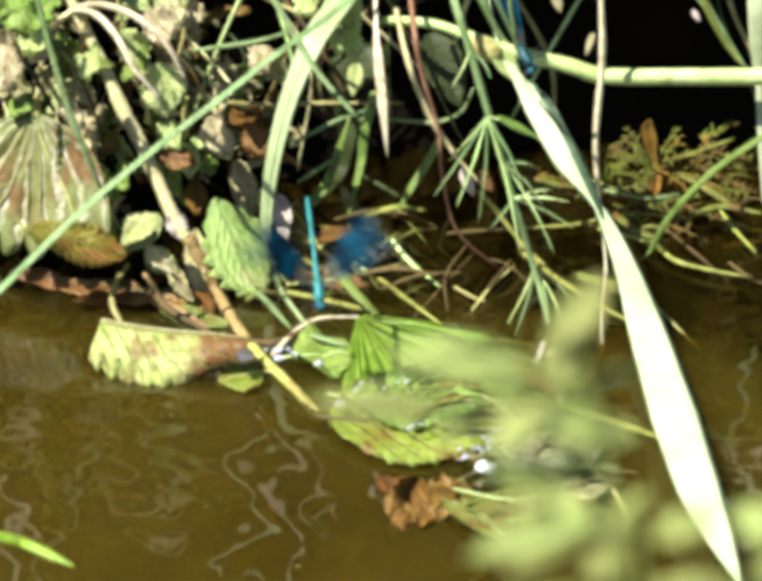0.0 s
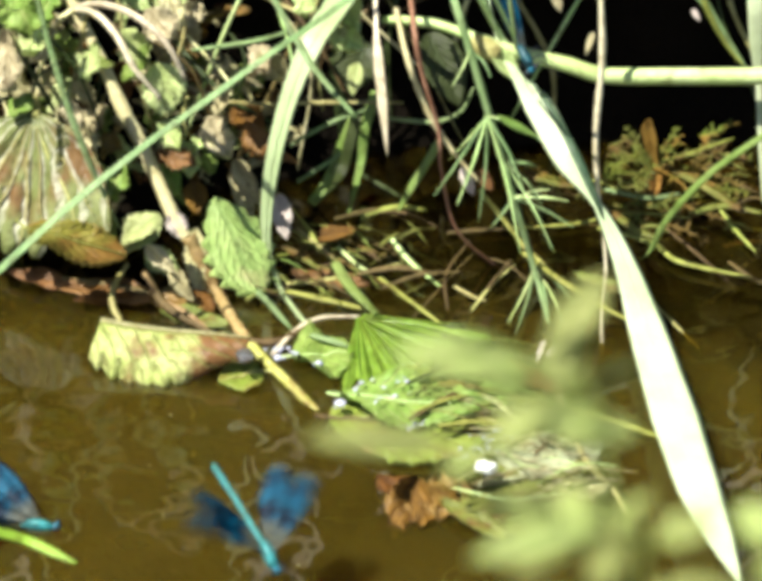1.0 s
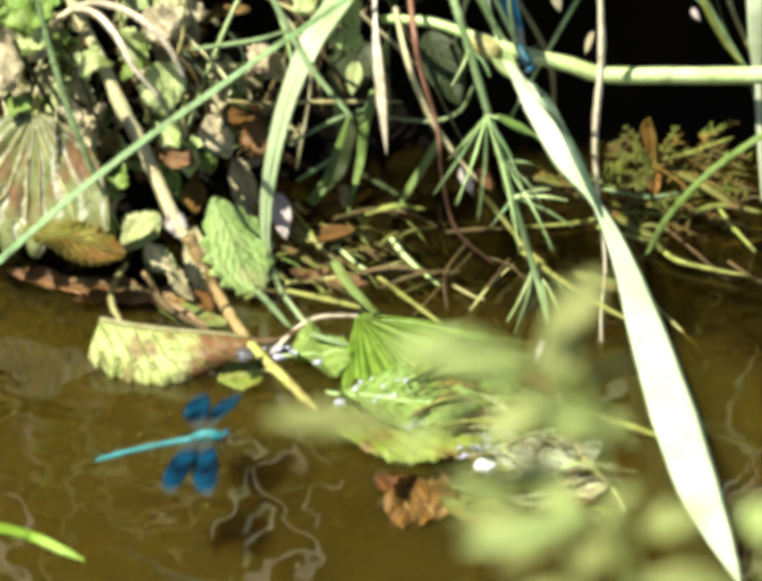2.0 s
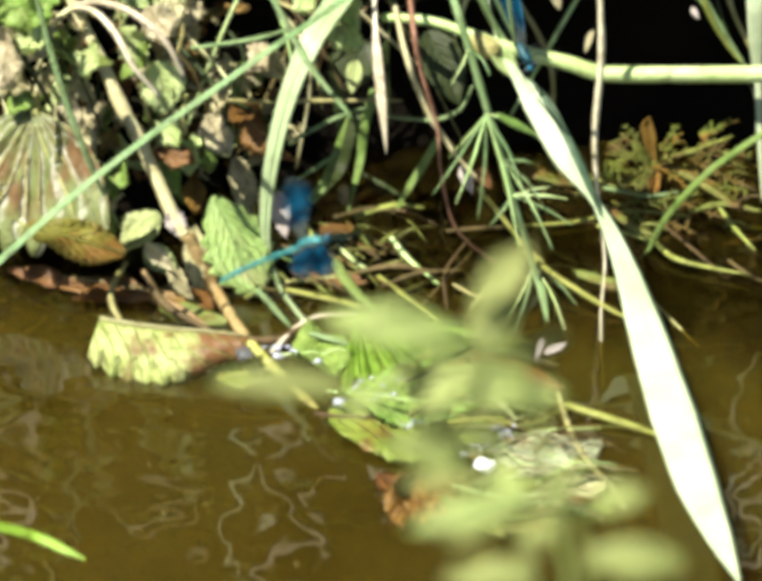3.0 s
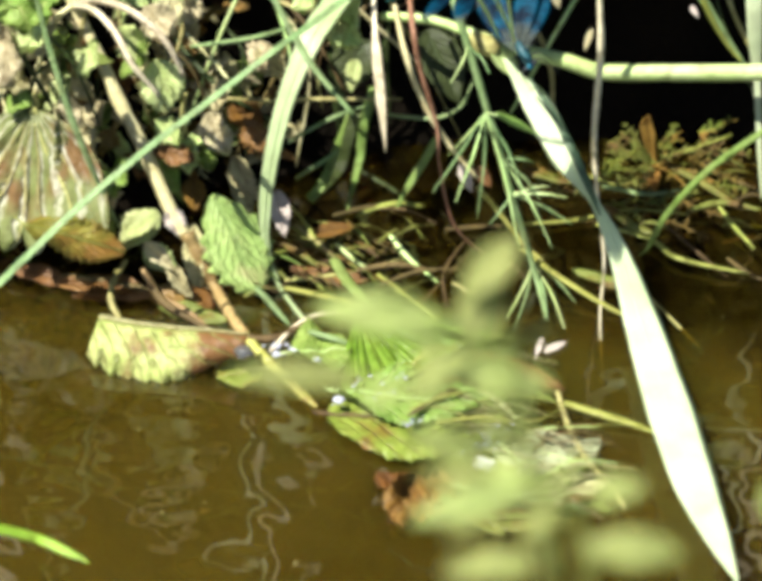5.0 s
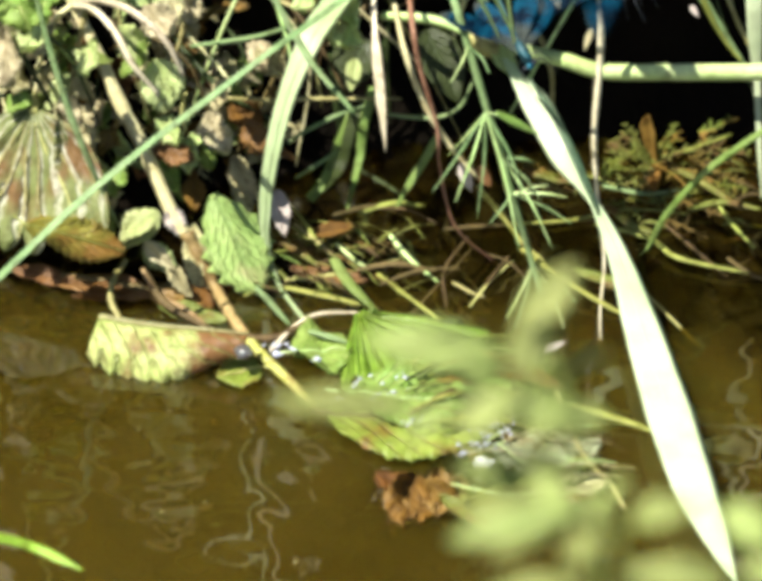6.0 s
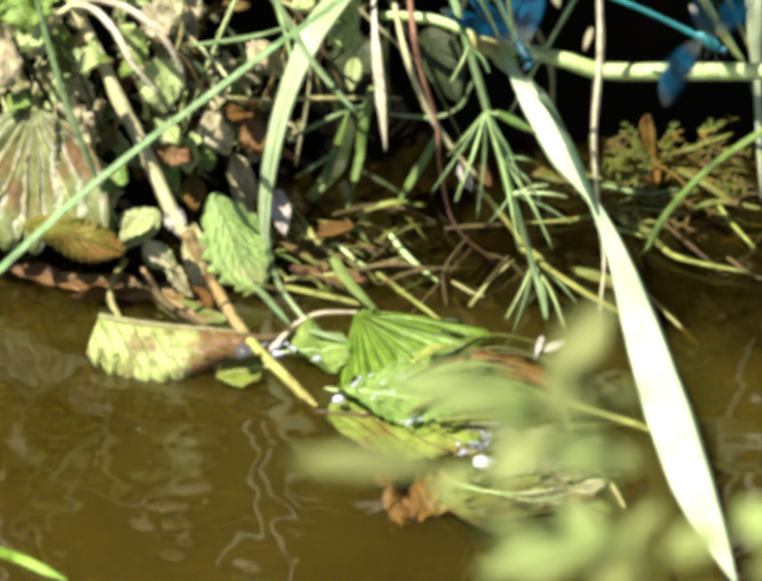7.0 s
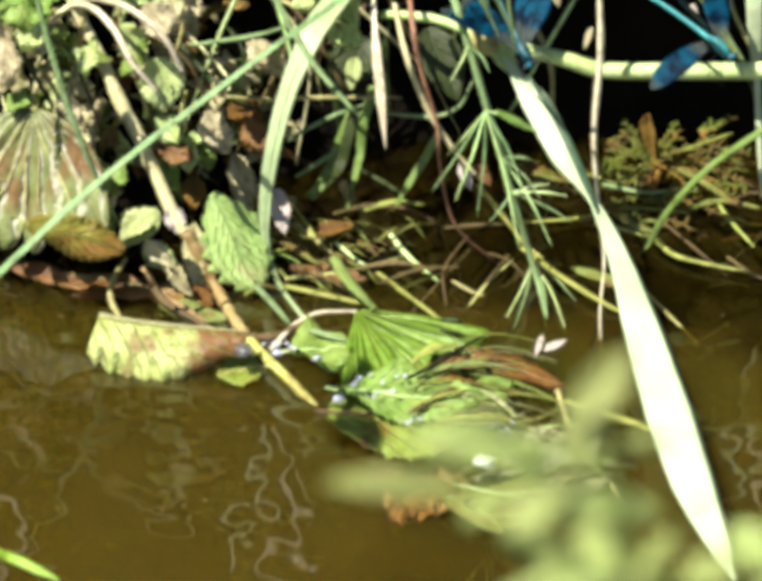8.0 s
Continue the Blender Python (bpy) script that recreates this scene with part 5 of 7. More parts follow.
rosette()
for k, (a, m, b) in enumerate((((0.0859, 0.0842, 0.0030), (0.0962, 0.0863, 0.0050), (0.1041, 0.0942, 0.0030)), ((0.0842, 0.0658, 0.0020), (0.0935, 0.0679, 0.0040), (0.1047, 0.0687, 0.0020)), ((0.0855, 0.0531, 0.0010), (0.0948, 0.0569, 0.0030), (0.1069, 0.0574, 0.0010)),
                               ((0.1188, 0.0897, 0.0030), (0.1273, 0.0770, 0.0040), (0.1381, 0.0712, 0.0020)), ((0.1231, 0.0991, 0.0040), (0.1319, 0.0900, 0.0050), (0.1431, 0.0897, 0.0030)), ((0.1110, 0.0823, 0.0030), (0.1235, 0.0750, 0.0030), (0.1356, 0.0603, 0.0010)),
                               ((0.0882, 0.0957, 0.0060), (0.0918, 0.0920, 0.0060), (0.1000, 0.0880, 0.0040)), ((0.1233, 0.1032, 0.0060), (0.1288, 0.1016, 0.0080), (0.1385, 0.1075, 0.0100)), ((0.1135, 0.0603, 0.0010), (0.1221, 0.0515, 0.0020), (0.1380, 0.0425, 0.0010)),
                               ((0.0876, 0.0586, 0.0020), (0.0963, 0.0497, 0.0020), (0.0995, 0.0390, 0.0010)), ((0.1158, 0.1032, 0.0060), (0.1115, 0.0937, 0.0050), (0.1056, 0.0880, 0.0040)), ((0.1003, 0.0550, 0.0020), (0.1116, 0.0605, 0.0030), (0.1229, 0.0640, 0.0020)), ((0.1267, 0.0658, 0.0020), (0.1323, 0.0677, 0.0030), (0.1405, 0.0658, 0.0020)),
                               ((0.1053, 0.0460, 0.0010), (0.1123, 0.0408, 0.0020), (0.1227, 0.0320, 0.0010)), ((0.0931, 0.1015, 0.0070), (0.0966, 0.0957, 0.0060), (0.1020, 0.0900, 0.0050)), ((0.0559, 0.0790, 0.0060), (0.0622, 0.0728, 0.0060), (0.0706, 0.0726, 0.0040)), ((0.0575, 0.0695, 0.0030), (0.0656, 0.0632, 0.0040), (0.0786, 0.0640, 0.0020)), ((0.0846, 0.0750, 0.0030), (0.0893, 0.0770, 0.0040), (0.0979, 0.0816, 0.0030)))):
    o = Vector(a)
    thing("weed_shoot", frond_bm([Vector(q) - o for q in (a, m, b)], 0.0009, 0.0040, 13, k + 30), (LUSH, WEED, LUSH, OCHRE, WEED)[k % 5], "feathery olive water weed shoot in shallow water", "water weed", "feathery weed shoots", at=Matrix.Translation(o))
rng = random.Random(4)
for pts, w, mat in (([(0.0812, 0.0392, 0.003), (0.1007, 0.0287, 0.003), (0.1107, 0.0149, 0.003), (0.136, 0.004, 0.003)], 0.0024, OLIVE),
        ([(0.0503, 0.0408, 0.002), (0.0723, 0.0437, 0.002), (0.0946, 0.0515, 0.002), (0.1164, 0.0479, 0.002)], 0.0018, OLIVE),
        ([(0.0842, 0.066, 0.004), (0.1004, 0.0596, 0.004), (0.1136, 0.0641, 0.003)], 0.0024, GRASS),
        ([(0.107, 0.0809, 0.006), (0.1229, 0.0662, 0.005), (0.1366, 0.0498, 0.003)], 0.004, WEED),
        ([(0.1091, 0.0846, 0.006), (0.1226, 0.092, 0.006), (0.136, 0.0978, 0.008)], 0.0016, OLIVE),
        ([(0.0549, 0.0772, 0.006), (0.062, 0.0681, 0.006), (0.0749, 0.0662, 0.005)], 0.004, WEED),
        ([(0.0855, 0.0533, 0.003), (0.094, 0.0392, 0.003), (0.1028, 0.0338, 0.002)], 0.0045, WEED),
        ([(0.1067, 0.0392, 0.003), (0.1167, 0.0234, 0.002), (0.1283, 0.0061, 0)], 0.0014, TWIG)):
    strand("floating_straw", pts, [w * 0.7, w, w, w * 0.5], mat, "olive straw stem in floating debris", "stem", "floating stems", thick=0.5, face=(0, 0, 1), rough=0.2)
for pts, w, mat in (([(0.1277, 0.0533, 0.003), (0.1322, 0.0392, 0.003), (0.1393, 0.0234, 0.002)], 0.0018, OLIVE),
        ([(0.1164, 0.0498, 0.003), (0.1295, 0.0535, 0.004), (0.1434, 0.0481, 0.004)], 0.0034, WEED),
        ([(0.0247, 0.0373, 0.002), (0.0357, 0.0391, 0.002), (0.0485, 0.0401, 0.002)], 0.002, TWIG),
        ([(0.1287, 0.0149, 0.003), (0.137, 0.0046, 0.002), (0.1457, 0.0011, 0.001)], 0.0018, TWIG)):
    strand("floating_straw", pts, [w * 0.7, w, w, w * 0.5], mat, "olive straw stem in floating debris", "stem", "floating stems", thick=0.5, face=(0, 0, 1), rough=0.2)
for k in range(34):
    c = Vector((rng.uniform(0.079, 0.142), rng.uniform(0.034, 0.095), rng.uniform(-0.004, 0.002)))
    a = rng.choice((rng.uniform(-0.9, 0.1), rng.uniform(2.2, 3.4), rng.uniform(-0.6, 0.8)))
    d = Vector((math.cos(a), math.sin(a), 0.0)) * rng.uniform(0.004, 0.013)
    w = rng.uniform(0.0006, 0.0022)
    strand("debris_straw", [c - d, c + Vector((0, rng.uniform(-0.003, 0.003), rng.uniform(0, 0.003))), c + d], [w * 0.6, w, w * 0.4], (WEED, TWIG, OCHRE, WEED, TWIG, OLIVE, TWIG)[k % 7],
           "short rotting stem in the debris raft", "stem", "debris raft", thick=0.5, face=(0, 0, 1), rough=0.2)

for pts, w, mat in (([(0.0479, 0.0179, 0.0020), (0.0425, 0.0040, 0.0030), (0.0363, -0.0070, 0.0010)], 0.0014, TWIG), ([(0.0329, 0.0281, 0.0040), (0.0239, 0.0044, 0.0040), (0.0243, -0.0156, 0.0010)], 0.0012, TWIG),
        ([(0.0406, 0.0157, 0.0040), (0.0477, 0.0105, 0.0040), (0.0546, 0.0012, 0.0020)], 0.0009, TWIG), ([(0.0360, 0.0300, 0.0250), (0.0442, 0.0240, 0.0174), (0.0537, 0.0196, 0.0060), (0.0604, 0.0132, 0.0030)], 0.0021, YELLOW)):
    strand("floating_straw", pts, [w * 0.8, w, w, w * 0.6], mat, "thin wet stem lying in still water", "stem", "floating stems", thick=0.7, face=(0, 0, 1), rough=0.3)

# ---- tall sunlit grass added out of view on top of the bank, to be mirrored in the stream ----
for k, (x, y, low, high, lean, w) in enumerate((
        (-0.0430, 0.130, 0.12, 0.38, 0.006, 0.0052), (-0.0570, 0.128, 0.16, 0.33, -0.006, 0.0028), (-0.0300, 0.135, 0.13, 0.26, 0.005, 0.0022),
        (-0.1550, 0.090, 0.12, 0.34, 0.010, 0.0060), (-0.1380, 0.095, 0.12, 0.30, -0.005, 0.0042), (-0.1220, 0.100, 0.13, 0.26, 0.004, 0.0040), (-0.1720, 0.090, 0.12, 0.34, 0.004, 0.0120),
        (-0.1120, 0.105, 0.13, 0.23, 0.006, 0.0026), (-0.0850, 0.115, 0.13, 0.22, -0.004, 0.0026), (0.0020, 0.140, 0.15, 0.23, 0.006, 0.0020), (0.1500, 0.150, 0.13, 0.30, 0.006, 0.0040),
        (0.1640, 0.150, 0.13, 0.34, -0.006, 0.0042), (0.1180, 0.150, 0.14, 0.22, 0.004, 0.0020))):
    strand("tall_stem", [(x - lean, y, low - 0.03), (x + lean * 0.5, y + 0.03, (low + high) / 2), (x + lean * 0.2, y + 0.09, high)], [w, w, w * 0.4], (WHITE, REED, WHITE)[k % 3],
           "unseen tall bleached grass blade leaning back on the bank top", "grass", "tall grass on the bank top", thick=0.15, face=(-0.5, -0.8, 0.5), n=12)

# ---- clutter on the bank ----
for k in range(46):
    x = rng.uniform(-0.15, -0.055)
    s = shore(x)
    h = rng.uniform(0.01, 0.095 if x < -0.075 else 0.06)
    c = Vector((x, s + 0.008 + 0.23 * h + rng.uniform(-0.010, 0.003), h))
    a = rng.uniform(0, 6.3)
    tip = c + Vector((math.cos(a) * 0.012, -rng.uniform(0.002, 0.012), -rng.uniform(0.0, 0.014)))
    leaf("litter_leaf", c, tip, rng.uniform(0.004, 0.011), (BUFF, PALE, DEAD, BUFF, GREEN, PALE)[k % 6], "small withered leaf caught on the bank", group="bank litter",
         face=(rng.uniform(-0.6, 0.6), -0.7, 0.7), teeth=4, tooth=0.3, seed=k, wave=0.4, fold=rng.uniform(-0.4, 0.5))
for k in range(46):
    x = rng.uniform(-0.16, 0.17)
    s = shore(x)
    top = Vector((x, s + 0.012, rng.uniform(0.06, 0.11)))
    lean = rng.uniform(-0.05, 0.06)
    if x > 0.06 and k % 3:
        continue
    low = Vector((x + lean, s - rng.uniform(0.004, 0.02), rng.uniform(0.005, 0.05)))
    w = rng.uniform(0.0007, 0.0022)
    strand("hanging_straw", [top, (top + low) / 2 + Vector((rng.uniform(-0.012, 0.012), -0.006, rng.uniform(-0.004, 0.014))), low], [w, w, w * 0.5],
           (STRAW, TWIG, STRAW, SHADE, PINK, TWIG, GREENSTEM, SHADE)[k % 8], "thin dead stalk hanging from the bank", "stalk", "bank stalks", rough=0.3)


for k in range(110):
    x = rng.uniform(-0.155, -0.045)
    s = shore(x)
    h = rng.uniform(0.004, 0.095 if x < -0.075 else 0.05)
    c = Vector((x, s + 0.008 + 0.22 * h + rng.uniform(-0.013, 0.002), h))
    a = rng.uniform(0, 6.3)
    size = rng.uniform(0.007, 0.018)
    tip = c + Vector((math.cos(a) * size, -rng.uniform(0.0, 0.5) * size, math.sin(a) * size * 0.7))
    leaf("litter_scrap", c, tip, rng.uniform(0.12, 0.38) * size, (BUFF, STRAWLEAF, BUFF, DEAD, STRAWLEAF, PALE, GREEN)[k % 7], "crumpled pale scrap of dead leaf on the bank", group="bank litter",
         face=(rng.uniform(-0.9, 0.3), -0.5, 0.8), teeth=3, tooth=0.35, seed=k + 60, wave=0.5, fold=rng.uniform(-0.5, 0.6))
for k in range(90):
    x = rng.uniform(-0.1, -0.035)
    s = shore(x)
    h = rng.uniform(0.004, 0.085 if x < -0.06 else 0.04)
    c = Vector((x, s + 0.009 + 0.23 * h + rng.uniform(-0.008, 0.002), h))
    a = rng.uniform(0, 6.3)
    size = rng.uniform(0.006, 0.017)
    tip = c + Vector((math.cos(a) * size, -rng.uniform(0.0, 0.5) * size, math.sin(a) * size * 0.8))
    leaf("litter_scrap", c, tip, rng.uniform(0.2, 0.6) * size, (DEAD, TWIGLEAF, OCHRE, TWIGLEAF, BUFF, WEED)[k % 6], "crumpled brown scrap of dead leaf on the bank", group="bank litter",
         face=(rng.uniform(-0.9, 0.5), -0.5, 0.8), teeth=3, tooth=0.4, seed=k + 160, wave=0.6, fold=rng.uniform(-0.6, 0.6))
for k in range(30):
    x = rng.uniform(-0.055, 0.022)
    y = rng.uniform(-0.005, 0.05)
    c = Vector((x, y - 0.25 * max(0, -x), 0.001 + rng.random() * 0.006))
    a = rng.choice((-0.75, -0.6, -0.9, 0.5, 0.1)) + rng.uniform(-0.25, 0.25)
    d = Vector((math.cos(a), math.sin(a), 0.0)) * rng.uniform(0.004, 0.016)
    w = rng.choice((0.0007, 0.001, 0.0014, 0.0022, 0.0034))
    strand("floating_straw", [c - d, c + Vector((0, rng.uniform(-0.002, 0.002), rng.uniform(0, 0.003))), c + d], [w * 0.6, w, w * 0.4], (TWIG, WEED, WEED, TWIG, OLIVE, TWIG)[k % 6],
           "thin wet straw tangled at the waterline", "stem", "floating stems", thick=0.5, face=(0, 0, 1), rough=0.25)


moss = random.Random(57)
for k in range(44):
    x, y = moss.uniform(-0.042, 0.004), moss.uniform(-0.012, 0.036)
    c = Vector((x, y - 0.35 * max(0, x), 0.002 + moss.random() * 0.008))
    a = moss.choice((-0.85, -0.7, -0.95, -0.6, 0.5, 2.4)) + moss.uniform(-0.3, 0.3)
    d = Vector((math.cos(a), math.sin(a) * 1.3, moss.uniform(-0.1, 0.25))) * moss.uniform(0.003, 0.011)
    w = moss.choice((0.0005, 0.0007, 0.0009, 0.0013, 0.0018))
    strand("tangled_stem", [c - d, c + Vector((0, moss.uniform(-0.001, 0.001), moss.uniform(0, 0.002))), c + d], [w * 0.7, w, w * 0.4], (OLIVE, WEED, WEED, TWIG, WEED, GREEN, TWIG)[k % 7],
           "short green stem tangled over wet brown litter", "stem", "tangled stems", thick=0.6, face=(0, 0, 1), rough=0.3)


# black strip laid along the shadow a stalk casts on the leaf
strand("twig", [(0.0092, -0.0815, 0.0120), (0.0207, -0.0693, 0.0110), (0.0286, -0.0589, 0.0100), (0.0376, -0.0438, 0.0060)], [0.0010, 0.0018, 0.0018, 0.0010], SHADOW_BLACK, "black strip for a shadow line across a floating leaf", "twig", rough=0.4)
# black sheet filling a gap that is only dark with shade
leaf("sodden_leaf", (0.0195, -0.0309, 0.0040), (0.0335, -0.0353, 0.0010), 0.0110, SHADOW_BLACK, "black patch for the shaded gap by the green floating leaf", face=(0, -0.1, 1), teeth=4, tooth=0.2, belly=0.5, droop=0, wave=0.2, seed=5)


# ---- bubbles, drops and beads for glints on the wet leaves ----
def bubble(at, r, name="bubble", mat=BUBBLE):
    bm = bmesh.new()
    bmesh.ops.create_uvsphere(bm, u_segments=12, v_segments=8, radius=r)
    for v in bm.verts:
        v.co.z = v.co.z * 0.7 if v.co.z > 0 else v.co.z * 0.3
        v.co *= 1 + 0.5 * noise.noise(v.co * 600 + Vector(at) * 900)
    for f in bm.faces:
        f.smooth = True
    thing(name, bm, mat, "tiny white bead for foam and glints on wet leaves", "bubble", "foam bubbles", at=Matrix.Translation(at))


for dx, dy, dz, r in ((-0.0004, 0, 0.0012, 0.0031), (0.0016, 0.0008, 0.0010, 0.0024), (-0.0020, 0.0010, 0.0006, 0.0020), (0.0006, -0.0018, 0.0004, 0.0014), (-0.0012, -0.0012, 0.0003, 0.0012), (0.0012, 0.0022, 0, 0.0013), (0.0026, -0.0006, 0, 0.0010)):
    bubble((0.0362 + dx, -0.1269 + dy, 0.0065 + dz), r, mat=FOAM)
bubble((-0.0481, -0.0605, 0.0100), 0.0036, mat=DROP)
# two white bubbles stand for sparkles of light on the wet leaves
bubble((-0.0370, -0.0553, 0.0060), 0.0017)
bubble((-0.0223, -0.0591, 0.0060), 0.0017)
bubble((-0.0143, -0.0878, 0.0080), 0.0020)
leaf("white_petal", (0.0587, -0.0391, 0.0030), (0.0556, -0.0504, 0.0020), 0.0022, WHITELEAF, "tiny white bit floating on the water", category="petal", face=(0, 0, 1), teeth=2)
leaf("white_petal", (0.0594, -0.0466, 0.001), (0.0671, -0.0388, 0.002), 0.004, WHITELEAF, "tiny white bit floating on the water", category="petal", face=(0, 0, 1), teeth=2)
for c, n, spread in ((Vector((0.001, -0.0825, 0.01)), 20, 0.010), (Vector((0.0362, -0.1129, 0.008)), 26, 0.009), (Vector((0.012, -0.0994, 0.006)), 9, 0.004), (Vector((-0.0143, -0.0872, 0.006)), 4, 0.002), (Vector((-0.0353, -0.0527, 0.006)), 16, 0.006), (Vector((0.0413, -0.1069, 0.008)), 14, 0.006)):
    for k in range(n):
        f = k / n - 0.5
        bubble(c + Vector((f * 2 * spread, spread * (rng.uniform(-0.8, 0.8) + f * 0.6), rng.uniform(0, 0.001))), rng.choice((0.0003, 0.0004, 0.0006, 0.0008)))


# ---- specks drifting on the stream ----
def specks():
    bm = bmesh.new()
    drift = random.Random(3)
    for k in range(70):
        c = Vector((drift.uniform(-0.16, 0.16), drift.uniform(-0.22, 0.01), 0.0004))
        r, a = drift.choice((0.00012, 0.00016, 0.0002, 0.0003)), drift.uniform(0, 3.1)
        ring = [c + Vector((math.cos(a + q) * r * (1.8 if q in (0, 3.14) else 1), math.sin(a + q) * r, 0)) for q in (0, 1.2, 2.1, 3.14, 4.2, 5.2)]
        top = bm.verts.new(c + Vector((0, 0, r * 0.5)))
        vs = [bm.verts.new(p) for p in ring]
        bm.faces.new(vs[::-1])
        for p, q in zip(vs, vs[1:] + vs[:1]):
            bm.faces.new((p, q, top))
    return thing("drifting_specks", bm, BUFF, "pale specks of plant debris on the water", "debris", kind="stuff")


specks()


# ---- the herb on the near bank, close to the lens ----
def near_herb(label, foot, nodes, leaves):
    """A leafy shoot rooted at foot; its stem climbs through the nodes, and each leaf springs from the node nearest to it."""
    o = root("near_herb", label, "plant", foot, "herbs on the near bank")
    stalk(o, [Vector(foot) - Vector((0, 0, 0.02)), (Vector(foot) * 2 + Vector(nodes[0])) / 3, *nodes], [0.0018, 0.0016, 0.0014, 0.0009], SOFTLEAF)
    for k, (base, tip, w, face) in enumerate(leaves):
        leaf("leaf", base, tip, w * 0.9, SOFTLEAF, "", parent=o, face=face, teeth=7, tooth=0.22, fold=0.25, wave=0.26, droop=0.06, belly=0.46, seed=k + 7)
        node = min(nodes, key=lambda q: (Vector(base) - Vector(q)).length)
        stalk(o, [node, (Vector(node) + Vector(base)) / 2 - Vector((0, 0, 0.0006)), (Vector(base) * 3 + Vector(tip)) / 4 - Vector((0, 0, 0.0005))], [0.0012, 0.0009, 0.0006], SOFTLEAF, name="leaf_stalk")
    return o


UPWARD, CAMWARD, LEFTWARD = (0.1, -0.3, 0.95), (-0.1, -0.75, 0.65), (-0.6, -0.5, 0.6)
herb_low = near_herb("soft pale green herb shoot swaying near the lens", (0.070, -0.67, 0.056), ((0.0447, -0.6365, 0.3444), (0.0328, -0.6347, 0.3550), (0.0219, -0.6323, 0.3668)), (
    ((0.0142, -0.6322, 0.3668), (-0.0148, -0.6391, 0.3744), 0.0070, LEFTWARD), ((0.0210, -0.6325, 0.3664), (0.0117, -0.6395, 0.3647), 0.0052, UPWARD), ((0.0229, -0.6309, 0.3653), (0.0271, -0.6200, 0.3675), 0.0040, CAMWARD),
    ((0.0369, -0.6334, 0.3482), (0.0195, -0.6365, 0.3568), 0.0072, CAMWARD), ((0.0408, -0.6358, 0.3451), (0.0220, -0.6415, 0.3497), 0.0052, UPWARD), ((0.0337, -0.6347, 0.3550), (0.0457, -0.6318, 0.3513), 0.0060, LEFTWARD)))
herb_high = near_herb("pale green herb shoot with spreading leaves near the lens", (0.090, -0.71, 0.06), ((0.0451, -0.6393, 0.3581), (0.0353, -0.6360, 0.3711), (0.0322, -0.6364, 0.3794)), (
    ((0.0299, -0.6349, 0.3778), (0.0020, -0.6381, 0.3848), 0.0100, CAMWARD), ((0.0332, -0.6344, 0.3826), (0.0456, -0.6201, 0.3912), 0.0088, CAMWARD), ((0.0329, -0.6349, 0.3726), (0.0403, -0.6245, 0.3837), 0.0098, CAMWARD), ((0.0420, -0.6263, 0.3681), (0.0523, -0.6197, 0.3702), 0.0048, LEFTWARD),
    ((0.0275, -0.6383, 0.3689), (0.0517, -0.6360, 0.3635), 0.0092, CAMWARD), ((0.0333, -0.6368, 0.3716), (0.0207, -0.6468, 0.3667), 0.0080, UPWARD), ((0.0304, -0.6346, 0.3747), (0.0217, -0.6389, 0.3750), 0.0050, CAMWARD)))
herb_foot = near_herb("bushy pale green herb shoot below the taller ones", (0.085, -0.735, 0.06), ((0.0510, -0.6789, 0.3546), (0.0451, -0.6756, 0.3672)), (
    ((0.0419, -0.6741, 0.3690), (0.0167, -0.6810, 0.3664), 0.0066, CAMWARD), ((0.0387, -0.6745, 0.3664), (0.0237, -0.6830, 0.3639), 0.0050, UPWARD), ((0.0524, -0.6727, 0.3634), (0.0635, -0.6661, 0.3653), 0.0082, UPWARD), ((0.0444, -0.6726, 0.3662), (0.0513, -0.6624, 0.3693), 0.0048, LEFTWARD),
    ((0.0696, -0.6883, 0.3610), (0.0501, -0.6902, 0.3646), 0.0082, CAMWARD), ((0.0409, -0.6916, 0.3617), (0.0234, -0.6954, 0.3638), 0.0080, UPWARD), ((0.0402, -0.6711, 0.3680), (0.0326, -0.6621, 0.3680), 0.0056, CAMWARD), ((0.0470, -0.6773, 0.3650), (0.0384, -0.6842, 0.3631), 0.0060, LEFTWARD)))

herb_side = near_herb("pale green herb shoot beside the long reed blade", (0.100, -0.73, 0.06), ((0.0806, -0.6726, 0.3501), (0.0786, -0.6686, 0.3588)), (
    ((0.0776, -0.6688, 0.3601), (0.0692, -0.6595, 0.3633), 0.0086, CAMWARD), ((0.0803, -0.6736, 0.3555), (0.0716, -0.6700, 0.3557), 0.0060, UPWARD)))


# ---- damselflies ----
def wing_bm(length, width, side):
    """A wing from its hinge along +X (side 1) or -X (side -1), leading edge to +Y."""
    bm = bmesh.new()
    n, m = 24, 6
    rows = []
    for i in range(n + 1):
        u = i / n
        w = max(width * math.sin(math.pi * min(0.995, 0.02 + 0.98 * u ** 1.3)) ** 0.62, width * (0.16 if u < 0.5 else 0.02))
        row = []
        for j in range(m + 1):
            v = j / m
            row.append(Vector((side * u * length, w * (0.40 - v), 0.0002 * math.sin(v * 9) + 0.0007 * math.sin(u * 3))))
        rows.append(row)
    return grid_sheet(bm, rows, 0.00006, lambda i, j: (i / n, j / m))


HINGES = (("forewing", 0.0312, 0.0096, 0.0016), ("hindwing", 0.0302, 0.0098, -0.0016))


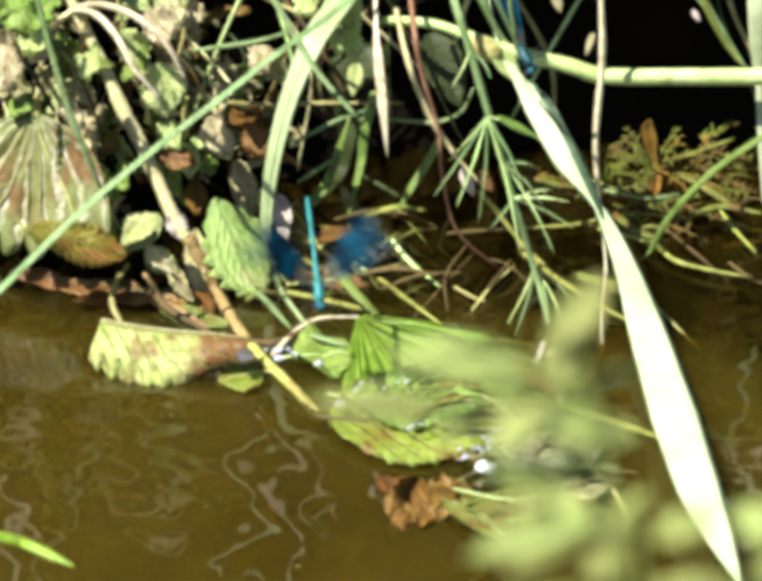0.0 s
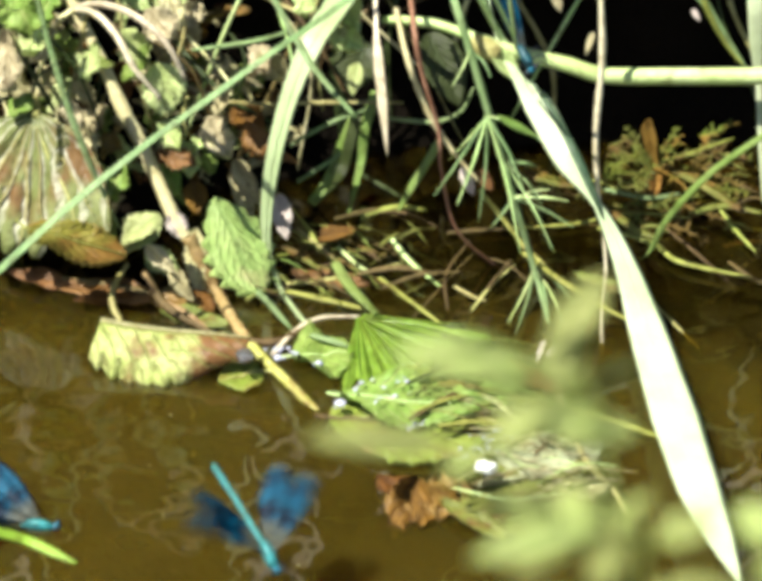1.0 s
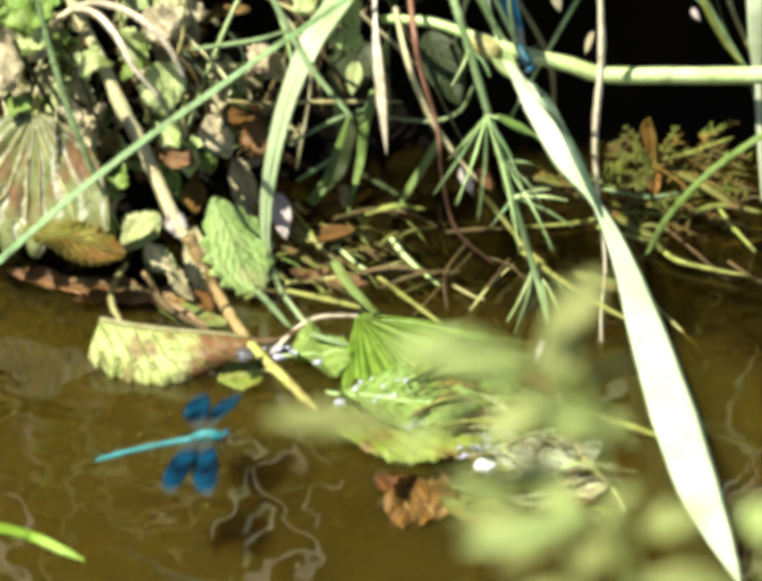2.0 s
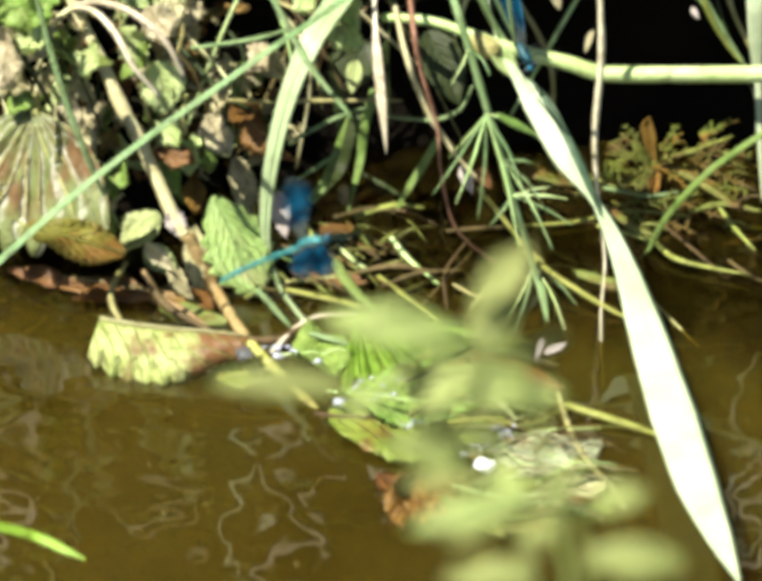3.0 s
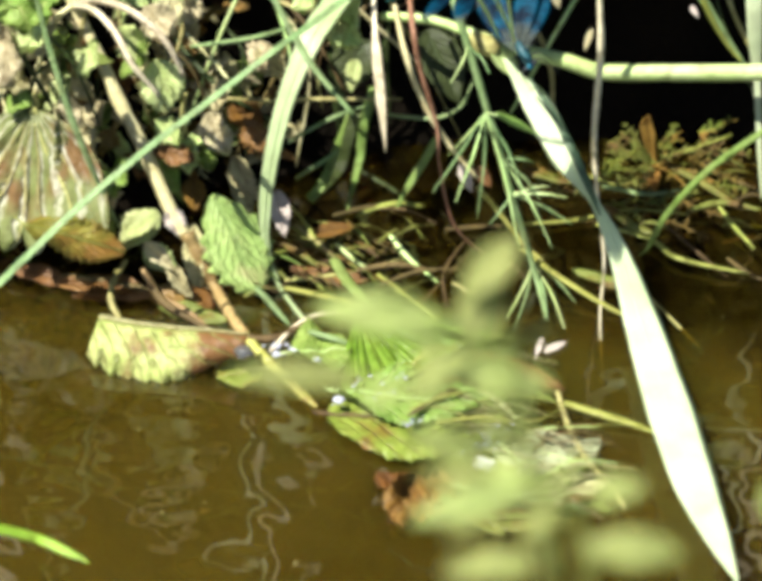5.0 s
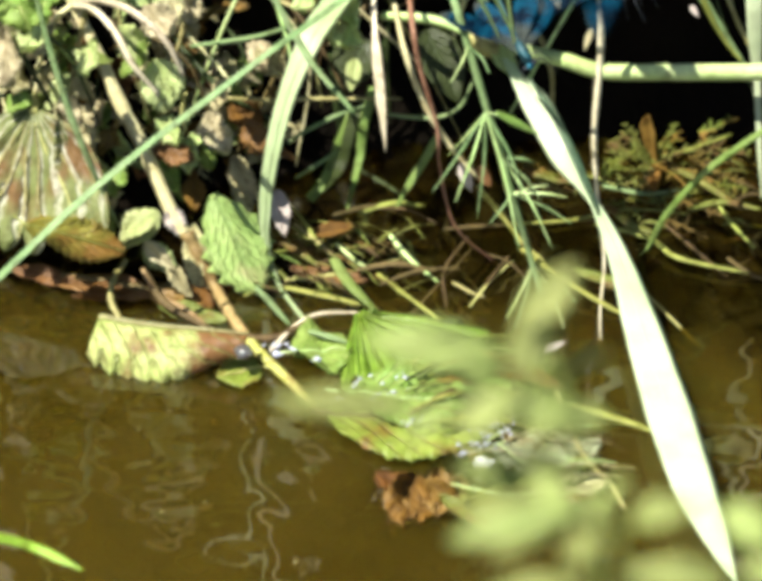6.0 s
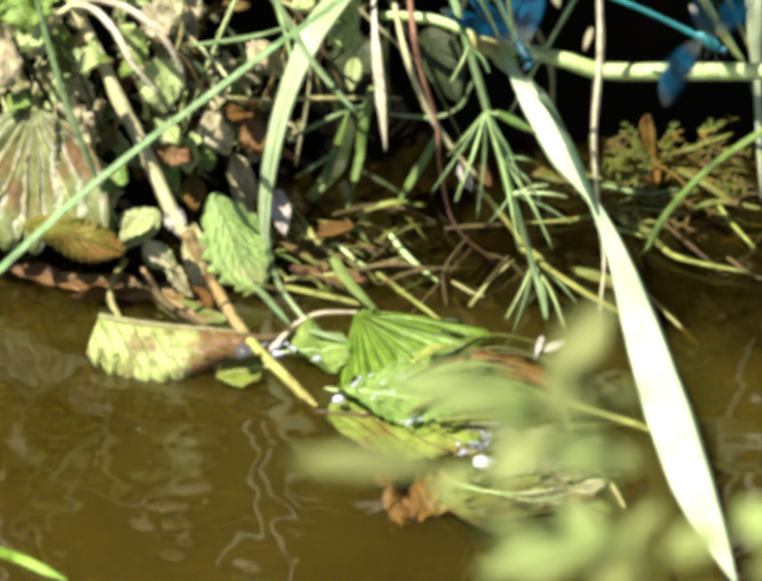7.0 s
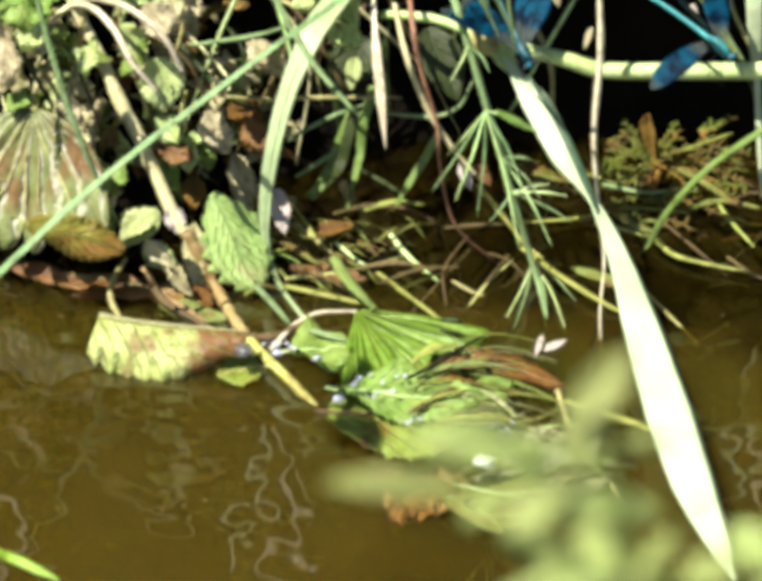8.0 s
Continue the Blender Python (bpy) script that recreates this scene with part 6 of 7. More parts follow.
def damselfly(label, body=TEAL):
    """A male damselfly, its head to +Y; returns it and its four wings."""
    o = root("damselfly", label, "damselfly", (0, 0, 0), "damselflies over the stream")
    bm = bmesh.new()
    tail = [(0, -0.003 - 0.0365 * k / 6, 0.0004 + 0.0008 * math.sin(k * 0.5)) for k in range(7)]
    sweep(bm, tail, [0.0022, 0.0019, 0.0016, 0.0016, 0.0016, 0.0019, 0.0013], face=(0, 0, 1), n=40, rough=0.1)
    part("abdomen", bm, body, o, "slender metallic turquoise abdomen")
    bm = sweep(bmesh.new(), [(0, -0.0046, 0.0006), (0, -0.002, 0.0008), (0, 0.001, 0.0004), (0, 0.0045, -0.0006), (0, 0.0062, -0.0008)], [0.0014, 0.0036, 0.0042, 0.0034, 0.001], thick=1.15, face=(0, 0, 1), n=16, sides=12)
    part("thorax", bm, body, o)
    bm = bmesh.new()
    bmesh.ops.create_uvsphere(bm, u_segments=12, v_segments=8, radius=0.0013, matrix=Matrix.Translation((0, 0.0072, -0.0006)))
    for v in bm.verts:
        v.co.x *= 1.25
    for f in bm.faces:
        f.smooth = True
    head = part("head", bm, BLUE, o)
    for s in (-1, 1):
        bm = bmesh.new()
        bmesh.ops.create_uvsphere(bm, u_segments=10, v_segments=8, radius=0.0010, matrix=Matrix.Translation((s * 0.0019, 0.0074, -0.0003)))
        for f in bm.faces:
            f.smooth = True
        part("eye", bm, DARK, head, "dark bulging eye")
    for s in (-1, 1):
        for k in range(3):
            y = 0.0045 - 0.0022 * k
            bm = sweep(bmesh.new(), [(s * 0.0010, y, -0.0016), (s * 0.0048, y + 0.0018 - 0.002 * k, -0.0028), (s * 0.0056, y + 0.0045 - 0.004 * k, -0.0075), (s * 0.0060, y + 0.0052 - 0.004 * k, -0.0095)], [0.0005, 0.0004, 0.0003, 0.0003], n=10, sides=5)
            part("leg", bm, DARK, o, "thin dark leg")
    wings = []
    for name, length, width, y in HINGES:
        for s in (1, -1):
            w = part(name, wing_bm(length, width, s), WING, o, "deep blue banded wing with clear tip")
            wings.append((w, s, y, name == "forewing"))
    return o, wings


def flap(wings, rows):
    """Rows: seconds, then how far the fore and hind wings are raised, and swept back, in degrees; or raised and swept back for each wing in turn."""
    for k, (w, s, y, fore) in enumerate(wings):
        keys = []
        for t, *a in rows:
            e, b = (a[2 * k], a[2 * k + 1]) if len(a) == 8 else (a[0], a[2]) if fore else (a[1], a[3])
            keys.append((t, pose(s * 0.0012, y, 0.0020, 0, -s * e, 0) @ pose(0, 0, 0, 0, 0, -s * b)))
        walk(w, keys)


def whir(rows, *times):
    """Quickens the stroke of the wings about the given times."""
    out = []
    for t, *a in rows:
        if t in times:
            step = 1 / FPS
            kick = (26, 8) * 4 if len(a) == 8 else (26, 22, 8, 6)
            out += [(t - step, *(v - q for v, q in zip(a, kick)))] if t else []
            out += [(t, *a)] + ([(t + step, *(v + q for v, q in zip(a, kick)))] if t < 8 else [])
        else:
            out.append((t, *a))
    return out


def beats(start, end):
    """Steady wing beats, a quarter stroke each tenth of a second."""
    stroke = ((60, 65, 35, 60), (15, 25, 0, 20), (-12, -5, -8, 10), (30, 40, 20, 45))
    return [(round(start + 0.1 * k, 2), *stroke[k % 4]) for k in range(round((end - start) * 10) + 1)]


fly_leaving, wings_leaving = damselfly("turquoise damselfly with blue banded wings flying off low")
fly_roaming, wings_roaming = damselfly("turquoise damselfly with blue banded wings crossing the stream")
fly_perched, wings_perched = damselfly("turquoise damselfly with blue wings perched head down", INK)


def motions():
    # the stream's ripples drift downstream
    walk(water, [(t, pose(0.006 * t + 0.004 * math.sin(t * 1.7), -0.003 * t + 0.003 * math.sin(2.3 * t), 0)) for t in (0, 0.5, 1, 1.5, 2, 2.5, 3, 3.5, 4, 4.5, 5, 5.5, 6, 6.5, 7, 7.5, 8)])
    # the near herbs sway in the wind
    walk(herb_low, [
        (0, pose(0.0700, -0.6700, 0.0560, -0.00, -0.00, 0)),
        (0.5, pose(0.0700, -0.6700, 0.0560, 1.55, -0.15, 0)),
        (1, pose(0.0700, -0.6700, 0.0560, 2.66, 0.04, 0)),
        (1.5, pose(0.0700, -0.6700, 0.0560, 1.62, -0.49, 0)),
        (2.8, pose(0.0700, -0.6700, 0.0560, -2.44, -3.34, 0)),
        (3, pose(0.0700, -0.6700, 0.0560, -3.48, -3.66, 0)),
        (3.5, pose(0.0700, -0.6700, 0.0560, -3.64, -3.94, 0)),
        (4, pose(0.0700, -0.6700, 0.0560, -3.64, -3.67, 0)),
        (4.5, pose(0.0700, -0.6700, 0.0560, -3.59, -3.30, 0)),
        (5.8, pose(0.0700, -0.6700, 0.0560, -1.67, -1.61, 0)),
        (6, pose(0.0700, -0.6700, 0.0560, -0.31, -1.22, 0)),
        (6.5, pose(0.0700, -0.6700, 0.0560, 1.84, -0.49, 0)),
        (7, pose(0.0700, -0.6700, 0.0560, 4.33, -0.36, 0)),
        (7.5, pose(0.0700, -0.6700, 0.0560, 5.01, 0.15, 0)),
        (8, pose(0.0700, -0.6700, 0.0560, 6.13, 0.75, 0)),
    ])
    walk(herb_high, [
        (0, pose(0.0900, -0.7100, 0.0600, 0.00, 0.00, 0)),
        (0.5, pose(0.0900, -0.7100, 0.0600, -0.22, 0.01, 0)),
        (1, pose(0.0900, -0.7100, 0.0600, -0.18, 0.01, 0)),
        (1.5, pose(0.0900, -0.7100, 0.0600, -0.37, 0.10, 0)),
        (2.8, pose(0.0900, -0.7100, 0.0600, -3.55, -1.81, 0)),
        (3, pose(0.0900, -0.7100, 0.0600, -5.75, -2.51, 0)),
        (3.5, pose(0.0900, -0.7100, 0.0600, -7.85, -3.06, 0)),
        (4, pose(0.0900, -0.7100, 0.0600, -8.16, -3.25, 0)),
        (4.5, pose(0.0900, -0.7100, 0.0600, -8.01, -3.34, 0)),
        (5.8, pose(0.0900, -0.7100, 0.0600, -3.66, -1.36, 0)),
        (6, pose(0.0900, -0.7100, 0.0600, -1.63, -0.98, 0)),
        (6.5, pose(0.0900, -0.7100, 0.0600, 0.82, -0.20, 0)),
        (7, pose(0.0900, -0.7100, 0.0600, 3.17, 0.01, 0)),
        (7.5, pose(0.0900, -0.7100, 0.0600, 5.30, 0.36, 0)),
        (8, pose(0.0900, -0.7100, 0.0600, 7.31, 0.44, 0)),
    ])
    walk(herb_foot, [
        (0, pose(0.0850, -0.7350, 0.0600, 0.00, 0.00, 0)),
        (0.5, pose(0.0850, -0.7350, 0.0600, 0.03, -0.00, 0)),
        (1, pose(0.0850, -0.7350, 0.0600, 0.28, 0.07, 0)),
        (1.5, pose(0.0850, -0.7350, 0.0600, 0.08, -0.01, 0)),
        (2.8, pose(0.0850, -0.7350, 0.0600, -2.50, -1.62, 0)),
        (3, pose(0.0850, -0.7350, 0.0600, -3.14, -2.13, 0)),
        (3.5, pose(0.0850, -0.7350, 0.0600, -3.74, -2.47, 0)),
        (4, pose(0.0850, -0.7350, 0.0600, -4.30, -2.63, 0)),
        (4.5, pose(0.0850, -0.7350, 0.0600, -4.26, -2.63, 0)),
        (5.8, pose(0.0850, -0.7350, 0.0600, -1.86, -0.76, 0)),
        (6, pose(0.0850, -0.7350, 0.0600, -1.11, -0.63, 0)),
        (6.5, pose(0.0850, -0.7350, 0.0600, 0.36, -0.02, 0)),
        (7, pose(0.0850, -0.7350, 0.0600, 1.88, 0.39, 0)),
        (7.5, pose(0.0850, -0.7350, 0.0600, 3.26, 0.55, 0)),
        (8, pose(0.0850, -0.7350, 0.0600, 4.21, 0.74, 0)),
    ])
    walk(herb_side, [
        (0, pose(0.1000, -0.7300, 0.0600, -0.00, 0.00, 0)),
        (1, pose(0.1000, -0.7300, 0.0600, 0.06, -0.00, 0)),
        (1.5, pose(0.1000, -0.7300, 0.0600, 0.31, -0.03, 0)),
        (2.8, pose(0.1000, -0.7300, 0.0600, -1.00, 1.44, 0)),
        (3.5, pose(0.1000, -0.7300, 0.0600, -1.84, 2.16, 0)),
        (4.5, pose(0.1000, -0.7300, 0.0600, -1.78, 2.15, 0)),
        (5.8, pose(0.1000, -0.7300, 0.0600, 0.23, -0.55, 0)),
        (6.5, pose(0.1000, -0.7300, 0.0600, 0.37, -0.03, 0)),
        (7, pose(0.1000, -0.7300, 0.0600, 0.43, 0.14, 0)),
        (7.5, pose(0.1000, -0.7300, 0.0600, 1.29, -0.11, 0)),
        (8, pose(0.1000, -0.7300, 0.0600, 2.30, -0.36, 0)),
    ])
    # blades that stir
    x, y, z = big_blade.location
    walk(big_blade, [(t, pose(x, y, z, 0, a, 0)) for t, a in ((0, 0), (1, 0), (1.5, 0), (3, 0.1), (3.5, 0.15), (4.5, 0.3), (6, 0.7), (6.5, 0.85), (8, 0.8))])
    x, y, z = long_blade.location
    walk(long_blade, [(t, pose(x, y, z, 0, a, 0)) for t, a in ((0, -2.1), (0.5, -1.2), (1, 0), (1.5, 0.9), (3, 0.7), (3.5, 0), (4, -1.2), (4.5, -2), (5.2, -1.8), (6, -1.3), (6.5, -1), (7, -0.6), (8, -1))])
    x, y, z = edge_blade.matrix_world.translation
    walk(edge_blade, [(t, pose(x + dx, y, z + dz)) for t, dx, dz in ((0, -0.0008, -0.0010), (1, 0.0000, 0.0000), (1.5, 0.0025, 0.0008), (3, 0.0033, 0.0006), (3.5, 0.0041, 0.0008), (4.5, 0.0049, 0.0000), (5.8, 0.0030, -0.0035), (6.5, 0.0003, -0.0066), (7, -0.0030, -0.0087), (8, -0.0052, -0.0089))])
    x, y, z = thin_blade.location
    walk(thin_blade, [(t, pose(x, y, z, 0, a, 0)) for t, a in ((0, 0), (1, 0.5), (1.5, 1.4), (3, 2.0), (4, 1.6), (4.7, 1.2), (6, 0.2), (7, -0.2), (8, 0.2))])
    # the damselfly that leaves low over the water
    walk(fly_leaving, [
        (0, pose(-0.0217, -0.0802, 0.0508, -21.2, -0.0, -173.4)),
        (0.1, pose(-0.0231, -0.0814, 0.0480, -16.5, -0.0, -172.0)),
        (0.2, pose(-0.0267, -0.0946, 0.0449, -12.0, 0.0, -167.6)),
        (0.3, pose(-0.0279, -0.1051, 0.0465, -9.9, -0.0, -168.9)),
        (0.4, pose(-0.0313, -0.1216, 0.0396, -12.6, 0.0, -165.5)),
        (0.5, pose(-0.0326, -0.1335, 0.0399, -11.8, -0.0, -157.8)),
        (0.6, pose(-0.0352, -0.1485, 0.0346, -11.5, 0.0, -159.8)),
        (0.7, pose(-0.0350, -0.1595, 0.0361, -12.6, -0.0, -159.8)),
        (0.8, pose(-0.0357, -0.1747, 0.0311, -15.9, 0.0, -161.2)),
        (0.9, pose(-0.0359, -0.1860, 0.0325, -14.9, -0.0, -153.1)),
        (1, pose(-0.0369, -0.2025, 0.0257, -17.3, -0.0, -150.5)),
        (1.1, pose(-0.0391, -0.2119, 0.0274, -9.2, -0.0, -155.2)),
        (1.2, pose(-0.0397, -0.2254, 0.0248, -9.6, -0.0, -155.8)),
        (1.3, pose(-0.0390, -0.2367, 0.0255, -9.6, -0.0, -156.2)),
        (1.4, pose(-0.0385, -0.2491, 0.0240, -7.4, -0.0, -157.0)),
        (1.5, pose(-0.0380, -0.2676, 0.0131, -6.3, 0.0, -156.8)),
        (1.7, pose(-0.0389, -0.2938, 0.0086, -4.6, 0.0, -157.1)),
        (2.2, pose(-0.2000, -0.3000, 0.0600, -10.0, 0.0, 130.0)),
        (3, pose(-0.3600, -0.2800, 0.1000, 0.0, 0.0, 90.0)),
        (4.2, pose(-0.4600, -0.2200, 0.1400, 0.0, 0.0, 50.0)),
        (5.4, pose(-0.4800, -0.1800, 0.1900, 0.0, 0.0, 0.0)),
        (6.4, pose(-0.4500, -0.1400, 0.2150, 5.0, 0.0, -40.0)),
        (7, pose(-0.3600, -0.1300, 0.2150, 8.0, 0.0, -80.0)),
        (7.4, pose(-0.1150, -0.1250, 0.2000, 10.0, 0.0, -90.0)),
        (8, pose(-0.1100, -0.1240, 0.1980, 10.0, 0.0, -85.0)),
    ])
    seen = [
        (0, 34, 38, 18, 32),
        (0.1, 40, 45, 10, 20),
        (0.2, -5, 5, -12, 38),
        (0.3, 5, 35, 5, 60),
        (0.4, 45, 50, 58, 70),
        (0.5, 32, 40, 40, 60),
        (0.6, -8, 0, 2, 12),
        (0.7, -5, 5, -12, 22),
        (0.8, 8, 30, 12, 62),
        (0.9, 42, 45, 48, 66),
        (1, 25, 30, 35, 52),
        (1.1, 0, 5, 5, 15),
        (1.2, 20, 30, 25, 55),
        (1.3, 42, 48, 50, 66),
        (1.4, 15, 20, 20, 35),
    ]
    flap(wings_leaving, whir(seen, 0, 0.1, 0.6, 1, 1.1) + beats(1.5, 8.0))
    # the damselfly that comes in, climbs to the bank, and settles on the stem
    walk(fly_roaming, [
        (0, pose(-0.2053, -0.1576, -0.0131, 16.5, -0.0, -106.9)),
        (0.5, pose(-0.1579, -0.1554, -0.0089, 15.8, 0.0, -104.1)),
        (0.6, pose(-0.1465, -0.1543, -0.0067, 14.7, -0.0, -102.5)),
        (0.8, pose(-0.1318, -0.1529, -0.0039, 14.3, 0.0, -100.1)),
        (0.9, pose(-0.1244, -0.1517, -0.0020, 13.8, -0.0, -100.9)),
        (1, pose(-0.1167, -0.1507, -0.0002, 13.2, -0.0, -100.4)),
        (1.1, pose(-0.1121, -0.1504, -0.0000, 13.4, -0.0, -101.8)),
        (1.2, pose(-0.1000, -0.1476, 0.0033, 15.4, -0.0, -105.6)),
        (1.3, pose(-0.1013, -0.1456, 0.0071, 13.9, -0.0, -103.8)),
        (1.4, pose(-0.0944, -0.1441, 0.0098, 14.8, -0.0, -101.9)),
        (1.5, pose(-0.0894, -0.1521, 0.0167, 16.8, -0.0, -97.9)),
        (1.6, pose(-0.0792, -0.1606, 0.0228, 10.2, -0.0, -97.0)),
        (1.7, pose(-0.0759, -0.1595, 0.0242, 10.1, -0.0, -99.3)),
        (2, pose(-0.0589, -0.1431, 0.0307, 19.4, -0.0, -97.7)),
        (2.4, pose(-0.0377, -0.1299, 0.0540, 19.7, -0.0, -87.3)),
        (2.8, pose(-0.0244, -0.1166, 0.0739, 24.6, -0.0, -90.6)),
        (2.9, pose(-0.0252, -0.1138, 0.0759, 27.1, -0.0, -100.9)),
        (3, pose(-0.0238, -0.1076, 0.0844, 34.4, 0.6, -111.7)),
        (3.1, pose(-0.0220, -0.1056, 0.0871, 28.7, -0.0, -109.6)),
        (3.2, pose(-0.0219, -0.1024, 0.0920, 29.3, 0.0, -110.5)),
        (3.3, pose(-0.0226, -0.1011, 0.0931, 30.2, -0.0, -115.3)),
        (3.4, pose(-0.0189, -0.0992, 0.0969, 29.4, -0.0, -111.8)),
        (3.5, pose(-0.0192, -0.0986, 0.0981, 31.8, 0.9, -116.8)),
        (3.6, pose(-0.0145, -0.0867, 0.0995, 26.6, -0.0, -105.4)),
        (3.7, pose(-0.0171, -0.0842, 0.1035, 27.1, -0.0, -105.1)),
        (3.8, pose(-0.0183, -0.0719, 0.1039, 25.5, -0.0, -107.9)),
        (3.9, pose(-0.0143, -0.0696, 0.1078, 24.3, 16.2, -100.7)),
        (4, pose(-0.0080, -0.0599, 0.1058, 25.5, 16.7, -104.3)),
        (4.1, pose(-0.0032, -0.0480, 0.1057, 20.7, 16.2, -98.8)),
        (4.2, pose(-0.0018, -0.0430, 0.1129, 23.9, 16.2, -100.4)),
        (4.3, pose(0.0018, -0.0408, 0.1154, 23.1, 0.0, -111.8)),
        (4.4, pose(0.0056, -0.0284, 0.1159, 25.5, -0.0, -113.0)),
        (4.5, pose(0.0083, -0.0257, 0.1203, 28.9, 0.1, -114.7)),
        (4.6, pose(0.0140, -0.0241, 0.1227, 28.0, 0.0, -112.8)),
        (4.7, pose(0.0181, -0.0231, 0.1236, 29.2, -0.0, -115.5)),
        (5, pose(0.0351, -0.0150, 0.1368, 26.5, -0.0, -115.7)),
        (5.4, pose(0.0603, 0.0002, 0.1435, 16.5, 0.0, -114.1)),
        (5.8, pose(0.0795, 0.0033, 0.1300, 7.1, -0.0, -118.0)),
        (6, pose(0.0863, -0.0003, 0.1242, 7.4, -0.0, -118.2)),
        (6.2, pose(0.0915, -0.0022, 0.1209, 9.6, -0.0, -117.9)),
        (6.4, pose(0.0958, -0.0046, 0.1171, 8.1, -0.0, -118.5)),
        (6.5, pose(0.1005, -0.0036, 0.1184, 8.3, 0.0, -120.3)),
        (6.6, pose(0.1055, -0.0037, 0.1175, 8.7, -0.0, -123.0)),
        (6.7, pose(0.1067, -0.0048, 0.1156, 6.3, 0.0, -125.8)),
        (6.8, pose(0.1129, 0.0005, 0.1069, -5.0, -0.0, -125.5)),
        (6.9, pose(0.1166, 0.0025, 0.1012, -6.8, -0.0, -123.7)),
        (7, pose(0.1165, 0.0065, 0.0988, -18.7, 1.5, -106.8)),
        (7.2, pose(0.1183, 0.0057, 0.0981, -16.9, 0.5, -117.5)),
        (7.3, pose(0.1202, 0.0048, 0.0974, -15.2, -0.5, -128.2)),
        (7.5, pose(0.1202, 0.0048, 0.0974, -15.2, -0.5, -128.2)),
        (7.8, pose(0.1204, 0.0053, 0.0973, -13.9, -0.6, -131.1)),
        (8, pose(0.1206, 0.0056, 0.0972, -13.2, -0.6, -132.5)),
    ])
    arriving = [
        (1, 40, 45, 40, 60),
        (1.1, 10, 15, 0, 15),
        (1.2, 0, 5, -15, 20),
        (1.3, 20, 28, 0, 12),
        (1.4, 58, 66, 45, 62),
        (1.5, 20.8, 35.2, 95.1, 82.7, 63.9, 53.6, 76.6, 40.1),
        (1.6, 8, 14, 0, 14),
        (1.7, -2, 4, -20, 12),
    ]
    climbing = [
        (2.8, 62, 72, 42, 64),
        (2.9, 60, 66, 20, 40),
        (3, -14.3, -36.9, -29.5, 10, -6, -31, 27.5, 13),
        (3.1, -5, 2, -5, 12),
        (3.2, 22, 12, 42, 58),
        (3.3, 55, 62, 50, 64),
        (3.4, 60, 70, 42, 60),
        (3.5, 6.2, -16.9, -45.9, 36.6, 31.9, 7.7, 34, 37.9),
        (3.6, 4, 10, -25, 16),
        (3.7, -5, 2, -10, 10),
    ]
    passing = [
        (3.8, 40, 46, 40, 58),
        (3.9, 62, 68, 42, 60),
        (4, 9.3, -21.9, 56.4, 32.1, 22, -5.2, 77.8, 49.7),
        (4.1, 20, 28, -5, 15),
        (4.2, -10, -4, -5, 10),
        (4.3, -8, 0, -2, 10),
        (4.4, 50, 58, 45, 62),
        (4.5, 11.7, 8.7, 50.3, 69.5, 19.9, 9.2, 42.7, 76.5),
        (4.6, 58, 66, 44, 62),
        (4.7, 60, 66, 44, 62),
    ]
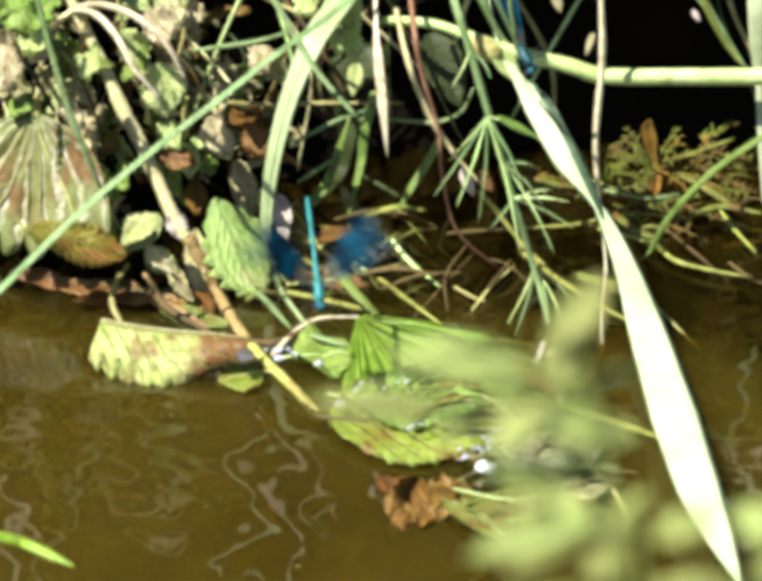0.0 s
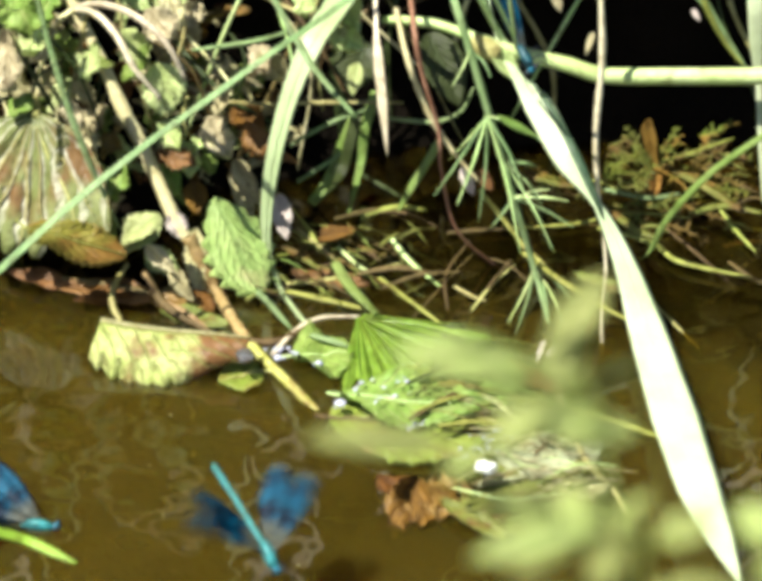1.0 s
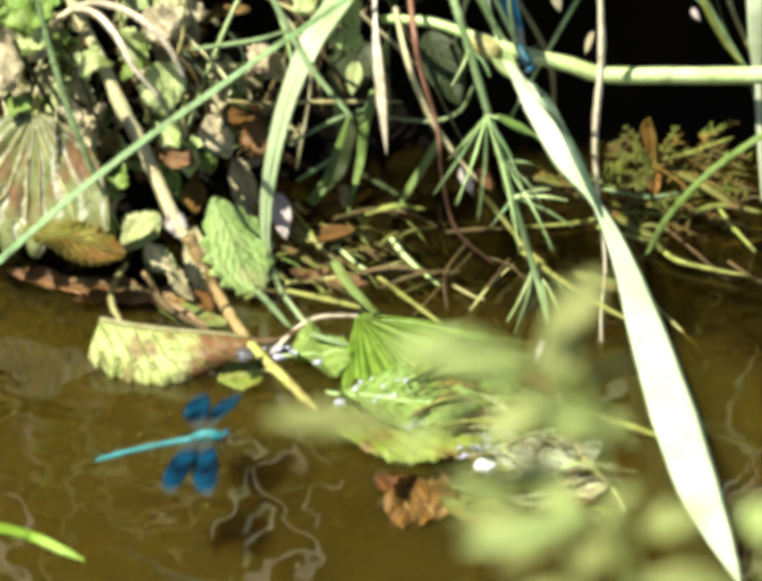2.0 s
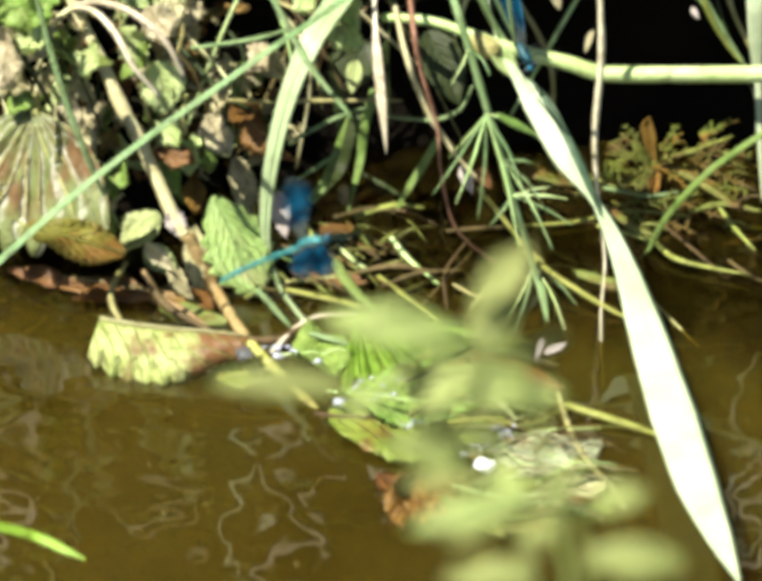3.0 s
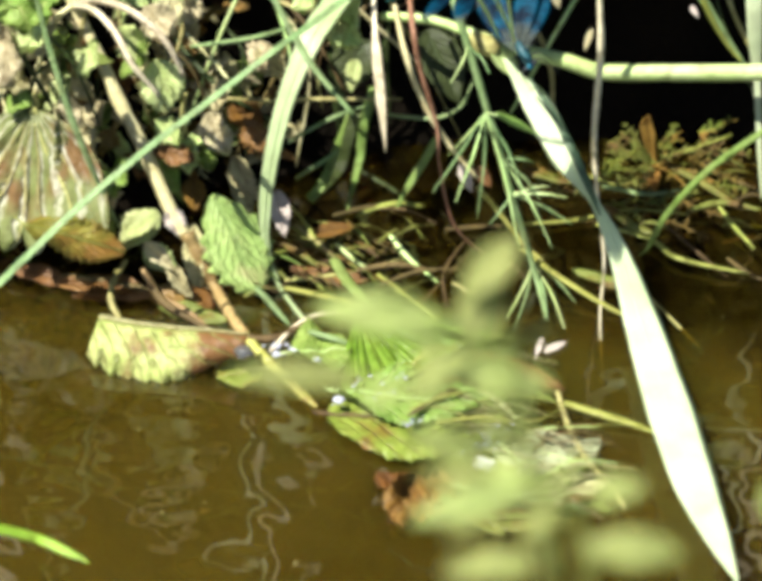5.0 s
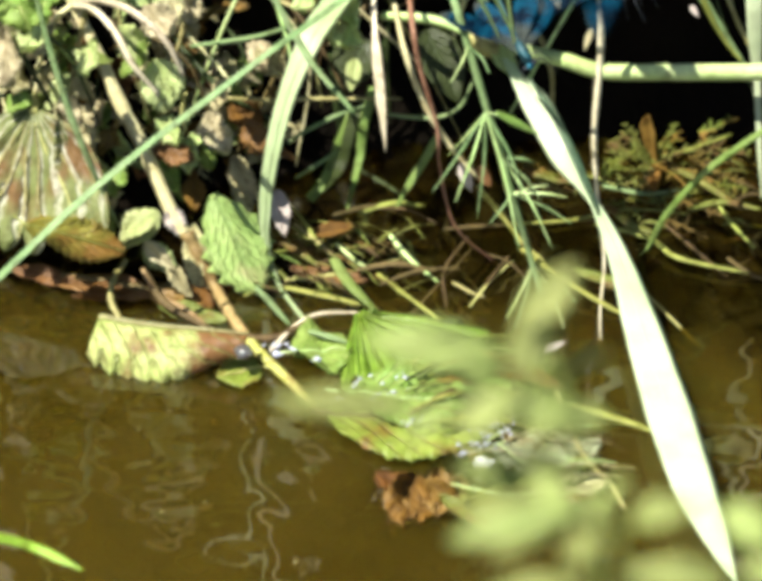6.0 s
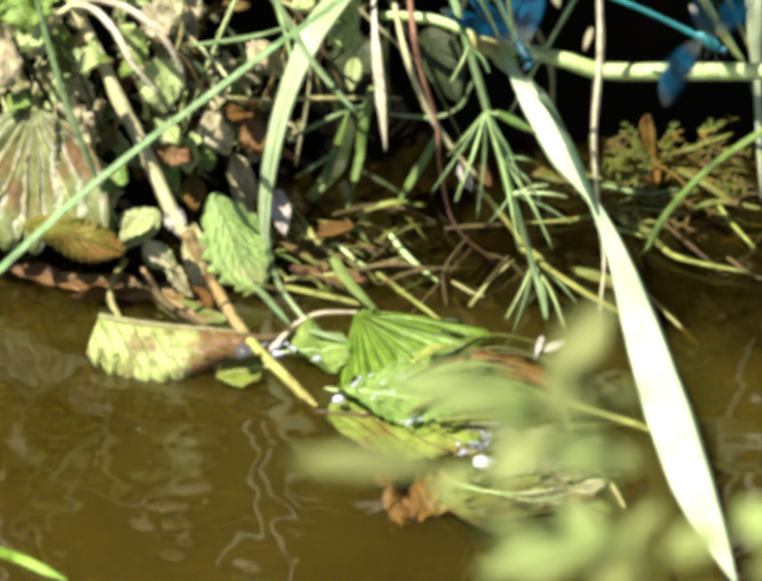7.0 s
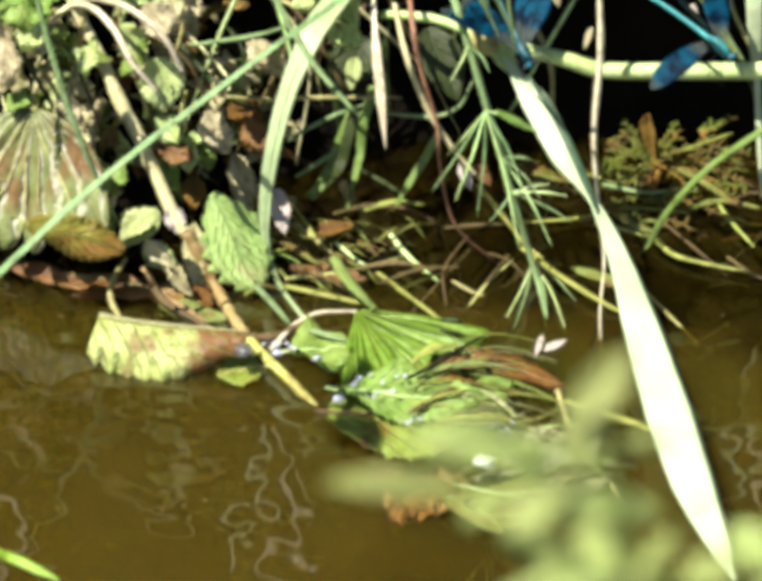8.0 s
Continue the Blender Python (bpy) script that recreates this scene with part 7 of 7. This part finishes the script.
    returning = [
        (6, -5.8, -0.8, 5, 35, -18, 58, -18, 58),
        (6.1, -5, 0, 10, 30),
        (6.2, -10, -4, -5, 12),
        (6.3, 25, 30, 20, 40),
        (6.4, 52, 58, 40, 60),
        (6.5, 70, 76, 40, 60),
        (6.6, 20, -5, 5, 30),
        (6.7, 10, -22, 5, 30),
        (6.8, 25, -8, 20, 45),
        (6.9, 40, 14, 40, 58),
        (7, 45.2, 13.6, 4.3, -14.7, -30.2, 7, -12.6, 8.4),
    ]
    settling = [
        (7.1, 33.2, 13.6, 16.3, -14.7, -42.2, 7, -0.6, 8.4),
        (7.3, 28.7, 29.1, 13.3, 39.7, -51, 17.3, 10, 29.8),
        (7.5, 36.7, 29.1, 5.3, 39.7, -43, 17.3, 2, 29.8),
        (7.7, 43.65, 25.7, 6.65, 43.7, -33.15, 11.15, 2.25, 34),
        (7.8, 33.7, 25.7, 16.6, 43.7, -43.1, 11.15, 12.2, 34),
        (8, 50.6, 22.3, 8, 47.7, -23.3, 5, 2.5, 38.2),
    ]
    flap(wings_roaming, whir(beats(0.0, 0.9) + arriving + beats(1.8, 2.7) + climbing + passing + beats(4.8, 5.9) + returning + settling, 2.8, 3.1, 3.5, 4.1, 6, 7))
    walk(fly_perched, [
        (0, pose(0.0519, 0.0225, 0.0863, -25, 36.7, -176.4)),
        (8, pose(0.0519, 0.0225, 0.0863, -25, 36.7, -176.4)),
    ])
    flap(wings_perched, [
        (0, 95.6, 78.8, 37.8, 73.6, 95.7, 83.2, 48.2, 79),
        (3, 95.3, 82, 20.7, 76.4, 95.4, 85.3, 35.4, 82.3),
        (3.5, 96.4, 79, -7.4, 67.6, 95.8, 85.9, -2.7, 74.2),
        (4, 95.6, 86.1, -17.1, 52.6, 18.2, 96.8, -16.5, 57.1),
        (4.5, 28.5, 81.2, -18, 52.6, 11.5, 95.3, -17.9, 59),
        (6, 7.2, 76.4, -37.1, 49.6, 46.8, 37.9, -25.9, 61.3),
        (6.5, 19.8, 59.6, -30.5, 34.6, 34.4, 21.1, -29.3, 50.6),
        (7, 58.2, 69.4, -22.6, 58.3, 52.2, 36.6, -25.5, 66.5),
        (7.5, 46.5, 66.5, -21.2, 53, 51.6, 36.1, -22, 61.1),
        (8, 44.6, 66.8, -21.3, 51.1, 52.1, 36.5, -22.7, 59.3),
    ])


motions()
